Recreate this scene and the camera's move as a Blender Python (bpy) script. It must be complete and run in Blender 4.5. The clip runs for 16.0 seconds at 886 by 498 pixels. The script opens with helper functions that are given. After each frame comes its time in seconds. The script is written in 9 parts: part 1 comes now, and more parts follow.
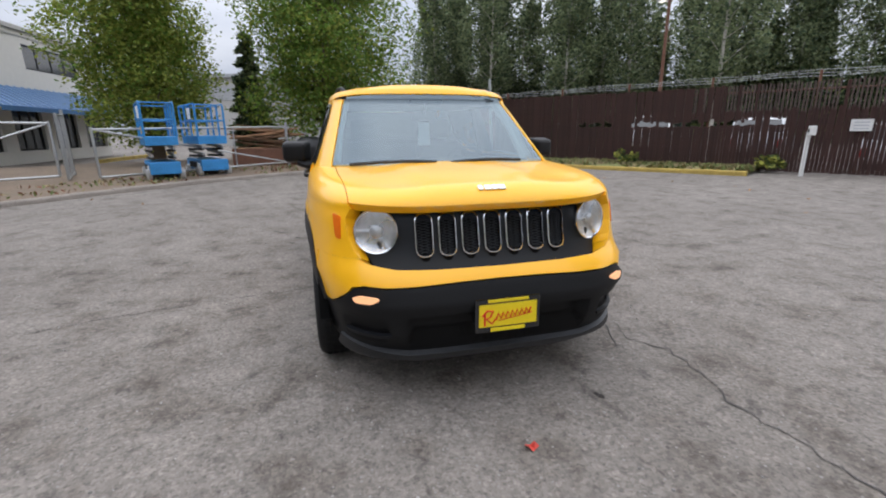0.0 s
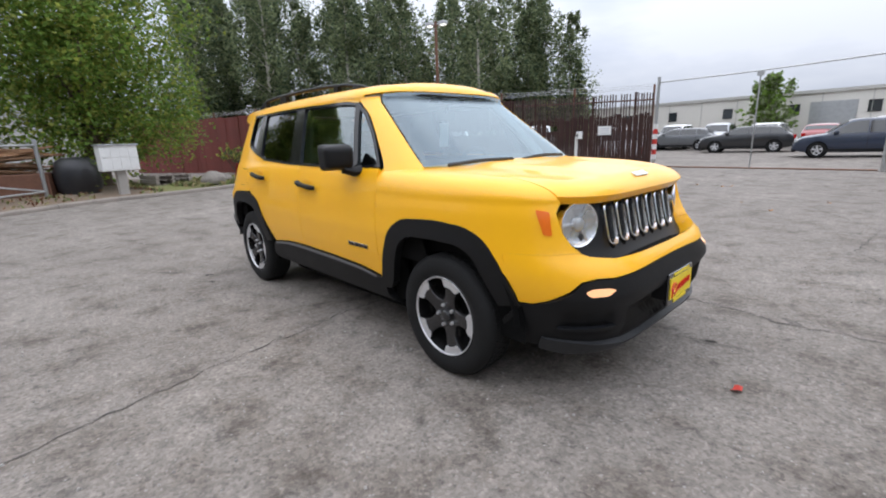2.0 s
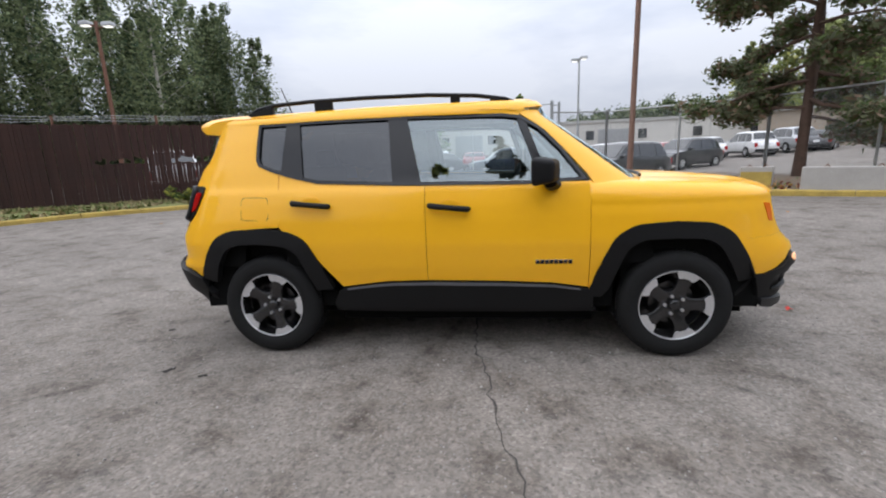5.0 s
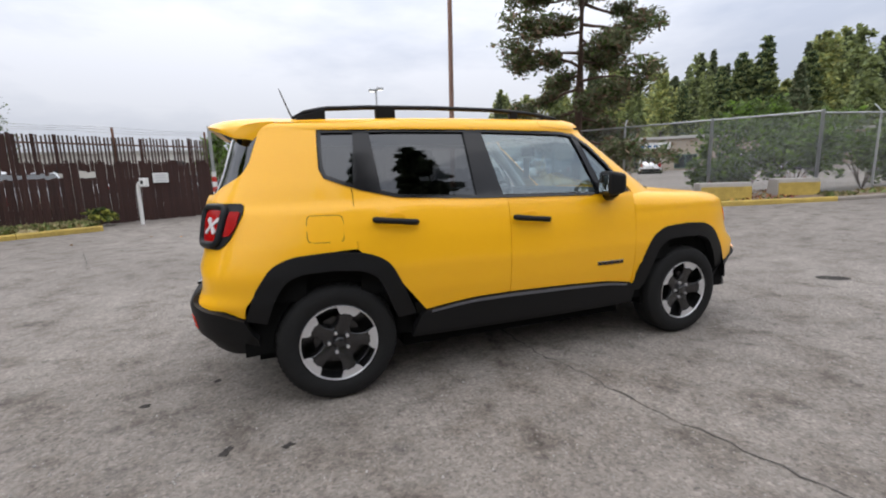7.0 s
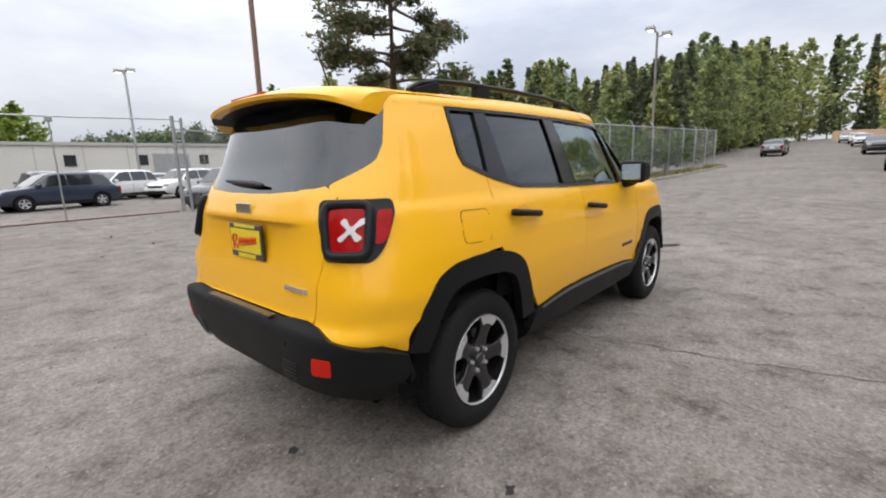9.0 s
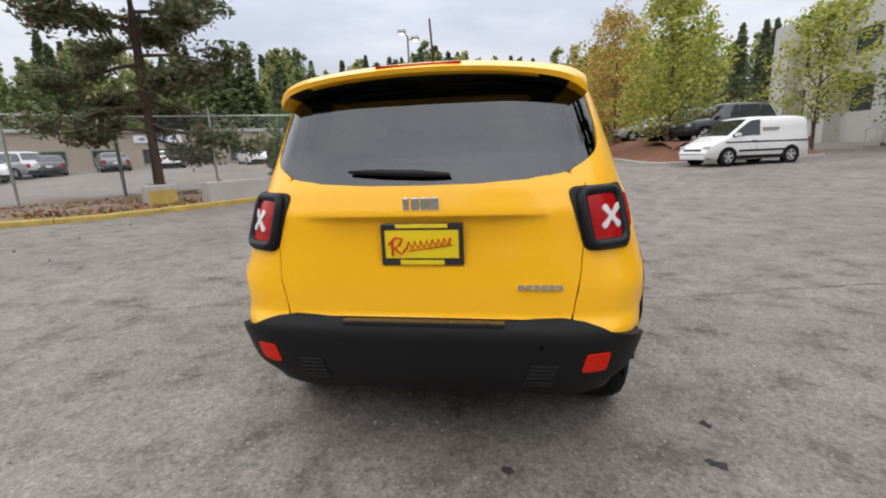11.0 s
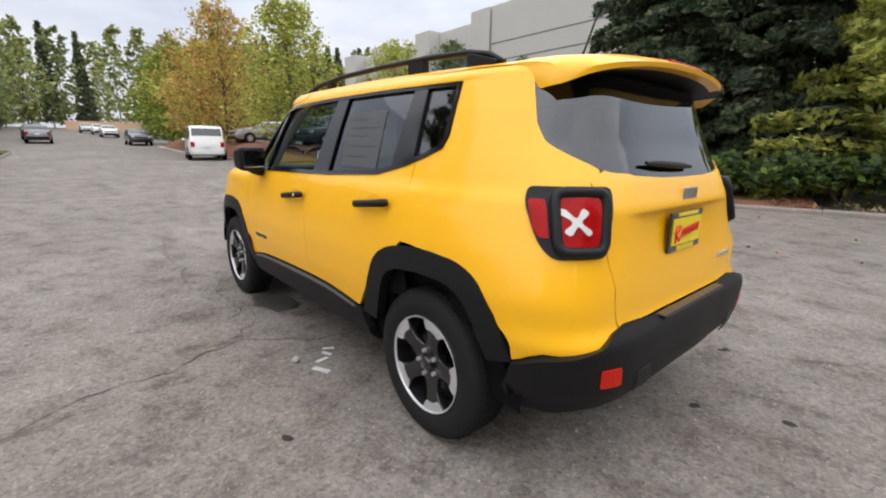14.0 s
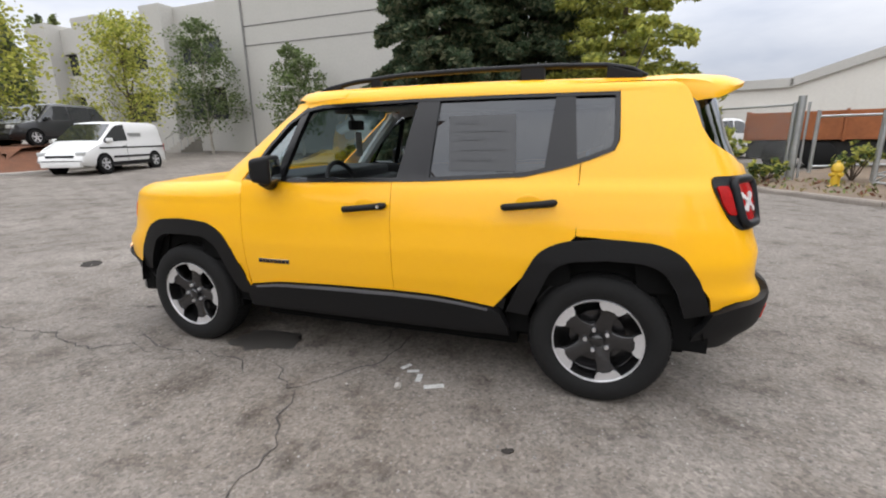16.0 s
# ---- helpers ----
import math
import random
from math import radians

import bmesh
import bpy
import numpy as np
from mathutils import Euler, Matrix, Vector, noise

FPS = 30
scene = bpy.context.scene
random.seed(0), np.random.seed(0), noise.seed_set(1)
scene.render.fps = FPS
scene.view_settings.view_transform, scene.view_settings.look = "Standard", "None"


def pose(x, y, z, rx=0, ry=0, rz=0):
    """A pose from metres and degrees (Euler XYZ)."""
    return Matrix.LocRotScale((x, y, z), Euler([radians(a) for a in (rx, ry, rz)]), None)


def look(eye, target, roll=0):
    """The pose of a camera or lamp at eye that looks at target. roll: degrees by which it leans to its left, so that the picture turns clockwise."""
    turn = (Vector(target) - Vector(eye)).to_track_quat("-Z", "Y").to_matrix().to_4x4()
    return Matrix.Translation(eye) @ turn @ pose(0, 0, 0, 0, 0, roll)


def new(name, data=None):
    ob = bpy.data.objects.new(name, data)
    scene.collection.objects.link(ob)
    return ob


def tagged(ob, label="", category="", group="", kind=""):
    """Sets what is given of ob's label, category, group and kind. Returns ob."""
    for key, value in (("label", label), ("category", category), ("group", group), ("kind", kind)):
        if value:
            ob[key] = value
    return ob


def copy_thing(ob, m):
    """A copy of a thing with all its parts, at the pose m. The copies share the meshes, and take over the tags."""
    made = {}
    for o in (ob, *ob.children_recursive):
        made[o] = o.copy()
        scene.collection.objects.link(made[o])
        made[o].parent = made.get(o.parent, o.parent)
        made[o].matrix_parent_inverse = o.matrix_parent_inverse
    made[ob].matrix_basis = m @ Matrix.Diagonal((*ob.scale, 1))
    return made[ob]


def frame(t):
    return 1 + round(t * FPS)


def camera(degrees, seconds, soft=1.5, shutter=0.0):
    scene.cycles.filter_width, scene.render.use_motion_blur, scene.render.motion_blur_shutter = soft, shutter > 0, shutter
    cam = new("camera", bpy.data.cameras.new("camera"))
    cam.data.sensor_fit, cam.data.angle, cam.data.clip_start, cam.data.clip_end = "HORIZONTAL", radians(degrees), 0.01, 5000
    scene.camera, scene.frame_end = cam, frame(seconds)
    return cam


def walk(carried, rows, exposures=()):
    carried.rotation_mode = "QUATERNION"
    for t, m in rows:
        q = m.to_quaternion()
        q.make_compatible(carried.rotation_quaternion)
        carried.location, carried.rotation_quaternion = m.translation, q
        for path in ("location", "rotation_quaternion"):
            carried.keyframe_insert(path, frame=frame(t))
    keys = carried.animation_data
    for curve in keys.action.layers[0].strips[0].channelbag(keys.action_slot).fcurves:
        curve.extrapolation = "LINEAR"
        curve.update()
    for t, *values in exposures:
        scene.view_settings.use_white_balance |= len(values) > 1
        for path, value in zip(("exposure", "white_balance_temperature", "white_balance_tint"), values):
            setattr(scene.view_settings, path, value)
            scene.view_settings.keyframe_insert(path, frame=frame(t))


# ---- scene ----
cam = camera(90.1, 16.0, soft=2.0)
PATH = [
    (0, (3.91, -0.769, 1.305), (2.041, -0.278, 0.789), -0.5),
    (0.5, (3.675, -1.148, 1.279), (1.873, -0.456, 0.752), -2.3),
    (1, (3.499, -1.604, 1.27), (1.816, -0.636, 0.789), -2.7),
    (1.5, (3.234, -2.003, 1.245), (1.662, -0.852, 0.796), -2.9),
    (2, (2.906, -2.357, 1.248), (1.485, -1.034, 0.769), -2.1),
    (2.5, (2.547, -2.718, 1.266), (1.294, -1.224, 0.822), -1.8),
    (3, (2.093, -2.968, 1.263), (1.028, -1.339, 0.803), -3.0),
    (3.5, (1.644, -3.248, 1.254), (0.815, -1.489, 0.788), -2.8),
    (4, (1.177, -3.405, 1.244), (0.575, -1.546, 0.819), -3.0),
    (4.2, (0.982, -3.45, 1.268), (0.437, -1.571, 0.853), -3.8),
    (6.3, (-0.954, -3.565, 1.283), (-0.55, -1.645, 0.895), -0.9),
    (6.5, (-1.122, -3.479, 1.247), (-0.631, -1.568, 0.922), -2.8),
    (7, (-1.547, -3.287, 1.263), (-0.864, -1.438, 0.924), -1.6),
    (7.5, (-1.953, -3.111, 1.273), (-1.02, -1.393, 0.852), -1.6),
    (8, (-2.291, -2.77, 1.276), (-1.204, -1.142, 0.865), -3.0),
    (8.5, (-2.628, -2.445, 1.266), (-1.335, -0.969, 0.882), -1.4),
    (9, (-2.889, -2.047, 1.25), (-1.414, -0.747, 0.882), -1.8),
    (9.2, (-2.968, -1.86, 1.264), (-1.437, -0.635, 0.871), -3.5),
    (11.3, (-3.589, -0.088, 1.279), (-1.641, 0.045, 0.848), -0.8),
    (11.5, (-3.566, 0.084, 1.253), (-1.614, 0.092, 0.816), 0.1),
    (12, (-3.442, 0.48, 1.263), (-1.529, 0.153, 0.779), 1.7),
    (12.5, (-3.33, 0.911, 1.254), (-1.479, 0.342, 0.752), -0.5),
    (13, (-3.078, 1.247, 1.24), (-1.341, 0.38, 0.76), -0.5),
    (13.5, (-2.878, 1.589, 1.244), (-1.277, 0.483, 0.781), 0.6),
    (14, (-2.669, 1.966, 1.256), (-1.199, 0.685, 0.81), 0.7),
    (14.5, (-2.317, 2.283, 1.269), (-1.088, 0.762, 0.852), 1.1),
    (15, (-1.971, 2.6, 1.278), (-0.994, 0.914, 0.826), 0.1),
    (15.5, (-1.604, 2.816, 1.27), (-0.875, 1.019, 0.783), 0.1),
    (16, (-1.212, 2.989, 1.327), (-0.593, 1.152, 0.835), -1.1),
]
walk(cam, [(t, look(eye, target, roll)) for t, eye, target, roll in PATH], [(0, 0.06, 6300, 12), (1.0, 0.16, 6300, 12), (2.5, 0.30, 6250, 12), (4.0, 0.16, 6250, 12), (6.5, 0.10, 6450, 12), (9.0, 0.20, 6600, 11), (11.5, 0.16, 6650, 11), (13.0, 0.23, 6650, 11), (15.0, 0.29, 6650, 11), (16.0, 0.31, 6650, 11)])

# ---- daylight: an even overcast sky with a soft, veiled sun ----
SUN_UP, SUN_TURN = radians(68), radians(-50)
world = bpy.data.worlds.new("overcast")
scene.world = world
world.use_nodes = True
wt = world.node_tree
wt.nodes.clear()
w_out, w_bg = wt.nodes.new("ShaderNodeOutputWorld"), wt.nodes.new("ShaderNodeBackground")
w_sky = wt.nodes.new("ShaderNodeTexSky")
w_sky.sky_type, w_sky.sun_disc, w_sky.sun_elevation, w_sky.sun_rotation = "NISHITA", False, SUN_UP, SUN_TURN
w_sky.air_density, w_sky.dust_density = 1.0, 3.0
w_co, w_map = wt.nodes.new("ShaderNodeTexCoord"), wt.nodes.new("ShaderNodeMapping")
w_map.inputs["Scale"].default_value = (1.0, 1.0, 3.2)
w_n = wt.nodes.new("ShaderNodeTexNoise")
w_n.inputs["Scale"].default_value, w_n.inputs["Detail"].default_value, w_n.inputs["Roughness"].default_value = 1.7, 6, 0.55
w_ramp = wt.nodes.new("ShaderNodeValToRGB")
w_ramp.color_ramp.elements[0].position, w_ramp.color_ramp.elements[0].color = 0.36, (4.8, 5.3, 6.3, 1)
w_ramp.color_ramp.elements[1].position, w_ramp.color_ramp.elements[1].color = 0.62, (7.4, 7.7, 8.3, 1)
w_mix = wt.nodes.new("ShaderNodeMixRGB")
w_mix.inputs[0].default_value = 0.93
# an overcast sky is brightest overhead
w_sep, w_lift, w_up = wt.nodes.new("ShaderNodeSeparateXYZ"), wt.nodes.new("ShaderNodeMapRange"), wt.nodes.new("ShaderNodeVectorMath")
w_up.operation = "SCALE"
w_lift.inputs["From Min"].default_value, w_lift.inputs["From Max"].default_value = 0.0, 1.0
w_lift.inputs["To Min"].default_value, w_lift.inputs["To Max"].default_value = 0.66, 2.3
for a, b in ((w_co.outputs["Generated"], w_map.inputs[0]), (w_map.outputs[0], w_n.inputs["Vector"]), (w_n.outputs[0], w_ramp.inputs[0]),
             (w_sky.outputs[0], w_mix.inputs[1]), (w_ramp.outputs[0], w_mix.inputs[2]), (w_mix.outputs[0], w_up.inputs[0]), (w_lift.outputs[0], w_up.inputs["Scale"]), (w_up.outputs[0], w_bg.inputs[0]), (w_co.outputs["Generated"], w_sep.inputs[0]), (w_sep.outputs[2], w_lift.inputs[0]), (w_bg.outputs[0], w_out.inputs[0])):
    wt.links.new(a, b)
w_bg.inputs[1].default_value = 0.115
sun_data = bpy.data.lights.new("sun", "SUN")
sun_data.energy, sun_data.angle, sun_data.color = 1.6, radians(150), (1.0, 0.96, 0.9)
sun = new("sun", sun_data)
sun.matrix_world = look((0, 0, 0), (-math.sin(SUN_TURN) * math.cos(SUN_UP), -math.cos(SUN_TURN) * math.cos(SUN_UP), -math.sin(SUN_UP)))

# ---- materials ----
def mat(name, color, rough=0.6, metal=0.0, vary=0.12, grain=40.0, blotch=3.0, bump=0.0, coat=0.0, spec=0.5, island=0.0, emit=0.0, per_object=0.0):
    """A surface with its base colour varied at two sizes (metres), fine relief and wear in its gloss."""
    m = bpy.data.materials.new(name)
    m.use_nodes = True
    nt = m.node_tree
    N, L = nt.nodes, nt.links
    p = N["Principled BSDF"]
    p.inputs["Metallic"].default_value, p.inputs["Specular IOR Level"].default_value = metal, spec
    p.inputs["Coat Weight"].default_value, p.inputs["Coat Roughness"].default_value = coat, 0.04
    co = N.new("ShaderNodeTexCoord")
    fine, wide = N.new("ShaderNodeTexNoise"), N.new("ShaderNodeTexNoise")
    for n, s, d in ((fine, grain, 3), (wide, blotch, 4)):
        n.inputs["Scale"].default_value, n.inputs["Detail"].default_value = s, d
        L.new(co.outputs["Object"], n.inputs["Vector"])
    total = N.new("ShaderNodeMath")
    total.operation = "ADD"
    L.new(fine.outputs[0], total.inputs[0])
    L.new(wide.outputs[0], total.inputs[1])
    value = total.outputs[0]
    if island or per_object:
        src = N.new("ShaderNodeNewGeometry").outputs["Random Per Island"] if island else N.new("ShaderNodeObjectInfo").outputs["Random"]
        scaled, both = N.new("ShaderNodeMath"), N.new("ShaderNodeMath")
        scaled.operation, both.operation = "MULTIPLY_ADD", "ADD"
        scaled.inputs[1].default_value, scaled.inputs[2].default_value = (island or per_object), -(island or per_object) / 2
        L.new(src, scaled.inputs[0])
        L.new(value, both.inputs[0])
        L.new(scaled.outputs[0], both.inputs[1])
        value = both.outputs[0]
    rng = N.new("ShaderNodeMapRange")
    rng.inputs["From Min"].default_value, rng.inputs["From Max"].default_value = 0.5, 1.5
    rng.inputs["To Min"].default_value, rng.inputs["To Max"].default_value = 1 - vary, 1 + vary
    rng.clamp = False
    L.new(value, rng.inputs[0])
    mul = N.new("ShaderNodeVectorMath")
    mul.operation = "SCALE"
    mul.inputs[0].default_value = color[:3]
    L.new(rng.outputs[0], mul.inputs["Scale"])
    L.new(mul.outputs[0], p.inputs["Base Color"])
    gloss = N.new("ShaderNodeMapRange")
    gloss.inputs["To Min"].default_value, gloss.inputs["To Max"].default_value = max(0.02, rough * 0.85), min(1, rough * 1.15)
    L.new(wide.outputs[0], gloss.inputs[0])
    L.new(gloss.outputs[0], p.inputs["Roughness"])
    if bump:
        b = N.new("ShaderNodeBump")
        b.inputs["Strength"].default_value, b.inputs["Distance"].default_value = min(1.0, bump), 0.01
        L.new(fine.outputs[0], b.inputs["Height"])
        L.new(b.outputs[0], p.inputs["Normal"])
    if emit:
        p.inputs["Emission Color"].default_value, p.inputs["Emission Strength"].default_value = (*color[:3], 1), emit
    return m


def glass(name, tint, rough=0.0, clear=0.7, sheen=(0.94, 0.97, 1.0)):
    """Thin window glass: a tinted view straight through it, and a real reflection on it."""
    m = bpy.data.materials.new(name)
    m.use_nodes = True
    nt = m.node_tree
    nt.nodes.clear()
    out, mix = nt.nodes.new("ShaderNodeOutputMaterial"), nt.nodes.new("ShaderNodeMixShader")
    t, g, f, pw = nt.nodes.new("ShaderNodeBsdfTransparent"), nt.nodes.new("ShaderNodeBsdfGlossy"), nt.nodes.new("ShaderNodeLayerWeight"), nt.nodes.new("ShaderNodeMath")
    t.inputs[0].default_value, g.inputs["Roughness"].default_value, f.inputs[0].default_value = (*tint, 1), 0.015 + rough, 0.5
    g.inputs[0].default_value = (*sheen, 1)
    boost = nt.nodes.new("ShaderNodeMath")
    boost.operation, boost.use_clamp = "MULTIPLY_ADD", True
    boost.inputs[1].default_value, boost.inputs[2].default_value = 0.92, clear + 0.05
    pw.operation = "POWER"
    pw.inputs[1].default_value = 4.5
    for a, b in ((f.outputs["Facing"], pw.inputs[0]), (pw.outputs[0], boost.inputs[0]), (boost.outputs[0], mix.inputs[0]), (t.outputs[0], mix.inputs[1]), (g.outputs[0], mix.inputs[2]), (mix.outputs[0], out.inputs[0])):
        nt.links.new(a, b)
    return m


def asphalt():
    """Worn grey asphalt: pale stones in it, darker patches, oil stains."""
    m = bpy.data.materials.new("worn_asphalt")
    m.use_nodes = True
    nt = m.node_tree
    N, L = nt.nodes, nt.links
    p = N["Principled BSDF"]
    p.inputs["Specular IOR Level"].default_value = 0.35
    co = N.new("ShaderNodeTexCoord")

    def tex(kind, scale, detail=4, rough=0.6):
        n = N.new(kind)
        n.inputs["Scale"].default_value = scale
        if kind == "ShaderNodeTexNoise":
            n.inputs["Detail"].default_value, n.inputs["Roughness"].default_value = detail, rough
        L.new(co.outputs["Object"], n.inputs["Vector"])
        return n

    def ramp(src, stops):
        r = N.new("ShaderNodeValToRGB")
        while len(r.color_ramp.elements) < len(stops):
            r.color_ramp.elements.new(0.5)
        for e, (pos, v) in zip(r.color_ramp.elements, stops):
            e.position, e.color = pos, (*(v if isinstance(v, tuple) else (v, v, v)), 1)
        L.new(src, r.inputs[0])
        return r.outputs[0]

    def blend(kind, fac, a, b):
        n = N.new("ShaderNodeMixRGB")
        n.blend_type = kind
        n.inputs[0].default_value = fac
        L.new(a, n.inputs[1])
        L.new(b, n.inputs[2])
        return n.outputs[0]

    base = ramp(tex("ShaderNodeTexNoise", 0.35, 5).outputs[0], [(0.3, (0.164, 0.144, 0.124)), (0.7, (0.234, 0.209, 0.183))])
    grit = ramp(tex("ShaderNodeTexNoise", 55, 5, 0.75).outputs[0], [(0.30, 0.72), (0.48, 0.97), (0.58, 1.04), (0.70, 1.32)])
    # a few pale stones, one here and there among many cells
    cells = tex("ShaderNodeTexVoronoi", 46)
    pale = ramp(cells.outputs["Distance"], [(0.0, 1.0), (0.22, 0.9), (0.34, 0.0)])
    few = ramp(cells.outputs["Color"], [(0.0, 0.0), (0.76, 0.0), (0.86, 1.0)])
    coarse = ramp(tex("ShaderNodeTexNoise", 15, 5, 0.75).outputs[0], [(0.34, 0.55), (0.43, 0.88), (0.50, 1.0), (0.60, 1.05), (0.70, 1.28)])
    worn = ramp(tex("ShaderNodeTexNoise", 2.6, 8, 0.7).outputs[0], [(0.34, (0.50, 0.475, 0.45)), (0.43, (0.84, 0.82, 0.80)), (0.50, 1.0), (0.64, (1.16, 1.16, 1.16))])
    spots = ramp(tex("ShaderNodeTexNoise", 5.0, 5, 0.65).outputs[0], [(0.30, 0.42), (0.38, 0.80), (0.44, 1.0)])
    # the stones of the surface, each of its own shade, with dark pits between them
    chips = tex("ShaderNodeTexVoronoi", 62)
    shade = ramp(chips.outputs["Color"], [(0.15, 0.62), (0.45, 0.94), (0.65, 1.06), (0.90, 1.42)])
    pits = ramp(tex("ShaderNodeTexNoise", 34, 3, 0.6).outputs[0], [(0.33, 0.42), (0.41, 0.90), (0.46, 1.0)])
    c = blend("MULTIPLY", 1, base, grit)
    c = blend("MULTIPLY", 0.6, c, shade)
    c = blend("MULTIPLY", 0.6, c, pits)
    c = blend("MULTIPLY", 0.7, c, coarse)
    c = blend("MULTIPLY", 1, c, worn)
    c = blend("MULTIPLY", 0.8, c, spots)
    stone = N.new("ShaderNodeMixRGB")
    both_masks = N.new("ShaderNodeMath")
    both_masks.operation = "MULTIPLY"
    L.new(pale, both_masks.inputs[0])
    L.new(few, both_masks.inputs[1])
    L.new(both_masks.outputs[0], stone.inputs[0])
    L.new(c, stone.inputs[1])
    stone.inputs[2].default_value = (0.265, 0.25, 0.23, 1)
    c = stone.outputs[0]
    L.new(c, p.inputs["Base Color"])
    p.inputs["Roughness"].default_value = 0.82
    b = N.new("ShaderNodeBump")
    b.inputs["Strength"].default_value, b.inputs["Distance"].default_value = 0.6, 0.008
    L.new(tex("ShaderNodeTexNoise", 60, 4, 0.7).outputs[0], b.inputs["Height"])
    L.new(b.outputs[0], p.inputs["Normal"])
    return m


M_ASPHALT = asphalt()
M_CRACK = mat("crack_fill", (0.055, 0.050, 0.045), 0.9, vary=0.4, grain=60)
M_OIL = mat("oil_stain", (0.045, 0.041, 0.037), 0.95, spec=0.1, vary=0.3, grain=30, blotch=9)
M_PATCH = mat("dark_asphalt", (0.05, 0.046, 0.042), 0.45, vary=0.2, grain=40, blotch=9)
M_PAINTMARK = mat("worn_white_paint", (0.5, 0.5, 0.48), 0.8, vary=0.35, grain=60, blotch=14)
M_CONCRETE = mat("concrete", (0.36, 0.34, 0.31), 0.85, vary=0.2, grain=60, blotch=2.5, bump=0.3)
M_KERBY = mat("worn_yellow_kerb", (0.42, 0.30, 0.07), 0.8, vary=0.45, grain=35, blotch=3.0, bump=0.3)
M_KERB = mat("old_kerb", (0.25, 0.22, 0.19), 0.9, vary=0.35, grain=30, blotch=2.0, bump=0.4)
M_DIRT = mat("dry_soil", (0.17, 0.125, 0.085), 0.95, vary=0.4, grain=18, blotch=1.2, bump=0.6)
M_BARK_GROUND = mat("bark_mulch", (0.15, 0.062, 0.032), 0.95, vary=0.5, grain=25, blotch=2.0, bump=0.8)
M_GRASS = mat("dry_grass", (0.15, 0.155, 0.05), 0.9, vary=0.35, grain=20, blotch=0.9, bump=0.5)
M_BLADE = mat("grass_blade", (0.13, 0.16, 0.045), 0.8, vary=0.3, island=0.9)
M_BLADE_DRY = mat("dry_grass_blade", (0.26, 0.21, 0.10), 0.8, vary=0.3, island=0.9)
M_GROUNDCOVER = mat("red_groundcover", (0.20, 0.055, 0.03), 0.8, vary=0.4, island=1.2)
M_RUST = mat("rusty_corrugated", (0.040, 0.0165, 0.0125), 0.85, vary=0.35, grain=12, blotch=1.4, bump=0.2, per_object=0.45)
M_RED = mat("oxide_red_paint", (0.16, 0.030, 0.020), 0.6, vary=0.25, grain=10, blotch=0.8, bump=0.1, per_object=0.3)
M_GALV = mat("galvanised_steel", (0.42, 0.43, 0.43), 0.42, 0.75, vary=0.2, grain=30, blotch=4)
M_RUSTSTEEL = mat("rusty_pole", (0.16, 0.075, 0.045), 0.7, 0.1, vary=0.35, grain=15, blotch=2)
M_WIRE = mat("fence_wire", (0.34, 0.35, 0.35), 0.5, 0.6, vary=0.1)
M_WHITE = mat("white_paint", (0.72, 0.72, 0.70), 0.5, vary=0.08, grain=10, blotch=1)
M_CREAM = mat("cream_wall", (0.62, 0.60, 0.55), 0.85, vary=0.07, grain=6, blotch=0.4, bump=0.1)
M_TILT = mat("tilt_up_concrete", (0.44, 0.43, 0.40), 0.85, vary=0.10, grain=8, blotch=0.35, bump=0.15)
M_BRONZE = mat("dark_window", (0.03, 0.035, 0.04), 0.12, 0.0, vary=0.1, grain=2, spec=0.8)
M_AWNING = mat("blue_metal_roof", (0.05, 0.16, 0.36), 0.4, 0.3, vary=0.15, grain=6, blotch=1)
# near-black: the shade in wheel wells, gaps and slots is put into its colour
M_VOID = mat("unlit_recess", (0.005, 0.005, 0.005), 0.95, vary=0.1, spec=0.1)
M_DARK = mat("dark_recess", (0.018, 0.018, 0.018), 0.85, vary=0.2)
M_LIFTBLUE = mat("lift_blue_paint", (0.035, 0.22, 0.50), 0.4, vary=0.25, grain=25, blotch=4)
M_TIMBER = mat("weathered_timber", (0.30, 0.17, 0.09), 0.85, vary=0.45, grain=18, blotch=3, bump=0.3, per_object=0.8)
M_RUSTORANGE = mat("rust_orange_panel", (0.30, 0.10, 0.035), 0.75, vary=0.35, grain=8, blotch=1.2)
M_HYDRANT = mat("hydrant_yellow", (0.62, 0.40, 0.03), 0.45, vary=0.15, grain=40)
M_STONE = mat("boulder", (0.20, 0.18, 0.155), 0.9, vary=0.35, grain=14, blotch=3, bump=0.7)
M_TRUNK = mat("bark", (0.115, 0.085, 0.062), 0.95, vary=0.4, grain=22, blotch=4, bump=0.8)
M_BIRCH = mat("pale_bark", (0.42, 0.39, 0.34), 0.9, vary=0.4, grain=9, blotch=3, bump=0.4)


def leafmat(name, color, island=0.9):
    m = mat(name, color, 0.6, vary=0.4, grain=3.0, blotch=0.8, island=island, spec=0.25)
    nt = m.node_tree
    p, out = nt.nodes["Principled BSDF"], nt.nodes["Material Output"]
    tr, mix = nt.nodes.new("ShaderNodeBsdfTranslucent"), nt.nodes.new("ShaderNodeMixShader")
    mix.inputs[0].default_value = 0.5
    nt.links.new(p.inputs["Base Color"].links[0].from_socket, tr.inputs[0])
    nt.links.new(p.outputs[0], mix.inputs[1])
    nt.links.new(tr.outputs[0], mix.inputs[2])
    nt.links.new(mix.outputs[0], out.inputs[0])
    return m


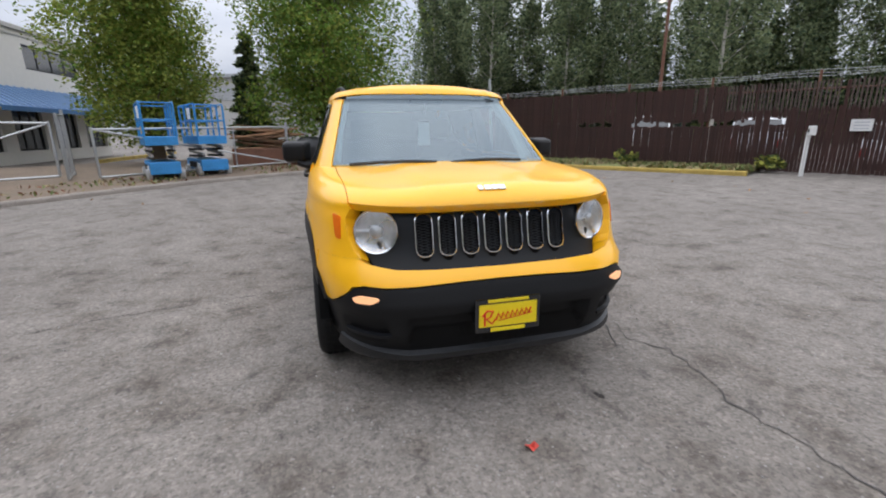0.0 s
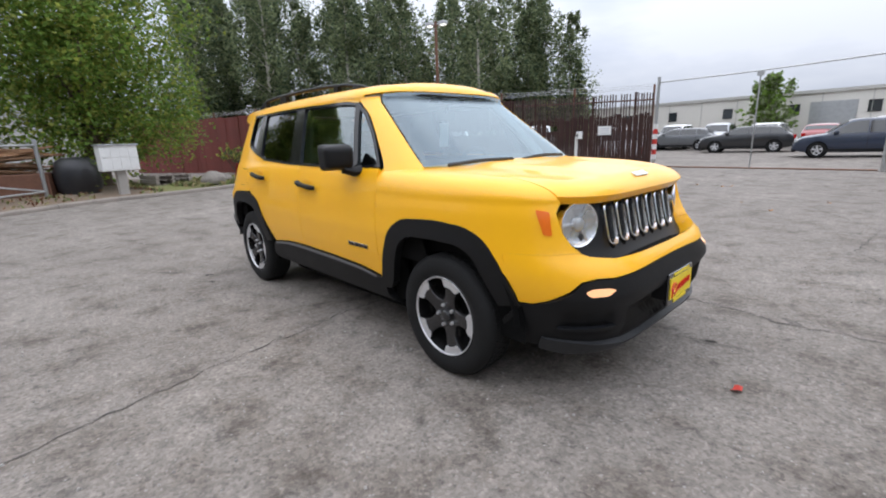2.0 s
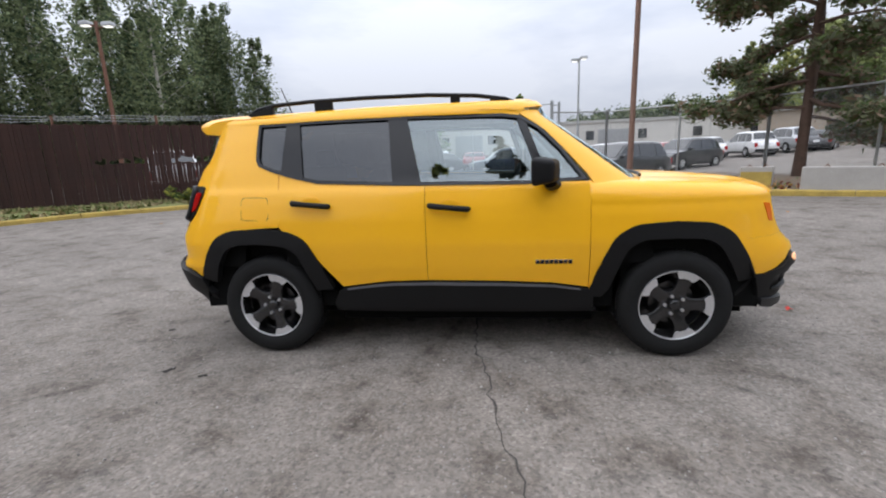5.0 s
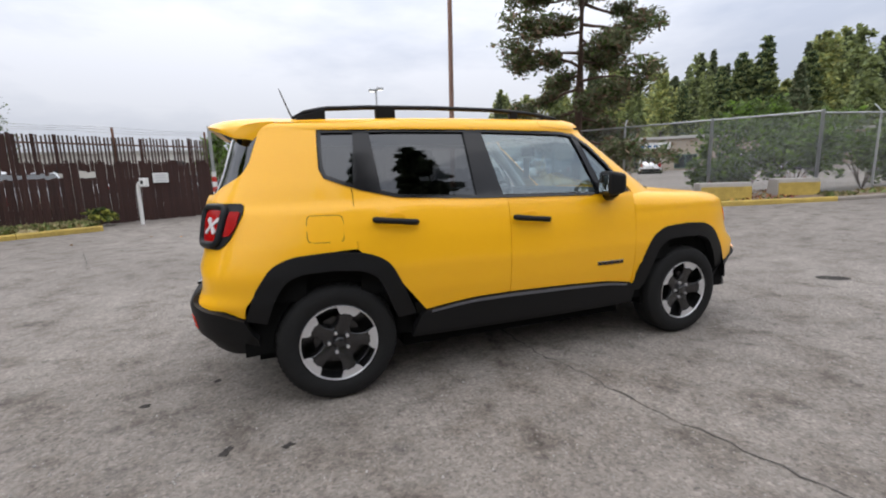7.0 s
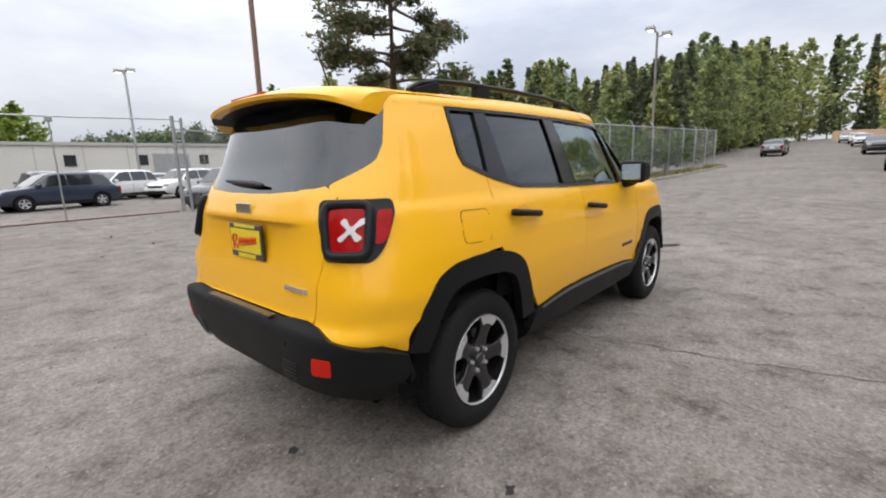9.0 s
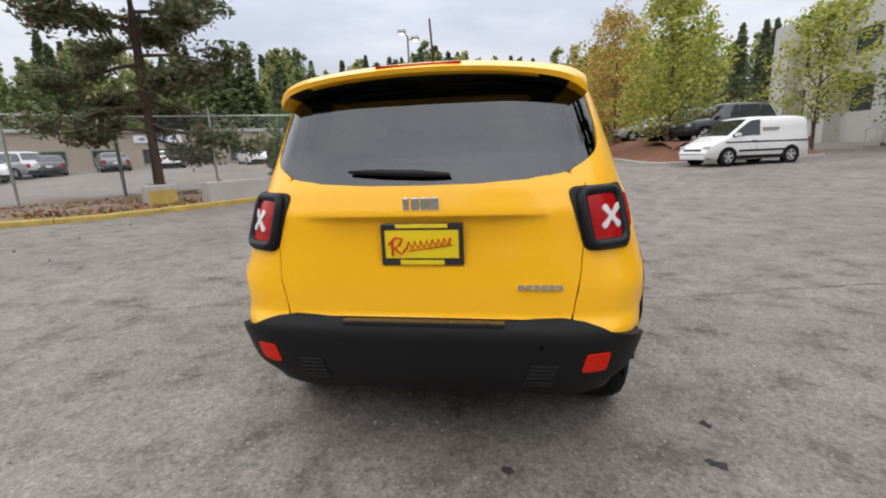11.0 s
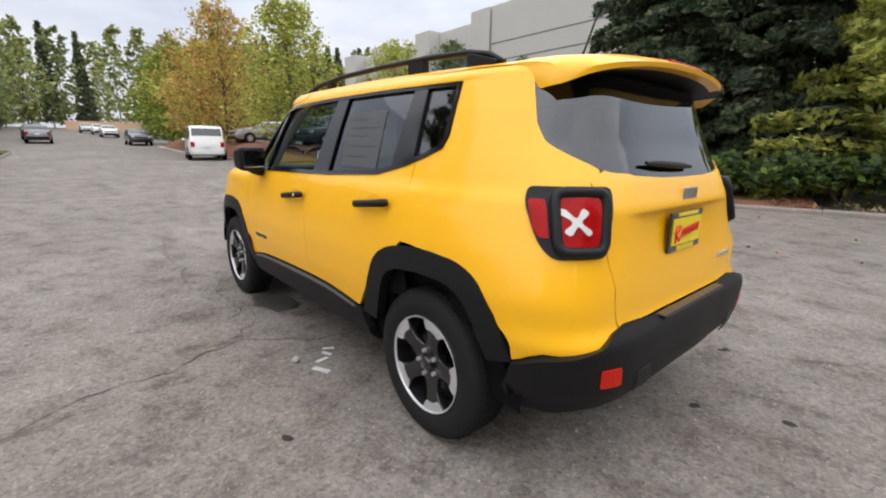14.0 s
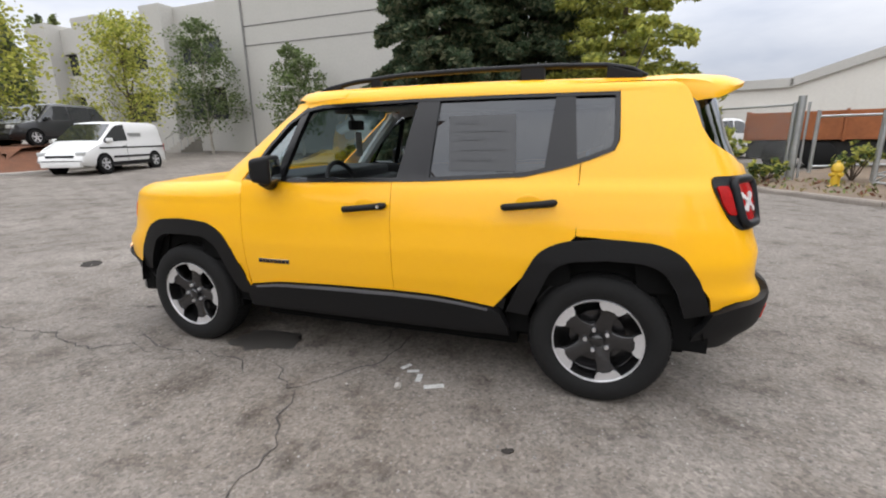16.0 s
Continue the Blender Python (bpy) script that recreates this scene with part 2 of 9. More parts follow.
L_MAPLE = leafmat("maple_leaves", (0.145, 0.235, 0.042))
L_MAPLE2 = leafmat("maple_leaves_yellowing", (0.25, 0.285, 0.055))
L_POPLAR = leafmat("poplar_leaves", (0.185, 0.222, 0.112))
L_PINE = leafmat("pine_needles", (0.17, 0.185, 0.105))
L_FIR = leafmat("fir_needles", (0.060, 0.092, 0.050))
L_LIME = leafmat("lime_leaves", (0.43, 0.43, 0.10))
L_AUTUMN = leafmat("autumn_leaves", (0.46, 0.27, 0.085), 1.3)
L_WOOD = leafmat("far_wood_leaves", (0.27, 0.31, 0.125))
L_WOOD2 = leafmat("far_wood_leaves_light", (0.40, 0.40, 0.14))
L_SHRUB = leafmat("shrub_leaves", (0.102, 0.145, 0.048))

# ---- building tools ----
def part(name, bm, material, parent=None, label="", smooth=False):
    """Links a bmesh as one mesh object, under a thing or under a part."""
    me = bpy.data.meshes.new(name)
    bm.normal_update()
    bm.to_mesh(me)
    bm.free()
    for m in material if isinstance(material, (list, tuple)) else [material]:
        me.materials.append(m)
    if smooth:
        me.polygons.foreach_set("use_smooth", [True] * len(me.polygons))
        me.set_sharp_from_angle(angle=radians(48))
    ob = new(name, me)
    ob.parent = parent
    return tagged(ob, label)


def thing(name, m, label, category, group="", kind=""):
    """An empty at the base of a thing, to carry its parts."""
    ob = new(name)
    ob.empty_display_size = 0.2
    ob.matrix_world = m
    return tagged(ob, label, category, group, kind)


def slab(bm, x0, y0, z0, x1, y1, z1, bevel=0.0, m=None):
    """Adds a box between two corners, its edges rounded by bevel."""
    r = bmesh.ops.create_cube(bm, size=1, matrix=Matrix.Translation(((x0 + x1) / 2, (y0 + y1) / 2, (z0 + z1) / 2)) @ Matrix.Diagonal((abs(x1 - x0), abs(y1 - y0), abs(z1 - z0), 1)))
    vs = r["verts"]
    if bevel:
        es = list({e for v in vs for e in v.link_edges})
        out = bmesh.ops.bevel(bm, geom=es, offset=bevel, segments=2, affect="EDGES", profile=0.6)
        vs = list({v for f in out["faces"] for v in f.verts} | {v for v in vs if v.is_valid})
        vs = list({w for v in vs for f in v.link_faces for w in f.verts})
    if m is not None:
        bmesh.ops.transform(bm, matrix=m, verts=vs)
    return vs


def rod(bm, a, b, r, r2=None, sides=8, caps=True):
    """Adds a round bar from a to b, tapering from r to r2."""
    a, b = Vector(a), Vector(b)
    d = b - a
    m = Matrix.Translation((a + b) / 2) @ d.to_track_quat("Z", "Y").to_matrix().to_4x4()
    return bmesh.ops.create_cone(bm, cap_ends=caps, segments=sides, radius1=r, radius2=r if r2 is None else r2, depth=d.length, matrix=m)["verts"]


def tube(bm, pts, r, sides=8, close=False, flat=1.0, up=(0, 0, 1)):
    """Sweeps a round or flattened section along points. r: a radius, or one for each point."""
    pts = [Vector(p) for p in pts]
    n = len(pts)
    rings = []
    for i, p in enumerate(pts):
        a, b = pts[(i - 1) % n] if (close or i) else p, pts[(i + 1) % n] if (close or i < n - 1) else p
        d = (b - a).normalized()
        s = d.cross(Vector(up))
        s = s.normalized() if s.length > 1e-4 else Vector((1, 0, 0))
        u = s.cross(d)
        ri = r[i] if isinstance(r, (list, tuple)) else r
        rings.append([bm.verts.new(p + s * (math.cos(k * math.tau / sides) * ri) + u * (math.sin(k * math.tau / sides) * ri * flat)) for k in range(sides)])
    for i in range(n if close else n - 1):
        A, B = rings[i], rings[(i + 1) % n]
        for k in range(sides):
            bm.faces.new((A[k], A[(k + 1) % sides], B[(k + 1) % sides], B[k]))
    if not close:
        bm.faces.new(rings[0][::-1])
        bm.faces.new(rings[-1])


def lathe(bm, profile, axis="z", sides=32, m=None):
    """Turns a profile of (radius, height) round an axis."""
    rings = []
    for r, h in profile:
        ring = []
        for k in range(sides):
            c, s = math.cos(k * math.tau / sides) * r, math.sin(k * math.tau / sides) * r
            v = Vector((c, s, h)) if axis == "z" else Vector((c, h, s)) if axis == "y" else Vector((h, c, s))
            ring.append(bm.verts.new(m @ v if m is not None else v))
        rings.append(ring)
    for A, B in zip(rings, rings[1:]):
        for k in range(sides):
            f = (A[k], A[(k + 1) % sides], B[(k + 1) % sides], B[k])
            bm.faces.new(f if axis != "y" else f[::-1])
    return rings


def prism(bm, outline, lift, m=None):
    """A flat outline of (x, y) raised from lift[0] to lift[1]."""
    lo = [bm.verts.new(Vector((x, y, lift[0]))) for x, y in outline]
    hi = [bm.verts.new(Vector((x, y, lift[1]))) for x, y in outline]
    n = len(outline)
    bm.faces.new(lo[::-1])
    bm.faces.new(hi)
    for i in range(n):
        bm.faces.new((lo[i], lo[(i + 1) % n], hi[(i + 1) % n], hi[i]))
    if m is not None:
        bmesh.ops.transform(bm, matrix=m, verts=lo + hi)
    return lo + hi


def rounded(points, default=0.0, steps=5):
    """An outline of (u, v) or (u, v, radius) with its corners rounded."""
    out, n = [], len(points)
    for i, p in enumerate(points):
        r = p[2] if len(p) > 2 else default
        c = Vector(p[:2])
        a, b = Vector(points[i - 1][:2]) - c, Vector(points[(i + 1) % n][:2]) - c
        r = min(r, a.length * 0.48, b.length * 0.48)
        if r < 1e-4:
            out.append((c.x, c.y))
            continue
        a, b = c + a.normalized() * r, c + b.normalized() * r
        for k in range(steps + 1):
            t = k / steps
            q = a * (1 - t) ** 2 + c * (2 * t * (1 - t)) + b * t**2
            out.append((q.x, q.y))
    return out


def ease(a, b, t):
    t = min(1.0, max(0.0, (t - a) / (b - a)))
    return t * t * (3 - 2 * t)

# ---- ground: one sheet, level round the car, rising along the road ----
def gz(x, y):
    """The height of the ground."""
    road = 0.020 * max(0.0, x - 4) * ease(4, 14, x) + 0.022 * max(0.0, x - 38)
    side = 0.012 * max(0.0, y - 7) * ease(7, 12, y) if y > 0 else 0.010 * max(0.0, -y - 7)
    lot = -0.36 * ease(13.6, 17.5, y) * (1 - ease(16, 26, x))
    return road * (1 if x < 140 else 140 / x) + min(side, 0.3) + lot + 0.10 * ease(-8, -14, -abs(x) if x > 0 else x) * (1 if x < 0 else 0)


def sheet(name, xs, ys, material, lift=0.0, keep=None):
    bm = bmesh.new()
    grid = [[bm.verts.new((x, y, gz(x, y) + lift)) for y in ys] for x in xs]
    for i in range(len(xs) - 1):
        for j in range(len(ys) - 1):
            bm.faces.new((grid[i][j], grid[i + 1][j], grid[i + 1][j + 1], grid[i][j + 1]))
    return part(name, bm, material, smooth=True)


def spread(near, far, step, count):
    inner = list(np.arange(-near, near + 0.01, step))
    outer = [near * (far / near) ** (k / count) for k in range(1, count + 1)]
    return [-v for v in outer[::-1]] + inner + outer


ground = tagged(sheet("ground", spread(40, 1500, 1.0, 14), spread(40, 1500, 1.0, 14), M_ASPHALT), "worn grey asphalt yard and road with cracks and stains", "ground", kind="structure")

# The edge of the yard, anticlockwise from the drive to the road's far side.
EDGE_BACK = [(-1.0, -9.6), (-3.6, -9.4), (-5.0, -8.0), (-6.0, -6.6), (-7.8, -5.1), (-9.6, -3.2), (-10.6, -1.2), (-10.9, 0.6), (-11.4, 2.6), (-11.5, 4.4), (-10.2, 7.0), (-7.9, 9.1), (-5.8, 10.4)]
EDGE_PINE = [(3.4, 11.4), (4.6, 9.6), (6.2, 8.3), (8.4, 7.0), (10.6, 5.7), (13.2, 4.5), (16.0, 4.1), (24.0, 3.9), (34.0, 3.7)]
EDGE_FIR = [(-1.0, -9.6), (1.4, -8.9), (3.6, -8.4), (5.6, -8.8), (7.0, -10.4), (7.6, -14.0)]
EDGE_BANK = [(19.6, -14.5), (18.6, -10.5), (18.0, -7.4), (19.6, -6.3), (24.0, -6.0), (32.0, -5.8), (46.0, -5.6)]


def smooth_line(points, step=0.35):
    """A gentle curve through points, at even steps."""
    P = [Vector(p) for p in points]
    out = []
    for i in range(len(P) - 1):
        a, b, c, d = P[max(i - 1, 0)], P[i], P[i + 1], P[min(i + 2, len(P) - 1)]
        n = max(1, round((c - b).length / step))
        for k in range(n):
            t = k / n
            out.append(0.5 * (2 * b + (c - a) * t + (2 * a - 5 * b + 4 * c - d) * t * t + (3 * b - a - 3 * c + d) * t**3))
    return out + [P[-1]]


def kerb(name, line, width, height, material, label, side=1, seed=1):
    """A kerb of cast lengths with worn, uneven edges, on the outer side of a line."""
    rnd = random.Random(seed)
    pts = smooth_line(line)
    home = tagged(new(name), label, "kerb", kind="structure")
    step = 6
    for s in range(0, len(pts) - 1, step):
        run = pts[s : s + step + 1]
        if len(run) < 2:
            continue
        bm = bmesh.new()
        rings = []
        dh, dw = rnd.uniform(-0.012, 0.012), rnd.uniform(-0.015, 0.015)
        for i, p in enumerate(run):
            d = (run[min(i + 1, len(run) - 1)] - run[max(i - 1, 0)]).normalized()
            if i in (0, len(run) - 1):
                p = p + d * (0.006 if i == 0 else -0.006)
            o = Vector((-d.y, d.x)) * side
            z = gz(p.x, p.y)
            h = height + dh + rnd.uniform(-0.006, 0.006)
            prof = ((dw, -0.1), (dw + 0.008, h - 0.03), (dw + 0.03, h), (width - 0.03, h + 0.004), (width, h - 0.03), (width, -0.1))
            rings.append([bm.verts.new((p.x + o.x * u, p.y + o.y * u, z + v)) for u, v in prof])
        for A, B in zip(rings, rings[1:]):
            for k in range(5):
                bm.faces.new((A[k], A[k + 1], B[k + 1], B[k]))
        bm.faces.new(rings[0])
        bm.faces.new(rings[-1][::-1])
        bmesh.ops.recalc_face_normals(bm, faces=bm.faces)
        part("kerb_stone", bm, material, home)
    return home


kerb("kerb_back", EDGE_BACK[:9], 0.16, 0.10, M_KERB, "low broken grey kerb along the dirt verge", 1, 2)
kerb("kerb_lawn", EDGE_BACK[8:], 0.16, 0.12, M_KERBY, "worn yellow-painted concrete kerb along the grass", 1, 3)
kerb("kerb_pine", EDGE_PINE[:6], 0.17, 0.13, M_KERBY, "worn yellow-painted concrete kerb round the pine bed", 1, 4)
kerb("kerb_road", EDGE_PINE[5:], 0.16, 0.10, M_KERB, "stained grey concrete kerb along the road fence", 1, 5)
kerb("kerb_fir", EDGE_FIR, 0.15, 0.09, M_KERB, "low grey kerb round the fir bed", -1, 6)
kerb("kerb_bank", EDGE_BANK, 0.16, 0.10, M_CONCRETE, "pale concrete kerb at the foot of the bark bank", -1, 7)


def bed(name, edge, depth, side, material, label, rise=0.1, seed=1, rows=10, mound=0.0):
    """A planted verge: uneven soil from a kerb line outwards, rising a little."""
    rnd = random.Random(seed)
    pts = smooth_line(edge, 0.5)
    bm = bmesh.new()
    rings = []
    for i, p in enumerate(pts):
        d = (pts[min(i + 1, len(pts) - 1)] - pts[max(i - 1, 0)]).normalized()
        o = Vector((-d.y, d.x)) * side
        dep = depth(i / (len(pts) - 1)) if callable(depth) else depth
        ring = []
        for k in range(rows + 1):
            u = 0.10 + dep * k / rows
            x, y = p.x + o.x * u, p.y + o.y * u
            z = gz(x, y) + 0.06 + rise * ease(0, 1.2, u) + mound * ease(0, dep * 0.5, u) + 0.05 * noise.noise(Vector((x * 0.9, y * 0.9, seed))) * ease(0, 0.6, u) + rnd.uniform(-0.008, 0.008)
            ring.append(bm.verts.new((x, y, z)))
        rings.append(ring)
    for A, B in zip(rings, rings[1:]):
        for k in range(rows):
            bm.faces.new((A[k], A[k + 1], B[k + 1], B[k]))
    bmesh.ops.recalc_face_normals(bm, faces=bm.faces)
    if sum(f.normal.z for f in bm.faces) < 0:
        bmesh.ops.reverse_faces(bm, faces=bm.faces)
    return tagged(part(name, bm, material, smooth=True), label, "ground", kind="structure")


bed("verge_back", EDGE_BACK[1:9], 9.0, 1, M_DIRT, "bare trodden soil verge behind the kerb", 0.02, 3)
bed("verge_lawn", EDGE_BACK[7:], 3.6, 1, M_GRASS, "patchy dry grass verge below the fence", 0.08, 4)
bed("bed_pine", EDGE_PINE[:6], lambda t: 5.5 - 3.2 * t, 1, M_DIRT, "raised bed with soil and red groundcover under the pine", 0.12, 5)
bed("verge_road", EDGE_PINE[5:], 1.3, 1, M_DIRT, "strip of soil along the chain-link fence", 0.05, 6, 4)
bed("bed_fir", EDGE_FIR, 6.0, -1, M_BARK_GROUND, "bark-covered bed below the fir", 0.12, 7)
bed("bank", EDGE_BANK, 5.0, -1, M_BARK_GROUND, "sloping bank covered with red bark mulch", 0.1, 8, 10, 0.75)

# ---- fences, gate and poles ----
M_FADED = mat("faded_slat", (0.085, 0.058, 0.050), 0.85, vary=0.3, grain=12, blotch=2, per_object=0.6)


def slat_fence(name, a, b, height, material, label, width=0.075, gap=0.004, seed=1, slots=False, taper=0.0):
    """A tall fence of upright slats on rails between posts, each slat a little out of line."""
    rnd = random.Random(seed)
    a, b = Vector(a), Vector(b)
    run = b - a
    yaw = math.atan2(run.y, run.x)
    home = tagged(new(name), label, "fence", kind="structure")
    home.matrix_world = pose(a.x, a.y, gz(a.x, a.y), 0, 0, math.degrees(yaw))
    count = int(run.length / (width + gap))
    kinds = []
    for h in (1.0, 0.995, 1.006, 0.988):
        bm = bmesh.new()
        slab(bm, 0, -0.012, 0, width, 0.012, height * h)
        me = bpy.data.meshes.new("slat")
        bm.to_mesh(me)
        bm.free()
        me.materials.append(material)
        kinds.append(me)
    bm = bmesh.new()
    slab(bm, width * 0.24, -0.024, 0, width * 0.70, 0.024, 1.0)
    thin = bpy.data.meshes.new("thin_slat")
    bm.to_mesh(thin)
    bm.free()
    thin.materials.append(M_FADED)
    joined = []
    for i in range(count):
        s = i * (width + gap)
        x, y = a.x + run.x * s / run.length, a.y + run.y * s / run.length
        z = gz(x, y) - gz(a.x, a.y)
        m = pose(s, rnd.uniform(-0.012, 0.012), z + rnd.uniform(-0.02, 0.02), rnd.uniform(-0.3, 0.3), rnd.uniform(-0.25, 0.25), rnd.uniform(-4, 4))
        if taper:
            m = m @ Matrix.Diagonal((1, 1, 1 - taper * i / count, 1))
        stump = slots and s < 5.6 and rnd.random() < (0.93 if s < 4.6 else 0.5)
        cut = (0.71 + 0.05 * noise.noise(Vector((s * 2.2, 1.0, 0))) + rnd.uniform(-0.025, 0.025)) if stump else 1.0
        if stump and rnd.random() < 0.96:
            ob = new("thin_slat", thin)
            ob.parent = home
            ob.matrix_local = m @ Matrix.Translation((0, 0, height * cut - 0.05)) @ Matrix.Diagonal((1, 1, height * (1 - cut) + 0.03, 1))
        if slots and 2.0 < s < 9.5 and noise.noise(Vector((s * 0.7, 3.3, 0))) > -0.08 and rnd.random() < 0.85:
            # a slat broken through at the middle rail
            z0 = 1.34 + 0.05 * noise.noise(Vector((s * 3, 0, 0))) + rnd.uniform(-0.02, 0.02)
            z1 = z0 + rnd.uniform(0.09, 0.20)
            for lo, hi in ((0, z0), (z1, height * cut)):
                bm = bmesh.new()
                slab(bm, 0, -0.012, lo, width, 0.012, hi)
                part("slat", bm, material, home).matrix_local = m
            continue
        if i < 290:
            ob = new("slat", kinds[rnd.randrange(4)])
            ob.parent = home
            ob.matrix_local = m @ Matrix.Diagonal((1, 1, cut, 1))
        else:
            joined.append((kinds[rnd.randrange(4)], m @ Matrix.Diagonal((1, 1, cut, 1))))
    if joined:
        bm = bmesh.new()
        for me, m in joined:
            n = len(bm.verts)
            bm.from_mesh(me)
            bm.verts.ensure_lookup_table()
            bmesh.ops.transform(bm, matrix=m, verts=bm.verts[n:])
        tagged(part("slats", bm, material, home), kind="stuff")
    bm = bmesh.new()
    for z in (0.35, height * 0.5, height - 0.25):
        rod(bm, (0, -0.05, z), (run.length, -0.05, z + gz(b.x, b.y) - gz(a.x, a.y) - (taper * z)), 0.025, sides=6)
    part("rail", bm, M_RUSTSTEEL, home)
    for k in range(int(run.length / 2.6) + 1):
        s = min(k * 2.6, run.length)
        bm = bmesh.new()
        rod(bm, (s, -0.10, -0.2), (s, -0.10, (height + 0.25) * (1 - taper * s / run.length)), 0.035)
        part("post", bm, M_RUSTSTEEL, home)
    bm = bmesh.new()
    for k in range(3):
        pts = [(s, -0.10 - 0.03 * k, (height + 0.10 + 0.07 * k) * (1 - taper * s / run.length) + 0.02 * math.sin(s * 2.1 + k)) for s in np.linspace(0, run.length, 24)]
        tube(bm, pts, 0.006, 4)
    part("barbed_wire", bm, M_GALV, home)
    return home


FENCE_END, FENCE_CORNER, FENCE_FAR = (-3.6, 13.75), (-15.2, 6.7), (-25.5, 2.2)
slat_fence("fence_brown", FENCE_END, FENCE_CORNER, 2.50, M_RUST, "tall rust-brown slatted metal fence with barbed wire on top", 0.085, 0.006, 3, 0.015)
slat_fence("fence_red", FENCE_CORNER, FENCE_FAR, 2.55, M_RED, "tall oxide-red boarded fence", 0.20, 0.002, 5, 0, 0.05)


def chain_fence(name, line, height, label, posts=2.6, seed=1, arms=True):
    """A chain-link fence: posts, top rail, bottom wire and a woven net."""
    rnd = random.Random(seed)
    home = tagged(new(name), label, "fence", kind="structure")
    for a, b in zip(line, line[1:]):
        a, b = Vector(a), Vector(b)
        n = max(1, round((b - a).length / posts))
        up = lambda p, z: Vector((p.x, p.y, gz(p.x, p.y) + z))
        for k in range(n + 1):
            p = a.lerp(b, k / n)
            bm = bmesh.new()
            rod(bm, up(p, -0.2), up(p, height + 0.05), 0.036 if 0 < k < n else 0.05)
            if arms and 0 < k < n:
                o = (b - a).normalized()
                rod(bm, up(p, height + 0.04), up(p, height + 0.28) + Vector((-o.y, o.x, 0)) * 0.2, 0.02, sides=6)
            part("post", bm, M_GALV, home)
        bm = bmesh.new()
        rod(bm, up(a, height), up(b, height), 0.026)
        part("rail", bm, M_GALV, home)
        bm = bmesh.new()
        L, cell = (b - a).length, 0.075
        verts, r = [], 0.0022
        # two families of slanting wires
        for s in (1, -1):
            k = -int(height / cell) - 1
            while k * cell < L + height:
                u0, u1 = k * cell, k * cell + height
                z0, z1 = 0.05, height
                lo, hi = (max(u0, 0), min(u1, L))
                if hi - lo > 0.05:
                    za, zb = z0 + (lo - u0) * (height - 0.05) / height, z0 + (hi - u0) * (height - 0.05) / height
                    if s < 0:
                        lo, hi = L - lo, L - hi
                    pa, pb = a.lerp(b, lo / L), a.lerp(b, hi / L)
                    rod(bm, up(pa, za), up(pb, zb), r, sides=3, caps=False)
                k += 1
        tagged(part("wire_net", bm, M_WIRE, home), kind="stuff")
    return home


GATE_L, GATE_R, POST_D, POST_C = (-3.5, 13.8), (2.3, 13.5), (11.6, 7.3), (13.6, 5.35)
chain_fence("fence_lot", [GATE_R, (4.4, 14.2), (8.6, 11.6), POST_D, POST_C], 2.55, "grey chain-link fence along the car lot", 2.3, 2)
chain_fence("fence_road", [POST_C, (24.0, 4.9), (33.5, 4.4)], 2.5, "grey chain-link fence along the road with raised wire arms", 2.6, 3)

for k, (x, y) in enumerate((GATE_L, GATE_R)):
    post = thing("gate_post", pose(x, y, gz(x, y)), "galvanised steel gate post" + (" with a red and white striped guard" if k == 0 else " with a double frame"), "gate post", "gate posts")
    bm = bmesh.new()
    rod(bm, (0, 0, -0.2), (0, 0, 2.95), 0.055)
    part("post", bm, M_GALV, post)
    if k == 0:
        for j in range(7):
            bm = bmesh.new()
            lathe(bm, [(0.075, 0.25 + j * 0.17), (0.075, 0.42 + j * 0.17)], sides=12)
            part("stripe", bm, mat("guard_red", (0.5, 0.03, 0.02), 0.5) if j % 2 else M_WHITE, post)
    else:
        bm = bmesh.new()
        rod(bm, (0.25, 0, -0.2), (0.25, 0, 2.9), 0.045)
        part("second_post", bm, M_GALV, post)
        for z in (0.5, 1.4, 2.2, 2.8):
            bm = bmesh.new()
            rod(bm, (0, 0, z), (0.25, 0, z), 0.02, sides=6)
            part("rung", bm, M_GALV, post)
gate = tagged(new("gate_beam"), "steel track beam and cable over the open lot entrance", "gate", kind="structure")
bm = bmesh.new()
zl, zr = gz(*GATE_L) + 2.78, gz(*GATE_R) + 2.85
tube(bm, [(GATE_L[0] + (GATE_R[0] - GATE_L[0]) * t, GATE_L[1] + (GATE_R[1] - GATE_L[1]) * t, zl + (zr - zl) * t - 0.03 * math.sin(t * math.pi)) for t in np.linspace(0, 1, 12)], 0.025, 6)
part("beam", bm, M_GALV, gate)
bm = bmesh.new()
rod(bm, (-0.6, 13.65, gz(-0.6, 13.6)), (-0.6, 13.65, gz(-0.6, 13.6) + 2.72), 0.022, sides=6)
slab(bm, -0.68, 13.6, 2.72, -0.52, 13.7, 2.86, 0.01)
part("hanger", bm, M_GALV, gate)
bm = bmesh.new()
slab(bm, GATE_L[0] + 0.1, 13.6, gz(-1, 13.6), GATE_R[0] - 0.1, 13.78, gz(-1, 13.6) + 0.03, 0.008)
part("ground_track", bm, M_RUSTSTEEL, gate)


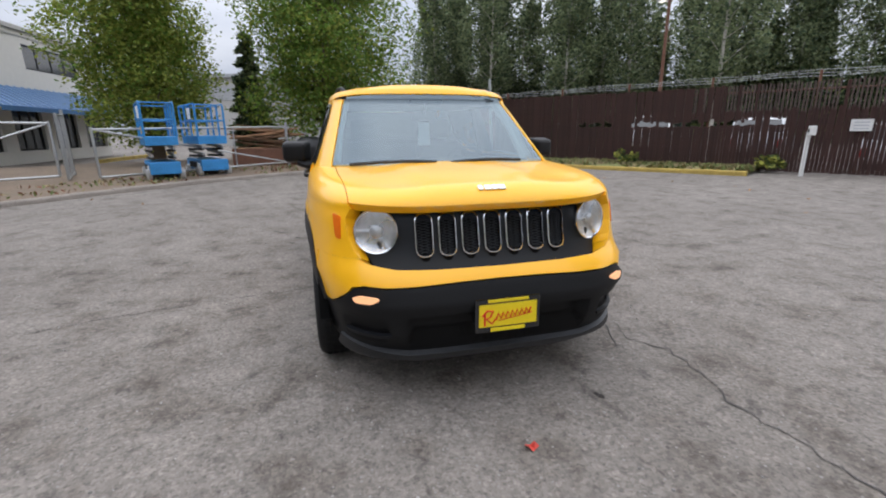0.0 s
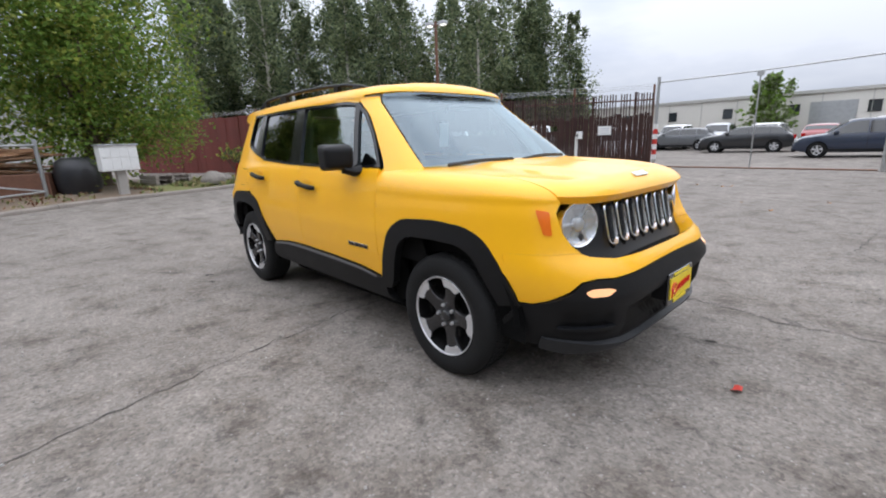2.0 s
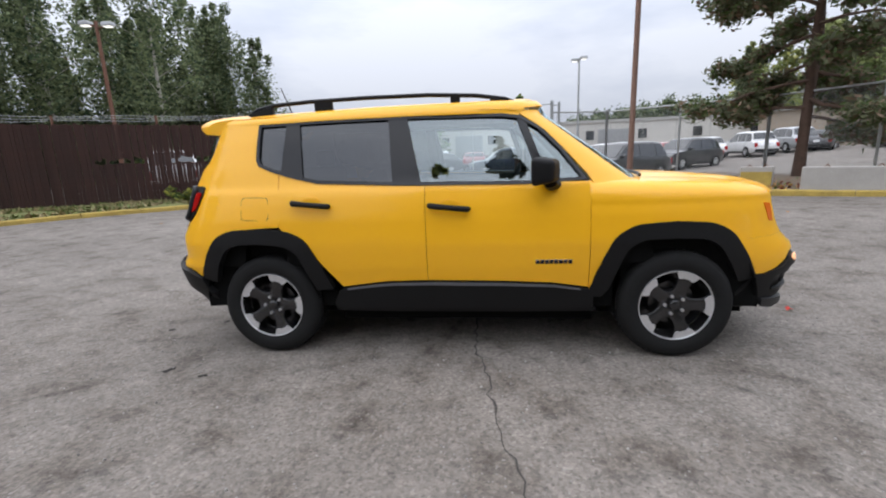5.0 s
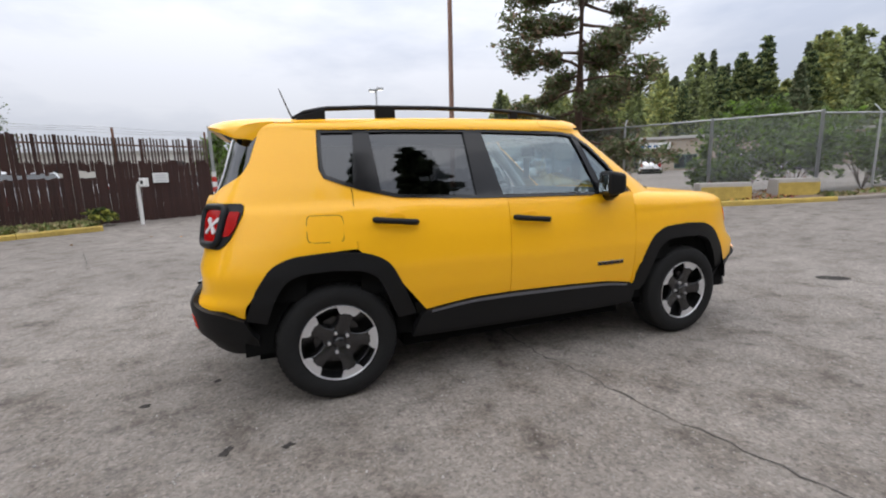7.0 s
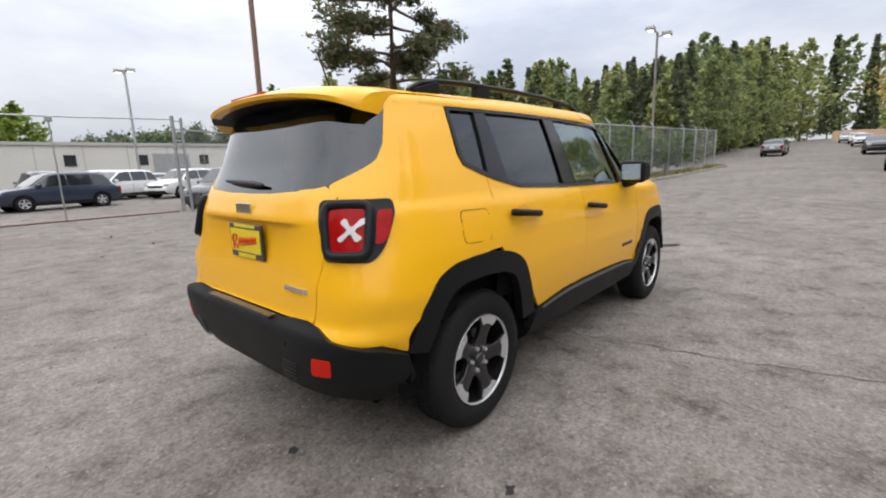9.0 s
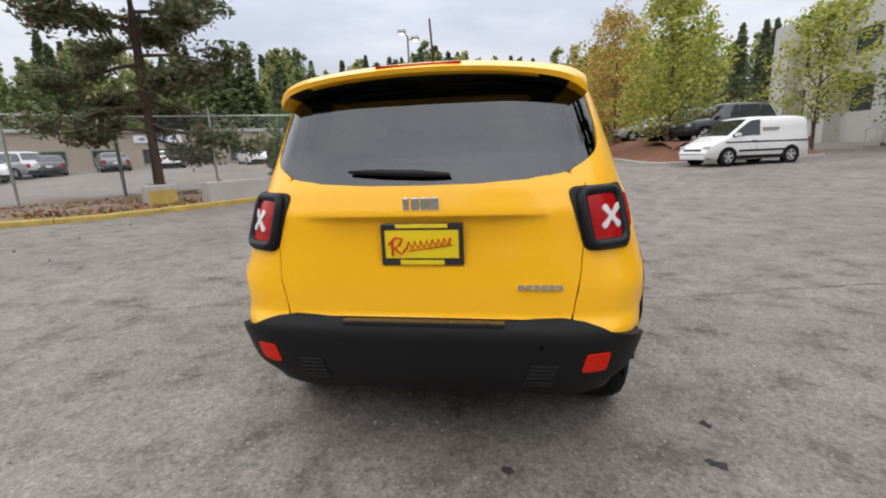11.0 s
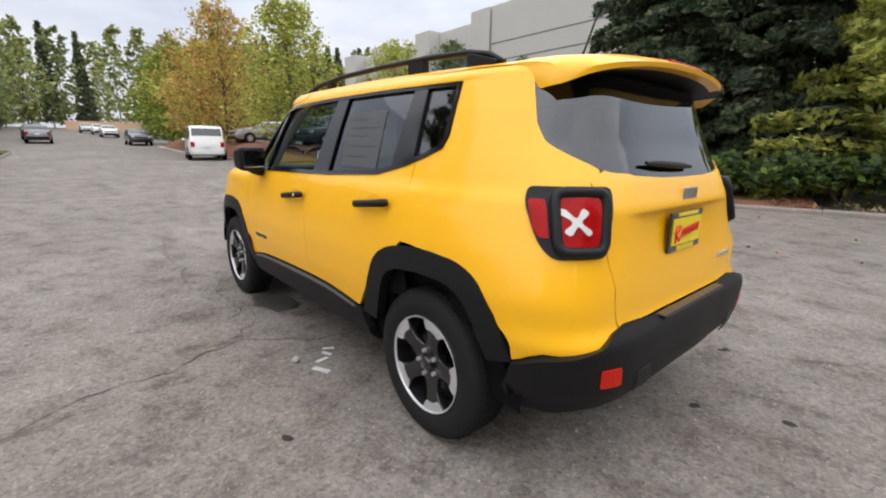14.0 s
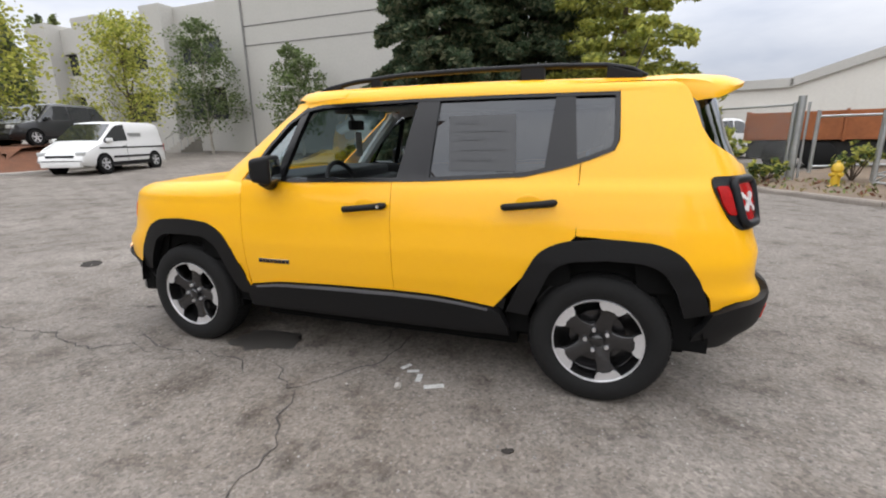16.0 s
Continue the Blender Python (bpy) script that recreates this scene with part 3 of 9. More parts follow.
def lamp_pole(name, x, y, height, r, material, label, arms=(), lean=0.0):
    ob = thing(name, pose(x, y, gz(x, y), 0, lean, 0), label, "pole", "poles")
    bm = bmesh.new()
    rod(bm, (0, 0, -0.3), (0, 0, height), r, r * 0.72, 10)
    part("pole", bm, material, ob, smooth=True)
    for dx, dy, z in arms:
        bm = bmesh.new()
        rod(bm, (0, 0, z - 0.15), (dx, dy, z), 0.04, sides=6)
        part("arm", bm, material, ob)
        bm = bmesh.new()
        slab(bm, dx - 0.28, dy - 0.2, z - 0.08, dx + 0.28, dy + 0.2, z + 0.14, 0.05)
        head = part("lamp_head", bm, M_GALV, ob)
        bm = bmesh.new()
        slab(bm, dx - 0.2, dy - 0.14, z - 0.10, dx + 0.2, dy + 0.14, z - 0.08)
        part("lens", bm, mat("lamp_lens", (0.9, 0.88, 0.8), 0.2, emit=1.5), head)
    return ob


M_POLE = mat("weathered_pole", (0.22, 0.19, 0.175), 0.6, 0.2, vary=0.3, grain=15, blotch=2)
lamp_pole("utility_pole", 4.95, 12.98, 12.5, 0.10, mat("faded_rust", (0.23, 0.135, 0.10), 0.75, 0.1, vary=0.35, grain=15, blotch=1.2), "tall rusty brown steel pole at the lot fence", lean=0.3)
lamp_pole("lot_lamp", 7.1, 35.5, 8.5, 0.10, M_GALV, "tall grey lot lamp with twin heads", [(0.35, 0, 8.5), (-0.35, 0, 8.35)])
lamp_pole("yard_lamp", -20.6, 19.6, 9.0, 0.12, M_RUSTSTEEL, "brown yard lamp pole with a lit head among the trees", [(0.6, 0.1, 8.8), (-0.6, 0, 8.9)])
lamp_pole("yard_lamp", -35.0, 31.9, 10.4, 0.14, M_RUSTSTEEL, "brown lamp pole behind the fence", [(0.6, 0.1, 10.3)])
lamp_pole("road_lamp", 23.2, 5.6, 7.35, 0.08, M_POLE, "slim weathered road lamp with twin heads behind the fence", [(0.45, -0.35, 7.3), (-0.35, 0.25, 7.5)])

# ---- the car's skin: rings round it at each height, longer and wider below, drawn in above ----
def table(pairs, soft=0.03):
    """A smooth curve through (height, value) pairs."""
    zs = np.arange(0.0, 2.0, 0.004)
    vs = np.interp(zs, [p[0] for p in pairs], [p[1] for p in pairs])
    n = max(1, int(soft / 0.004))
    k = np.hanning(2 * n + 3)[1:-1]
    return zs, np.convolve(np.pad(vs, n, mode="edge"), k / k.sum(), mode="valid")


T_W = table([(0.15, 0.78), (0.30, 0.845), (0.45, 0.872), (0.60, 0.897), (0.74, 0.907), (0.90, 0.896), (1.00, 0.880), (1.08, 0.860), (1.12, 0.838), (1.25, 0.797), (1.40, 0.747), (1.51, 0.705), (1.70, 0.63)])
T_FL = table([(0.15, 1.95), (0.28, 2.05), (0.40, 2.11), (0.55, 2.125), (0.62, 2.105), (0.665, 2.085), (0.70, 2.06), (0.74, 2.025), (0.80, 2.005), (0.90, 1.985), (0.97, 1.965), (1.3, 1.90)], 0.02)
T_FG = table([(0.9, 1.41), (1.12, 1.10), (1.51, 0.56), (1.70, 0.30)])
T_R = table([(0.15, -1.87), (0.32, -1.97), (0.45, -2.015), (0.60, -2.025), (0.66, -1.985), (0.80, -1.968), (0.95, -1.950), (1.05, -1.945), (1.14, -1.915), (1.20, -1.882), (1.28, -1.845), (1.40, -1.805), (1.51, -1.77), (1.70, -1.70)], 0.03)
T_C = table([(0.8, 0.0), (1.0, 0.0), (1.2, -0.3), (2.0, -0.3)], 0.06)
T_NF = table([(0.3, 5.0), (1.0, 5.0), (1.14, 6.3), (2.0, 6.3)], 0.05)
T_NR = table([(0.3, 6.0), (0.58, 7.8), (0.76, 8.2), (0.90, 7.0), (1.05, 6.0), (1.14, 5.8), (1.25, 5.8), (2.0, 5.8)], 0.06)
T_G = table([(1.08, 0.609), (1.150, 0.609), (1.166, 0.590), (1.180, 0.535), (1.196, 0.560), (1.222, 0.612), (1.250, 0.650), (1.280, 0.672), (1.35, 0.668), (1.51, 0.622), (1.6, 0.585)], 0.02)
at_z = lambda t, z: float(np.interp(z, t[0], t[1]))


class Skin:
    """Points on the car's outside. top: the height at which its sides turn over into the hood or the roof."""

    def __init__(self, front, top, R, crest, bulge):
        self.front, self.top, self.R, self.crest, self.bulge = front, top, R, crest, bulge

    def ring(self, z):
        c = at_z(T_C, z)
        return c, at_z(self.front, z) - c, c - at_z(T_R, z), at_z(T_W, z), at_z(T_NF, z), at_z(T_NR, z)

    def plan(self, z, th, d=0.0, side=-1):
        c, af, ar, w, nf, nr = self.ring(z)
        k, s = math.cos(th), abs(math.sin(th))
        a, n = (af, nf) if k >= 0 else (ar, nr)
        return c + math.copysign((a - d) * abs(k) ** (2 / n), k), side * (w - d) * s ** (2 / n)

    def by_x(self, z, x, d=0.0):
        c, af, ar, w, nf, nr = self.ring(z)
        a, n = (af, nf) if x >= c else (ar, nr)
        r = min(0.999999, abs(x - c) / (a - d)) ** (n / 2)
        return math.acos(math.copysign(r, x - c))

    def by_y(self, z, y, front=True, d=0.0):
        c, af, ar, w, nf, nr = self.ring(z)
        s = min(0.999999, abs(y) / (w - d)) ** ((nf if front else nr) / 2)
        return math.asin(s) if front else math.pi - math.asin(s)

    def inset(self, x, y):
        """How far a point of the plan lies inside the ring at the turn-over."""
        c, af, ar, w, nf, nr = self.ring(self.top)
        a, n = (af, nf) if x >= c else (ar, nr)
        lo, hi = -0.3, w - 0.01
        for _ in range(40):
            m = (lo + hi) / 2
            if (abs(x - c) / max(0.02, a - m)) ** n + (abs(y) / max(0.005, w - m)) ** n > 1:
                hi = m
            else:
                lo = m
        return lo

    def cap(self, x, y, d=None):
        """The height of the hood or roof over a point of the plan."""
        d = max(0.0, self.inset(x, y) if d is None else d)
        rz = self.crest(x) - self.top
        u = min(1.0, d / self.R)
        w = at_z(T_W, self.top) - self.R
        return self.top + rz * math.sqrt(max(0.0, 1 - (1 - u) ** 2)) + self.bulge * max(0.0, 1 - (y / w) ** 2) * u

    def over(self, th, v, side=-1):
        """Up the side by v metres of height, then on over the turn-over, for an angle th round the car."""
        if v <= self.top:
            return Vector((*self.plan(v, th, 0, side), v))
        phi = (v - self.top) / self.R
        d = self.R * (1 - math.cos(phi)) if phi < math.pi / 2 else self.R + (phi - math.pi / 2) * self.R
        x, y = self.plan(self.top, th, d, side)
        return Vector((x, y, self.cap(x, y, d)))


LOW = Skin(T_FL, 0.965, 0.10, lambda x: 1.043 + 0.05 * (1.95 - x) - 0.022 * ease(1.45, 1.98, x), 0.030)
HIGH = Skin(T_FG, 1.515, 0.105, lambda x: 1.602 - 0.02 * ease(-0.4, -1.6, -abs(x) if x > 0 else x), 0.042)

# distance round the car, measured from its middle, ahead positive
TH = np.linspace(0, math.pi, 1601)
_c, _f, _r, _w = LOW.ring(0.8)[:4]
_p = np.array([(_c + (_f if math.cos(t) >= 0 else -_r) * abs(math.cos(t)) ** (0.4 if math.cos(t) >= 0 else 0.3), _w * math.sin(t) ** (0.4 if math.cos(t) >= 0 else 0.3)) for t in np.clip(TH, 0, math.pi - 1e-9)])
_s = np.concatenate([[0], np.cumsum(np.hypot(*np.diff(_p, axis=0).T))])
_mid = np.interp(LOW.by_x(0.8, 0.0), TH, _s)
Q_TH, Q_S = TH[::-1], (_mid - _s)[::-1]
th_q = lambda q: float(np.interp(q, Q_S, Q_TH))
q_th = lambda th: float(np.interp(th, TH, _mid - _s))
q_x = lambda x, z=0.8: q_th(LOW.by_x(z, x))
q_y = lambda y, z=0.8, front=True: q_th(LOW.by_y(z, y, front))


def skin_mesh(name, pieces, material, parent, thick=0.016, cell=0.05, label="", gap=0.0):
    """A panel of the skin. Each piece: an outline in a panel's two coordinates, and the way from those to a place. The edges turn inwards by thick."""
    V, F, NV, soft = [], [], [], []
    for outline, way, *rest in pieces:
        off = rest[0] if rest else 0.0
        du, dv = rest[1] if len(rest) > 1 else (cell, cell)
        bm = bmesh.new()
        dense = []
        for (u0, v0), (u1, v1) in zip(outline, outline[1:] + outline[:1]):
            n = max(1, int(max(abs(u1 - u0) / du, abs(v1 - v0) / dv) + 0.5))
            dense += [(u0 + (u1 - u0) * k / n, v0 + (v1 - v0) * k / n) for k in range(n)]
        face = bm.faces.new([bm.verts.new((u, v, 0)) for u, v in dense])
        bmesh.ops.triangulate(bm, faces=[face])
        us, vs = [p[0] for p in outline], [p[1] for p in outline]
        for axis, lo, hi, st in ((0, min(us), max(us), du), (1, min(vs), max(vs), dv)):
            n = max(1, int((hi - lo) / st))
            for k in range(1, n):
                co, no = [0, 0, 0], [0, 0, 0]
                co[axis], no[axis] = lo + (hi - lo) * k / n, 1
                bmesh.ops.bisect_plane(bm, geom=bm.verts[:] + bm.edges[:] + bm.faces[:], dist=1e-5, plane_co=co, plane_no=no)
        bm.verts.index_update()
        base = len(V)
        P, N = [], []
        for vert in bm.verts:
            u, v = vert.co.x, vert.co.y
            p = way(u, v)
            e = 0.002
            n = (way(u + e, v) - way(u - e, v)).cross(way(u, v + e) - way(u, v - e))
            n = n.normalized() if n.length > 1e-12 else Vector((0, 0, 1))
            mid = Vector((p.x * 0.55, 0, 0.75))
            if n.dot(p - mid) < 0:
                n = -n
            P.append(p + n * (off(u, v) if callable(off) else off))
            N.append(n)
        V += P
        NV += N
        for f in bm.faces:
            ids = [x.index for x in f.verts]
            a, b, c = P[ids[0]], P[ids[1]], P[ids[2]]
            if (b - a).cross(c - a).dot(N[ids[0]]) < 0:
                ids = ids[::-1]
            F.append([base + i for i in ids])
            soft.append(True)
        if thick:
            for ed in bm.edges:
                if len(ed.link_faces) == 1:
                    i, j = (x.index for x in ed.verts)
                    k = len(V)
                    V += [P[i], P[j], P[j] - N[j] * thick, P[i] - N[i] * thick]
                    NV += [N[i]] * 4
                    opp = next(P[x.index] for x in ed.link_faces[0].verts if x.index not in (i, j))
                    n = (P[j] - P[i]).cross(-N[i])
                    F.append([k, k + 1, k + 2, k + 3] if n.dot(opp - P[i]) < 0 else [k + 3, k + 2, k + 1, k])
                    soft.append(False)
        bm.free()
    me = bpy.data.meshes.new(name)
    me.from_pydata([tuple(v) for v in V], [], F)
    me.materials.append(material)
    me.polygons.foreach_set("use_smooth", soft)
    me.update()
    loops = []
    for poly in me.polygons:
        for li in poly.loop_indices:
            loops.append(tuple(NV[me.loops[li].vertex_index]) if soft[poly.index] else tuple(poly.normal))
    me.normals_split_custom_set(loops)
    ob = new(name, me)
    ob.parent = parent
    return tagged(ob, label)


high_q = lambda side: (lambda q, v: HIGH.over(th_q(q), v, side))
qh_x = lambda x, z: q_th(HIGH.by_x(min(z, HIGH.top), x))
qh_y = lambda y, z: q_th(HIGH.by_y(min(z, HIGH.top), y, False))

# ways from panel coordinates to places
low_x = lambda side: (lambda x, z: Vector((*LOW.plan(z, LOW.by_x(z, x), 0, side), z)))
high_x = lambda side: (lambda x, z: Vector((*HIGH.plan(z, HIGH.by_x(z, x), 0, side), z)) if z <= HIGH.top else HIGH.over(HIGH.by_x(HIGH.top, x), z, side))
low_q = lambda side: (lambda q, v: LOW.over(th_q(q), v, side))
rear_q = lambda side: (lambda q, z: Vector((*LOW.plan(z, th_q(q), 0, side), z)))
low_front = lambda y, z: Vector((*LOW.plan(z, LOW.by_y(z, y), 0, 1 if y > 0 else -1), z))
low_rear = lambda y, z: Vector((*LOW.plan(z, LOW.by_y(z, y, False), 0, 1 if y > 0 else -1), z))
high_rear = lambda y, z: Vector((*HIGH.plan(z, HIGH.by_y(z, y, False), 0, 1 if y > 0 else -1), z))
high_front = lambda y, v: HIGH.over(HIGH.by_y(min(v, HIGH.top), y), v, 1 if y > 0 else -1)
both = lambda half: half + [(-u, v) for u, v in half[::-1] if abs(u) > 1e-6]

# ---- the yellow car ----
M_YELLOW = mat("yellow_car_paint", (0.95, 0.475, 0.004), 0.42, 0.0, vary=0.015, grain=3, blotch=1.2, coat=0.5, spec=0.4)
M_YELLOW.node_tree.nodes["Principled BSDF"].inputs["Coat Roughness"].default_value = 0.07
M_BLACKPL = mat("black_grained_plastic", (0.0075, 0.0075, 0.008), 0.52, vary=0.15, grain=90, blotch=4, bump=0.08, spec=0.24)
M_SATIN = mat("satin_black_panel", (0.011, 0.012, 0.014), 0.42, vary=0.06, grain=10, spec=0.22)
M_GLOSSBLACK = mat("gloss_black", (0.012, 0.012, 0.013), 0.12, vary=0.05, coat=0.6)
M_CHROME = mat("satin_chrome", (0.76, 0.77, 0.78), 0.2, 1.0, vary=0.05)
M_SILVER = mat("machined_alloy", (0.72, 0.72, 0.73), 0.42, 0.75, vary=0.08, grain=60, blotch=6)
M_RIMDARK = mat("dark_alloy_pocket", (0.075, 0.074, 0.076), 0.26, 0.85, vary=0.15)
M_TYRE = mat("tyre_rubber", (0.012, 0.012, 0.012), 0.75, vary=0.2, grain=50, blotch=6, bump=0.15, spec=0.22)
M_GLASS = glass("clear_window", (0.62, 0.70, 0.70), clear=0.13, sheen=(0.86, 0.97, 1.0))
M_SCREEN = glass("windscreen", (0.36, 0.46, 0.48), clear=0.10, sheen=(0.72, 0.86, 0.94))
M_TINT = glass("privacy_window", (0.07, 0.075, 0.08), clear=0.03)
M_LENS = glass("lamp_cover", (0.92, 0.93, 0.93), clear=0.05)
M_REDLENS = mat("red_lamp_lens", (0.36, 0.006, 0.006), 0.18, vary=0.3, coat=0.0, grain=60, blotch=22, spec=0.16)
M_AMBER = mat("amber_lens", (0.85, 0.17, 0.01), 0.15, vary=0.1, coat=0.7)
M_LIT = mat("lit_turn_lamp", (0.95, 0.50, 0.24), 0.3, emit=0.45)
M_REFLECT = mat("lamp_reflector", (0.72, 0.73, 0.75), 0.28, 0.75, vary=0.30, grain=40)
M_CABIN = mat("black_cabin_trim", (0.022, 0.022, 0.024), 0.6, vary=0.15, grain=30)
M_SEAT = mat("dark_grey_cloth", (0.035, 0.036, 0.04), 0.9, vary=0.2, grain=120, bump=0.2)
M_HEADLINER = mat("grey_headliner", (0.62, 0.65, 0.65), 0.9, vary=0.05)
M_PLATEY = mat("yellow_plate", (0.82, 0.62, 0.01), 0.4, vary=0.05)
M_PLATERED = mat("red_script", (0.65, 0.02, 0.01), 0.4, vary=0.05)
M_PAPER = mat("white_paper", (0.75, 0.76, 0.76), 0.7, vary=0.04)

car = thing("suv", pose(0, 0, 0), "bright yellow compact off-road car with black trim standing on the asphalt", "car")

ARCH_F = [(0.735, 0.40), (0.775, 0.46), (0.84, 0.64), (0.905, 0.775, 0.06), (1.02, 0.842, 0.05), (1.25, 0.856), (1.46, 0.842, 0.06), (1.575, 0.785, 0.06), (1.67, 0.645), (1.745, 0.50)]
ARCH_R = [(-1.755, 0.53), (-1.69, 0.69), (-1.61, 0.805, 0.06), (-1.50, 0.85, 0.05), (-1.30, 0.862), (-1.10, 0.842, 0.06), (-0.985, 0.785, 0.06), (-0.915, 0.65), (-0.835, 0.46)]


def open_round(points, steps=5):
    """Rounds the inner corners of an open line."""
    ends = (points[0][:2], points[-1][:2])
    body = rounded([(2 * points[0][0] - points[1][0], points[0][1] - 0.3)] + points + [(points[-1][0], points[-1][1] - 0.3)], 0.0, steps)
    i0 = next(i for i, p in enumerate(body) if (Vector(p) - Vector(ends[0])).length < 1e-5)
    i1 = next(i for i, p in enumerate(body) if (Vector(p) - Vector(ends[1])).length < 1e-5)
    return body[i0 : i1 + 1]


arch_f, arch_r = open_round(ARCH_F), open_round(ARCH_R)
aq_f = [(q_x(x, z), z) for x, z in arch_f]
aq_r = [(q_x(x, z), z) for x, z in arch_r]


def hood_edge(x):
    """Half the hood's width."""
    return 0.715 - 0.028 * ease(1.2, 1.95, x) - 0.015 * ease(1.2, 0.8, -x)


def v_of(x, y):
    """How far up and over a point on the hood's plan lies."""
    d = LOW.inset(x, y)
    return LOW.top + (LOW.R * math.acos(max(-1.0, min(1.0, 1 - d / LOW.R))) if d < LOW.R else LOW.R * math.pi / 2 + d - LOW.R), d


SILL = [(0.775, 0.46), (0.55, 0.492), (0.24, 0.505), (-0.21, 0.512), (-0.46, 0.507), (-0.62, 0.49), (-0.79, 0.466), (-0.835, 0.462)]
sill_z = lambda x: float(np.interp(x, [p[0] for p in SILL[::-1]], [p[1] for p in SILL[::-1]]))

# inner shell: near-black sheet added to give gaps their shade; floor and bulkheads
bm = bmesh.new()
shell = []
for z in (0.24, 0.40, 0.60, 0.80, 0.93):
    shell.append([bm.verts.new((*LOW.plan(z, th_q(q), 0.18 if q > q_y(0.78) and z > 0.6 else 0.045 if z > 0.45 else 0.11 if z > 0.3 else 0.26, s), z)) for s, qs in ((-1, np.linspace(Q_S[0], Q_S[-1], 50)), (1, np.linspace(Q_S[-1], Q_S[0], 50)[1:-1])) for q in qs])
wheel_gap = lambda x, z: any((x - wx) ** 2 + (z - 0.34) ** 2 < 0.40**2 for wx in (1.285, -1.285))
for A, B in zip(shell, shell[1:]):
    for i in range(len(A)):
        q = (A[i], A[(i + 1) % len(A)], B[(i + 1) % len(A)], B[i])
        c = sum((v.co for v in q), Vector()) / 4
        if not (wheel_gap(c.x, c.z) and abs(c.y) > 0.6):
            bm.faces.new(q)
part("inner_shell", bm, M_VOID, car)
bm = bmesh.new()
slab(bm, -1.72, -0.58, 0.20, 1.80, 0.58, 0.26)
slab(bm, -1.86, -0.70, 0.36, -1.70, 0.70, 0.42)
slab(bm, -0.86, -0.66, 0.175, 0.84, 0.66, 0.25)
part("floor_pan", bm, M_VOID, car)
bm = bmesh.new()
slab(bm, 0.93, -0.80, 0.26, 0.97, 0.80, 1.02)
part("bulkhead", bm, M_VOID, car)
bm = bmesh.new()
slab(bm, -0.98, -0.80, 0.26, -0.94, 0.80, 0.62)
part("bulkhead", bm, M_VOID, car)

for side in (-1, 1):
    # wheel wells
    for wx in (1.285, -1.285):
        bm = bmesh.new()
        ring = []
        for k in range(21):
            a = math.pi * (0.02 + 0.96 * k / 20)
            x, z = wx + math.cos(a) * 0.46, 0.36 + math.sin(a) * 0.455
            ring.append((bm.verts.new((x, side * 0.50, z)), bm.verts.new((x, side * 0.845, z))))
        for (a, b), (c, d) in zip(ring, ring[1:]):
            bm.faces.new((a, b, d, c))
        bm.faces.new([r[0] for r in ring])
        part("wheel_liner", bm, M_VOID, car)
        # added near-black ring that closes off the well, in place of its shade
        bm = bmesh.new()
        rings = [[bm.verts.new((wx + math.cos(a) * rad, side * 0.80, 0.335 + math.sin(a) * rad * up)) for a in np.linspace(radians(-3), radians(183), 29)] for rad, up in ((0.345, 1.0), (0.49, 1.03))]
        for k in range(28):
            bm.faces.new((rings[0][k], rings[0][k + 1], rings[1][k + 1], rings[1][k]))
        part("well_shade_ring", bm, M_VOID, car)

    # the panels swell a little round the arches and below the tail lamps
    swell = lambda line: (lambda q, z: 0.009 * (1 - ease(0.038, 0.062, min(math.hypot(q - a, z - b) for a, b in line))))
    lip_f, lip_r = swell(aq_f), swell(aq_r)
    crease = lambda q, z: lip_r(q, z) * ease(-q_x(-1.17), -q_x(-1.32), -q) + 0.012 * math.exp(-(((z - 0.80) / 0.05) ** 2)) * ease(-q_x(-1.62), -q_x(-1.80), -q)

    # fender: from the door round to the grille, over the top as far as the hood
    top = []
    for x in np.linspace(0.79, 1.93, 30):
        y = hood_edge(x) + 0.004
        v, d = v_of(x, y)
        if d < 0.004:
            break
        top.append((q_th(LOW.by_x(LOW.top, x, d)), v))
    grille_side = [(q_y(0.672, 0.955), 0.963), (q_y(0.694, 0.92), 0.92), (q_y(0.690, 0.84), 0.84), (q_y(0.665, 0.775), 0.775), (q_y(0.64, 0.745), 0.745)]
    out = [(q_x(0.769, z), z) for z in (0.452, 0.55, 0.65, 0.75, 0.85, 0.95)] + [(q_x(0.769, 0.965), v) for v in (0.965, 1.02, 1.06)] + [(max(q_x(0.769, 0.965), q), v) for q, v in top] + grille_side + [(q_x(1.66, 0.735), 0.735)] + [p for p in aq_f[::-1] if p[1] > 0.462 and p[0] < q_x(1.64, 0.73)]
    skin_mesh("fender", [(out, low_q(side), lip_f, (0.025, 0.025))], M_YELLOW, car, 0.085)

    # doors
    z0 = [(x, sill_z(x)) for x in np.linspace(0.7655, -0.2102, 18)]
    out = [(-0.2102, 1.112), (0.30, 1.098), (0.7655, 1.100)] + z0
    skin_mesh("front_door", [(out, low_x(side))], M_YELLOW, car)
    cut = [p for p in arch_r if p[0] > -1.150 and p[1] > 0.47]
    out = [(-0.2138, sill_z(-0.2138))] + [(x, sill_z(x)) for x in np.linspace(-0.30, -0.77, 9)] + cut[::-1] + [(-1.1555, 0.866), (-1.1555, 1.198), (-1.10, 1.182), (-0.90, 1.138), (-0.60, 1.122), (-0.2138, 1.112)]
    skin_mesh("rear_door", [(out, low_x(side))], M_YELLOW, car)

    # quarter panel, up to the roof and round to the tailgate
    gate_q = lambda z: q_y(np.interp(z, [0.60, 0.70, 0.85, 0.95, 1.12], [0.553, 0.567, 0.590, 0.60, 0.61]), z, False)
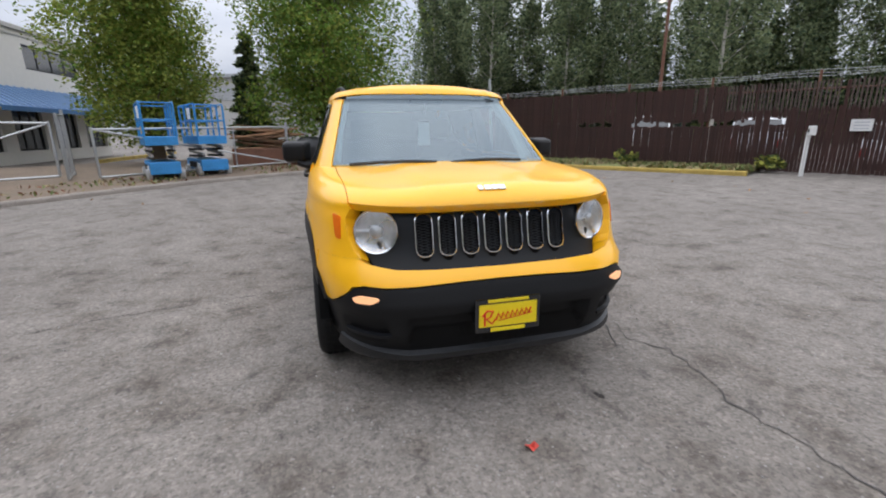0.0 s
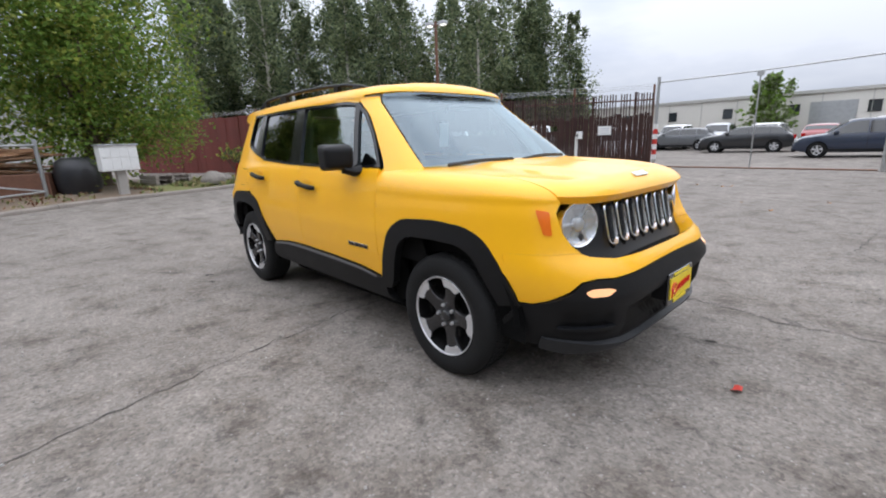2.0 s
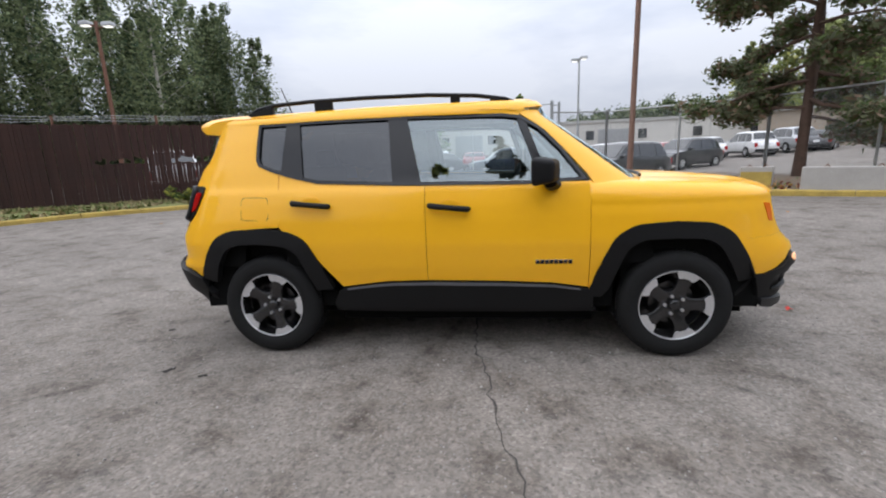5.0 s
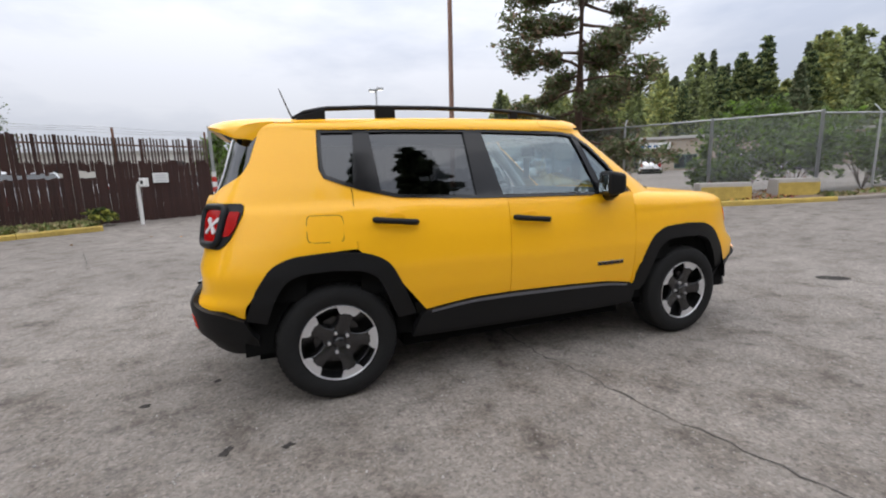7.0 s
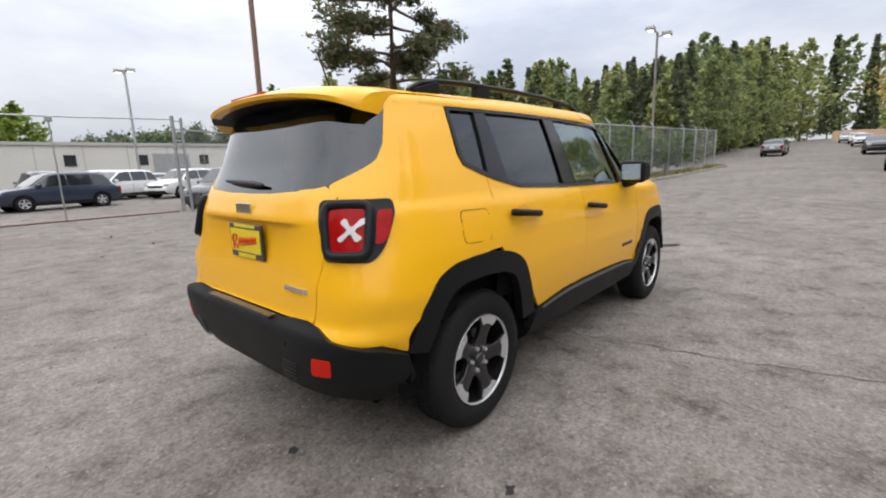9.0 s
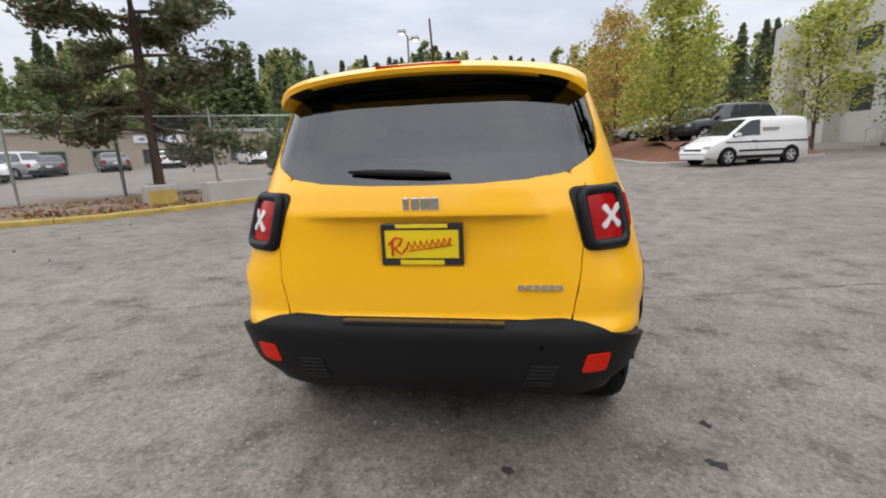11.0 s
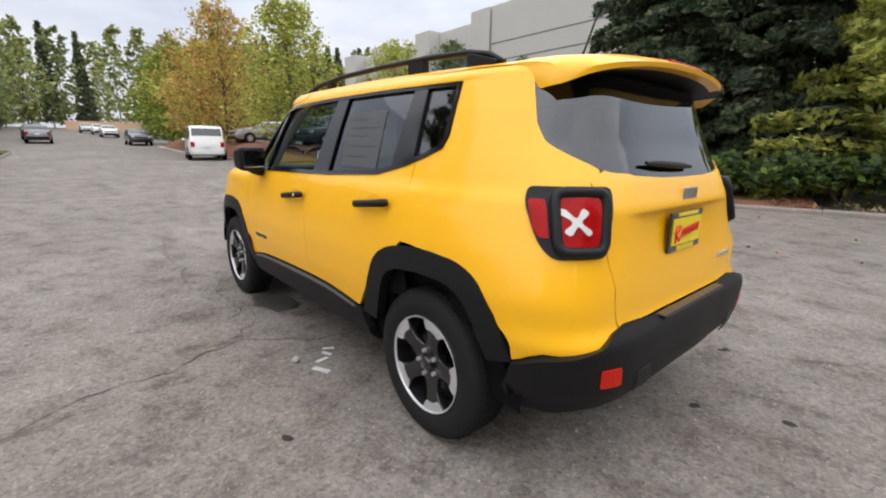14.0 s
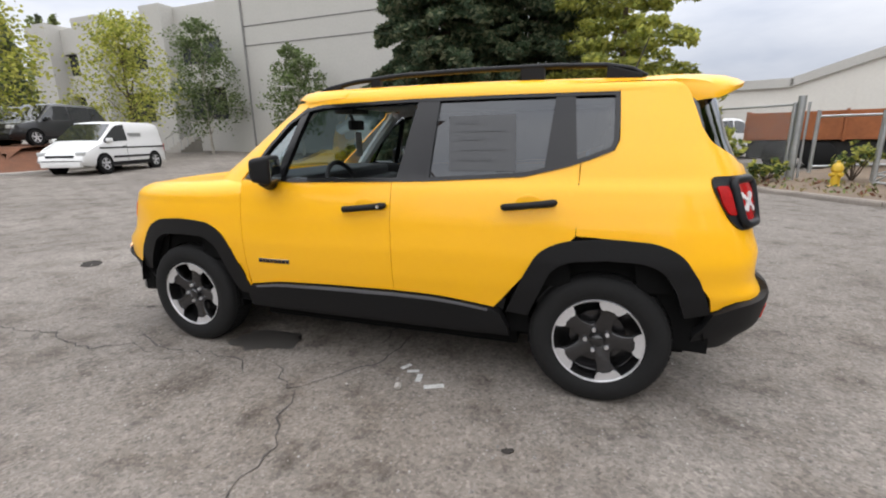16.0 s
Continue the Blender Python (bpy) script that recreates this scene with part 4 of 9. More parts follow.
    out = [(q_x(-1.1590, z), z) for z in (0.868, 0.94, 1.02, 1.10)] + [(q, 1.10) for q in np.linspace(q_x(-1.2, 1.10), gate_q(1.10), 8)] + [(gate_q(z), z) for z in np.linspace(1.05, 0.60, 8)]
    low_edge = [(q_x(-1.86, 0.6), 0.585), (q_x(-1.757, 0.55), 0.54)]
    out += low_edge + [p for p in aq_r if p[0] < q_x(-1.165, 0.85) and p[1] > 0.53]
    skin_mesh("quarter_panel", [(out, rear_q(side), crease, (0.025, 0.02))], M_YELLOW, car)
    # upper rear pillar, roof side and front pillar
    up = high_x(side)
    glass_y = lambda z: at_z(T_G, z)
    q_m = qh_x(-1.45, 1.3)
    out = [(qh_x(x, z), z) for x, z in [(-1.159, 1.098), (-1.159, 1.199), (-1.22, 1.219), (-1.305, 1.252), (-1.325, 1.30), (-1.322, 1.40), (-1.315, 1.515), (-1.318, 1.592)]] + [(q_m, 1.592), (q_m, 1.098)]
    upper = (out, high_q(side), 0.0, (0.023, 0.021))
    out = [(q_m, 1.098), (q_m, 1.592), (qh_x(-1.57, 1.592), 1.592)] + [(qh_y(glass_y(z), z), z) for z in [1.51, 1.47, 1.43, 1.39, 1.35] + list(np.arange(1.335, 1.105, -0.009)) + [1.098]]
    corner = (out, high_q(side), 0.0, (0.02, 0.025))
    out = [(-1.32, 1.517), (-1.32, 1.592)] + [(x, 1.592) for x in np.linspace(-1.2, 0.36, 14)] + [(0.41, 1.56), (0.36, 1.500), (0.28, 1.510), (0.10, 1.519), (-0.25, 1.522)]
    roofside = (out, up, 0.0, (0.06, 0.02))
    pillar = []
    for z in np.linspace(1.06, 1.535, 14):
        pillar.append((z, HIGH.plan(min(z, 1.515), HIGH.by_y(min(z, 1.515), np.interp(z, [1.06, 1.15, 1.54], [0.735, 0.715, 0.604])))[0]))
    front = lambda z: float(np.interp(z, [1.06, 1.12, 1.30, 1.42, 1.50, 1.54], [0.80, 0.775, 0.620, 0.505, 0.385, 0.33]))
    out = [(front(z), z) for z in np.linspace(1.06, 1.535, 12)] + [(x, z) for z, x in pillar[::-1]]
    apillar = (out, up, 0.0, (0.025, 0.03))
    skin_mesh("body_side", [upper, corner, roofside, apillar], M_YELLOW, car, 0.012)
    skin_mesh("inner_lining", [(o, w, -0.015, c) for o, w, _, c in (upper, corner, roofside, apillar)], M_HEADLINER, car, 0.0, label="pale grey inner lining")

# hood
rows, cols = 26, 30
bm = bmesh.new()
grid = []
for i in range(rows + 1):
    t = 1 - (1 - i / rows) ** 1.8
    line = []
    for j in range(cols + 1):
        s = 2 * j / cols - 1
        x_front = LOW.plan(LOW.top, LOW.by_y(LOW.top, abs(s) * 0.684), 0.001)[0]
        x_back = 1.075 - 0.145 * s * s
        x = x_back + (x_front - x_back) * t
        y = s * hood_edge(x)
        y = math.copysign(min(abs(y), 0.684 + (1 - t) * 0.2), y)
        rib = 0.012 * (ease(0.30, 0.36, abs(y)) - ease(0.48, 0.62, abs(y))) * ease(0, 0.25, t) * ease(0, 0.3, 1 - t)
        line.append(bm.verts.new((x, y, LOW.cap(x, y) - rib)))
    grid.append(line)
for i in range(rows):
    for j in range(cols):
        bm.faces.new((grid[i][j], grid[i + 1][j], grid[i + 1][j + 1], grid[i][j + 1]))
edge = [grid[0][j] for j in range(cols + 1)] + [grid[i][cols] for i in range(1, rows + 1)] + [grid[rows][j] for j in range(cols - 1, -1, -1)] + [grid[i][0] for i in range(rows - 1, 0, -1)]
low = [bm.verts.new(v.co - Vector((0.03 if v.co.x > 1.5 else 0.004, 0, 0.035))) for v in edge]
for i in range(len(edge)):
    bm.faces.new((edge[i], low[i], low[(i + 1) % len(edge)], edge[(i + 1) % len(edge)]))
bmesh.ops.recalc_face_normals(bm, faces=bm.faces)
part("hood", bm, M_YELLOW, car, smooth=True)
bm = bmesh.new()
slab(bm, 0.86, -0.79, 1.00, 1.10, 0.79, 1.06, 0.01)
part("cowl", bm, M_BLACKPL, car)

# roof
rows, cols = 30, 30
bm = bmesh.new()
grid = []
for i in range(rows + 1):
    line = []
    for j in range(cols + 1):
        s = math.sin((2 * j / cols - 1) * math.pi / 2)
        t = i / rows
        y = s * 0.684
        xf = HIGH.plan(HIGH.top, HIGH.by_y(HIGH.top, min(abs(y), 0.655), True, 0.026), 0.026)[0]
        x = xf + (-1.60 - xf) * t
        y = s * min(0.684, -HIGH.plan(HIGH.top, HIGH.by_x(HIGH.top, x, 0.022), 0.022)[1])
        line.append(bm.verts.new((x, y, max(HIGH.cap(x, y), 1.562) - 0.004 * ease(0.30, 0.36, abs(y)) * (1 - ease(0.48, 0.5, abs(y))))))
    grid.append(line)
for i in range(rows):
    for j in range(cols):
        bm.faces.new((grid[i][j], grid[i][j + 1], grid[i + 1][j + 1], grid[i + 1][j]))
bmesh.ops.recalc_face_normals(bm, faces=bm.faces)
if sum(f.normal.z for f in bm.faces) < 0:
    bmesh.ops.reverse_faces(bm, faces=bm.faces)
part("roof", bm, M_YELLOW, car, smooth=True)
bm = bmesh.new()
slab(bm, -1.55, -0.58, 1.535, 0.43, 0.58, 1.55, 0.004)
part("headliner", bm, M_HEADLINER, car)

# front: yellow cover, grille panel, lower bumper
GRILLE = [(0.0, 0.962), (0.30, 0.962), (0.62, 0.962), (0.675, 0.950, 0.02), (0.692, 0.905), (0.688, 0.84), (0.663, 0.775, 0.03), (0.61, 0.730, 0.03), (0.49, 0.709), (0.30, 0.702), (0.0, 0.699)]
g_half = open_round([(u, v) if len(p) < 3 else p for p in GRILLE for u, v in [p[:2]]])
g_half = [p[:2] for p in rounded([(-0.2, 0.962)] + GRILLE + [(-0.2, 0.699)], 0.0) if p[0] >= -1e-9]
skin_mesh("grille_panel", [(both(g_half), low_front, -0.080)], M_SATIN, car, 0.01, 0.04)
cover = []
for side in (-1, 1):
    lower = [(q_y(y, z), z) for y, z in ((0.0, 0.646), (0.20, 0.644), (0.42, 0.637), (0.55, 0.634), (0.63, 0.640), (0.685, 0.628), (0.72, 0.585))] + [(q_x(x, z), z) for x, z in ((1.86, 0.535), (1.80, 0.515), (1.735, 0.515))]
    upper = [(q_x(1.67, 0.65), 0.65), (q_x(1.63, 0.728), 0.7335)] + [(q_y(y, z), z) for y, z in ((0.645, 0.7435), (0.612, 0.726), (0.49, 0.705), (0.30, 0.698), (0.0, 0.695))]
    cover.append((lower + upper, low_q(side), lambda q, v: 0.012 * math.exp(-(((v - 0.655) / 0.03) ** 2))))
skin_mesh("bumper_cover", cover, M_YELLOW, car, 0.085, 0.034)
black = []
for side in (-1, 1):
    upper = [(q_y(y, z), z) for y, z in ((0.0, 0.640), (0.20, 0.638), (0.42, 0.631), (0.55, 0.628), (0.63, 0.634), (0.681, 0.622), (0.715, 0.580))] + [(q_x(x, z), z) for x, z in ((1.86, 0.529), (1.80, 0.509), (1.74, 0.509))]
    bottom = [(q_x(1.64, 0.40), 0.40), (q_x(1.66, 0.30), 0.30), (q_x(1.80, 0.29), 0.29), (q_y(0.60, 0.32), 0.315), (q_y(0.40, 0.32), 0.30), (q_y(0.0, 0.32), 0.30)]
    scoop = lambda q, v: 0.022 * math.exp(-(((v - 0.56) / 0.035) ** 2)) - 0.075 * ease(0.335, 0.36, v) * (1 - ease(0.47, 0.50, v)) * ease(q_y(0.47, 0.4), q_y(0.42, 0.4), q) - 0.035 * ease(0.37, 0.39, v) * (1 - ease(0.46, 0.49, v)) * ease(q_y(0.74, 0.4), q_y(0.70, 0.4), q) * (1 - ease(q_y(0.56, 0.4), q_y(0.52, 0.4), q))
    black.append((upper + bottom, low_q(side), scoop, (0.03, 0.018)))
skin_mesh("front_bumper", black, M_BLACKPL, car, 0.03)
lip = []
for side in (-1, 1):
    o = [(q_y(0.0, 0.3), 0.315), (q_y(0.45, 0.3), 0.315), (q_y(0.66, 0.3), 0.335), (q_x(1.80, 0.3), 0.345), (q_x(1.80, 0.3), 0.31), (q_y(0.66, 0.3), 0.285), (q_y(0.40, 0.3), 0.235), (q_y(0.0, 0.3), 0.235)]
    lip.append((o, low_q(side), lambda q, v: 0.028 * math.exp(-(((v - 0.300) / 0.03) ** 2)) + 0.01))
skin_mesh("skid_lip", lip, mat("grey_skid_plate", (0.022, 0.023, 0.025), 0.45, vary=0.3, grain=60), car, 0.03, 0.03, "grey lower lip")

# rear: tailgate, window, bumper
half = [(0.0, 0.652), (0.30, 0.652), (0.549, 0.652)] + [(np.interp(z, [0.60, 0.70, 0.85, 0.95, 1.12], [0.549, 0.563, 0.586, 0.596, 0.606]), z) for z in np.linspace(0.68, 1.10, 9)] + [(0.603, 1.163), (0.568, 1.172), (0.535, 1.186), (0.40, 1.159), (0.20, 1.148), (0.0, 1.146)]
hatch_step = lambda y, z: 0.016 * ease(1.030, 1.040, z) * (1 - ease(0.43, 0.50, abs(y))) - 0.016 * ease(0.82, 0.86, z) * (1 - ease(1.026, 1.034, z)) * (1 - ease(0.30, 0.44, abs(y))) + 0.012 * math.exp(-(((z - 0.80) / 0.05) ** 2))
hatch_way = lambda y, z: low_rear(y, z) if z < 1.10 else high_rear(y, z)
skin_mesh("tailgate", [(both(half), hatch_way, hatch_step, (0.025, 0.012))], M_YELLOW, car, 0.02)
half = [(0.0, 1.147), (0.20, 1.149), (0.40, 1.160), (0.535, 1.186), (0.636, 1.228, 0.03), (0.690, 1.275, 0.03), (0.686, 1.35), (0.640, 1.51, 0.02), (0.40, 1.525), (0.0, 1.528)]
half = [p[:2] for p in rounded([(-0.2, 1.147)] + half + [(-0.2, 1.528)], 0.0) if p[0] >= -1e-9]
skin_mesh("rear_window", [(both(half), high_rear, -0.004)], M_TINT, car, 0.0, 0.05, "dark tinted glass").visible_shadow = False
rim = []
for side in (-1, 1):
    upper = [(q_y(y, z, False), z) for y, z in ((0.0, 0.645), (0.34, 0.645), (0.42, 0.655), (0.52, 0.660), (0.60, 0.645), (0.68, 0.610))] + [(q_x(x, z), z) for x, z in ((-1.86, 0.578), (-1.757, 0.535))]
    bottom = [(q_x(-1.70, 0.42), 0.42), (q_x(-1.70, 0.32), 0.32), (q_x(-1.84, 0.31), 0.31), (q_y(0.66, 0.35, False), 0.33), (q_y(0.50, 0.35, False), 0.335), (q_y(0.0, 0.35, False), 0.335)]
    puff = lambda q, v: 0.030 * ease(0.33, 0.47, v) * (1 - 0.8 * ease(0.615, 0.66, v))
    rim = [(q - Q_S[0], z) for q, z in upper + bottom]
wrap_rear = lambda u, z: rear_q(1 if u > 0 else -1)(Q_S[0] + abs(u), z)
skin_mesh("rear_bumper", [(both(rim), wrap_rear, lambda u, z: puff(u, z), (0.03, 0.02))], M_BLACKPL, car, 0.04)

# windows of the sides
M_TRIM = mat("window_trim", (0.008, 0.008, 0.009), 0.14, vary=0.08, spec=0.4)
DLO = [(-1.318, 1.29), (-1.300, 1.250), (-1.21, 1.214), (-1.10, 1.178), (-0.90, 1.131), (-0.40, 1.105), (0.40, 1.090), (0.755, 1.105), (0.62, 1.290), (0.495, 1.420), (0.375, 1.495), (0.26, 1.512), (-0.25, 1.524), (-0.80, 1.524), (-1.312, 1.516), (-1.318, 1.40)]
for side in (-1, 1):
    up = high_x(side)
    inner = [(-1.298, 1.298), (-1.285, 1.266), (-1.205, 1.233), (-1.10, 1.199), (-0.90, 1.151), (-0.40, 1.125), (0.40, 1.110), (0.722, 1.120), (0.60, 1.283), (0.48, 1.408), (0.366, 1.478), (0.26, 1.493), (-0.25, 1.505), (-0.80, 1.505), (-1.294, 1.498), (-1.299, 1.40)]
    strips = []
    for i in range(len(DLO)):
        j = (i + 1) % len(DLO)
        strips.append(([DLO[i], DLO[j], inner[j], inner[i]], up, 0.006, (0.08, 0.05)))
    strips.append(([(-1.143, 1.205), (-0.995, 1.165), (-1.030, 1.507), (-1.118, 1.505)], up, 0.003, (0.05, 0.05)))
    strips.append(([(-0.415, 1.12), (-0.235, 1.112), (-0.325, 1.507), (-0.445, 1.507)], up, 0.003, (0.05, 0.05)))
    strips.append(([(0.485, 1.108), (0.535, 1.108), (0.395, 1.485), (0.350, 1.488)], up, 0.003, (0.05, 0.05)))
    skin_mesh("window_frame", strips, M_TRIM, car, 0.03)
    for name, o, m, tag in (("quarter_window", [(-1.30, 1.27), (-1.205, 1.228), (-1.13, 1.20), (-1.11, 1.51), (-1.30, 1.503)], M_TINT, "dark tinted glass"),
                            ("rear_door_window", [(-1.0, 1.165), (-0.405, 1.12), (-0.44, 1.51), (-1.035, 1.51)], M_TINT, "dark tinted glass"),
                            ("front_door_window", [(-0.25, 1.108), (0.50, 1.100), (0.36, 1.495), (-0.33, 1.512)], M_GLASS, "clear glass, wound up"),
                            ("corner_window", [(0.53, 1.100), (0.73, 1.110), (0.60, 1.29), (0.48, 1.42), (0.385, 1.49)], M_GLASS, "")):
        if side == 1 and name == "front_door_window":
            o = [(-0.245, 1.09), (0.51, 1.085), (0.505, 1.118), (-0.25, 1.126)]
            tag = "clear glass, wound down"
        skin_mesh(name, [(o, up, -0.010)], m, car, 0.0, 0.06, tag).visible_shadow = False
    # black wheel arches and sill
    for name, arch in (("front_arch", arch_f), ("rear_arch", arch_r)):
        cx = 1.26 if name == "front_arch" else -1.30
        pieces = []
        inner = []
        for x, z in arch:
            dx, dz = cx - x, 0.40 - z
            k = 0.100 / math.hypot(dx, dz)
            inner.append((x + dx * k * 1.1, z + max(dz * k, -0.2)))
        for i in range(len(arch) - 1):
            pieces.append(([arch[i], arch[i + 1], inner[i + 1], inner[i]], low_x(side), 0.014, (0.05, 0.028)))
        skin_mesh(name, pieces, M_BLACKPL, car, 0.05)
    o = [(0.80, 0.34), (0.80, 0.43), (0.768, 0.452)] + [(x, sill_z(x) - 0.008) for x in np.linspace(0.74, -0.76, 22)] + [(-0.80, 0.44), (-0.84, 0.36), (-0.84, 0.265), (-0.4, 0.235), (0.3, 0.235), (0.84, 0.26)]
    skin_mesh("sill_cladding", [(o, low_x(side), lambda x, z: 0.014 - 0.075 * (max(0.0, 0.37 - z) / 0.135) ** 1.6, (0.06, 0.02))], M_BLACKPL, car, 0.05)
    # sky sheen on the black cladding's upper lip, coloured in as a paler strip
    top_line = [(x, sill_z(x) - 0.009) for x in np.linspace(0.72, -0.74, 20)]
    o = top_line + [(x, z - 0.012 - 0.006 * math.sin((x + 0.74) / 1.46 * math.pi)) for x, z in top_line[::-1]]
    skin_mesh("sill_sheen_strip", [(o, low_x(side), lambda x, z: 0.017 + 0.25 * max(0.0, sill_z(x) - 0.009 - z), (0.07, 0.012))], mat("sill_sheen_grey", (0.11, 0.113, 0.122), 0.35, vary=0.08), car, 0.02, label="sky sheen on the sill lip as a pale grey strip")
    # door handles
    for hx, hz in ((-0.065, 0.966), (-0.935, 1.003)):
        way = low_x(side)
        a = way(hx, hz)
        bm = bmesh.new()
        pts = [way(hx + u, hz + 0.004 - 0.014 * (u / 0.13)) + Vector((0, side * o, 0)) for u, o in ((0.122, 0.012), (0.112, 0.03), (0.08, 0.038), (0, 0.041), (-0.08, 0.038), (-0.112, 0.03), (-0.122, 0.012))]
        tube(bm, pts, [0.013, 0.017, 0.017, 0.016, 0.017, 0.018, 0.014], 10, flat=1.05)
        handle = part("door_handle", bm, M_BLACKPL, car, smooth=True)
        bm = bmesh.new()
        bmesh.ops.create_uvsphere(bm, u_segments=20, v_segments=10, radius=1, matrix=Matrix.Translation(a + Vector((0.0, -side * 0.0022, 0.012))) @ Matrix.Diagonal((0.062, 0.0035, 0.040, 1)))
        part("finger_recess", bm, M_YELLOW, car, smooth=True)
        if side == 1 and hx > -0.5:
            bm = bmesh.new()
            lathe(bm, [(0.0, 0.0), (0.009, 0.0), (0.009, -0.006)], "y", 14, Matrix.Translation(way(hx - 0.10, hz + 0.014) + Vector((0, 0.060, 0))))
            part("lock", bm, M_CHROME, handle)
    # name badge: plain letters' height of metal bars
    for k in range(8):
        way = low_x(side)
        p = way(0.462 + 0.0275 * k, 0.627)
        bm = bmesh.new()
        slab(bm, p.x - 0.0115, p.y - side * 0.002, p.z - 0.012, p.x + 0.0115, p.y + side * 0.004, p.z + 0.011, 0.002)
        part("badge_bar", bm, M_SATIN if k % 2 else M_RIMDARK, car)
    bm = bmesh.new()
    p = low_x(side)(0.557, 0.627)
    slab(bm, p.x - 0.11, p.y - side * 0.003, p.z + 0.009, p.x + 0.11, p.y + side * 0.0045, p.z + 0.014, 0.001)
    part("badge_bar", bm, M_CHROME, car)
    # side marker
    o = rounded([(q_x(1.785, 0.9), 0.935), (q_x(1.835, 0.9), 0.925), (q_x(1.845, 0.85), 0.82), (q_x(1.815, 0.85), 0.825)], 0.012)
    skin_mesh("side_marker", [(o, low_q(side), 0.004, (0.02, 0.02))], M_AMBER, car, 0.012, label="orange side marker lens")
    # mirror
    bm = bmesh.new()
    turn = Matrix.Translation((0.50, side * 0.965, 1.168)) @ Matrix.Rotation(side * radians(20), 4, "Z")
    r = bmesh.ops.create_cube(bm, size=1, matrix=Matrix.Diagonal((0.125, 0.215, 0.165, 1)))
    for v in r["verts"]:
        if v.co.x > 0:
            v.co.z *= 0.74
            v.co.y = v.co.y * 0.76 - side * 0.012
        elif v.co.z < 0:
            v.co.y *= 0.92
    bmesh.ops.bevel(bm, geom=bm.edges[:], offset=0.034, segments=4, affect="EDGES", profile=0.6)
    bmesh.ops.transform(bm, matrix=turn, verts=bm.verts)
    mirror = part("mirror", bm, M_BLACKPL, car, smooth=True)
    bm = bmesh.new()
    slab(bm, -0.066, -0.080, -0.056, -0.061, 0.080, 0.056, 0.002, turn)
    part("mirror_glass", bm, mat("mirror_silver", (0.85, 0.87, 0.88), 0.03, 1.0, vary=0.01), mirror)
    bm = bmesh.new()
    tube(bm, [(0.56, side * 0.83, 1.085), (0.545, side * 0.88, 1.078), (0.525, side * 0.94, 1.10)], [0.05, 0.042, 0.04], 10, flat=0.7)
    part("mirror_arm", bm, M_BLACKPL, mirror, smooth=True)
    # roof rail
    bm = bmesh.new()
    line = [(-1.43, 0.580, 1.588), (-1.36, 0.588, 1.622), (-1.25, 0.592, 1.643), (-1.0, 0.597, 1.655), (-0.6, 0.600, 1.660), (-0.2, 0.600, 1.656), (0.10, 0.595, 1.638), (0.28, 0.588, 1.612), (0.38, 0.580, 1.580)]
    tube(bm, [(x, side * y, z) for x, y, z in line], [0.012, 0.016, 0.017, 0.017, 0.017, 0.017, 0.017, 0.015, 0.010], 10, flat=0.8)
    rail = part("roof_rail", bm, M_BLACKPL, car, smooth=True)
    for x0, x1 in ((-1.41, -1.25), (-0.96, -0.84), (-0.06, 0.0), (0.19, 0.36)):
        bm = bmesh.new()
        zt = lambda x: float(np.interp(x, [p[0] for p in line], [p[2] for p in line]))
        vs = slab(bm, x0, side * 0.575, 1.56, x1, side * 0.612, 1.63, 0.006)
        for v in vs:
            if v.co.z > 1.60:
                v.co.z = zt(v.co.x) + v.co.z - 1.632
        part("rail_foot", bm, M_BLACKPL, rail)
    # tail lamp: a raised dark bezel round a red lens and a side lens
    frame_o = rounded([(-2.056, 1.132, 0.035), (-2.078, 0.902, 0.035), (-1.872, 0.900, 0.03), (-1.824, 0.944, 0.03), (-1.766, 1.075, 0.03), (-1.766, 1.132, 0.025)])
    tail = skin_mesh("tail_lamp", [(frame_o, rear_q(side), 0.008, (0.03, 0.03))], M_SATIN, car, 0.03)
    # a rounded black ring round the main lens; the side lens lies beyond it
    way = rear_q(side)
    path = rounded([(-2.024, 1.112, 0.04), (-2.052, 0.922, 0.04), (-1.888, 0.922, 0.04), (-1.855, 1.112, 0.04)], 0, 6)
    ring = []
    for k, (q, z) in enumerate(path):
        n = (way(q + 0.003, z) - way(q - 0.003, z)).cross(way(q, z + 0.003) - way(q, z - 0.003)).normalized()
        ring.append(way(q, z) + n * (0.014 if n.x < 0 else -0.014))
    bm = bmesh.new()
    tube(bm, ring, 0.019, 12, True, up=(-0.75, side * 0.65, 0.02))
    bmesh.ops.recalc_face_normals(bm, faces=bm.faces)
    part("bezel", bm, M_SATIN, tail, smooth=True)
    lens = rounded([(-2.012, 1.104, 0.02), (-2.040, 0.930, 0.02), (-1.898, 0.930, 0.02), (-1.864, 1.104, 0.02)])
    skin_mesh("lens", [(lens, rear_q(side), 0.014, (0.02, 0.02))], M_REDLENS, tail, 0.008, label="red lens")
    lens = rounded([(-1.832, 1.088, 0.012), (-1.858, 0.964, 0.012), (-1.822, 0.968, 0.012), (-1.795, 1.014, 0.012), (-1.777, 1.088, 0.012)])
    skin_mesh("side_lens", [(lens, rear_q(side), 0.016, (0.02, 0.02))], M_REDLENS, tail, 0.008, label="red side lens")
    cross = []
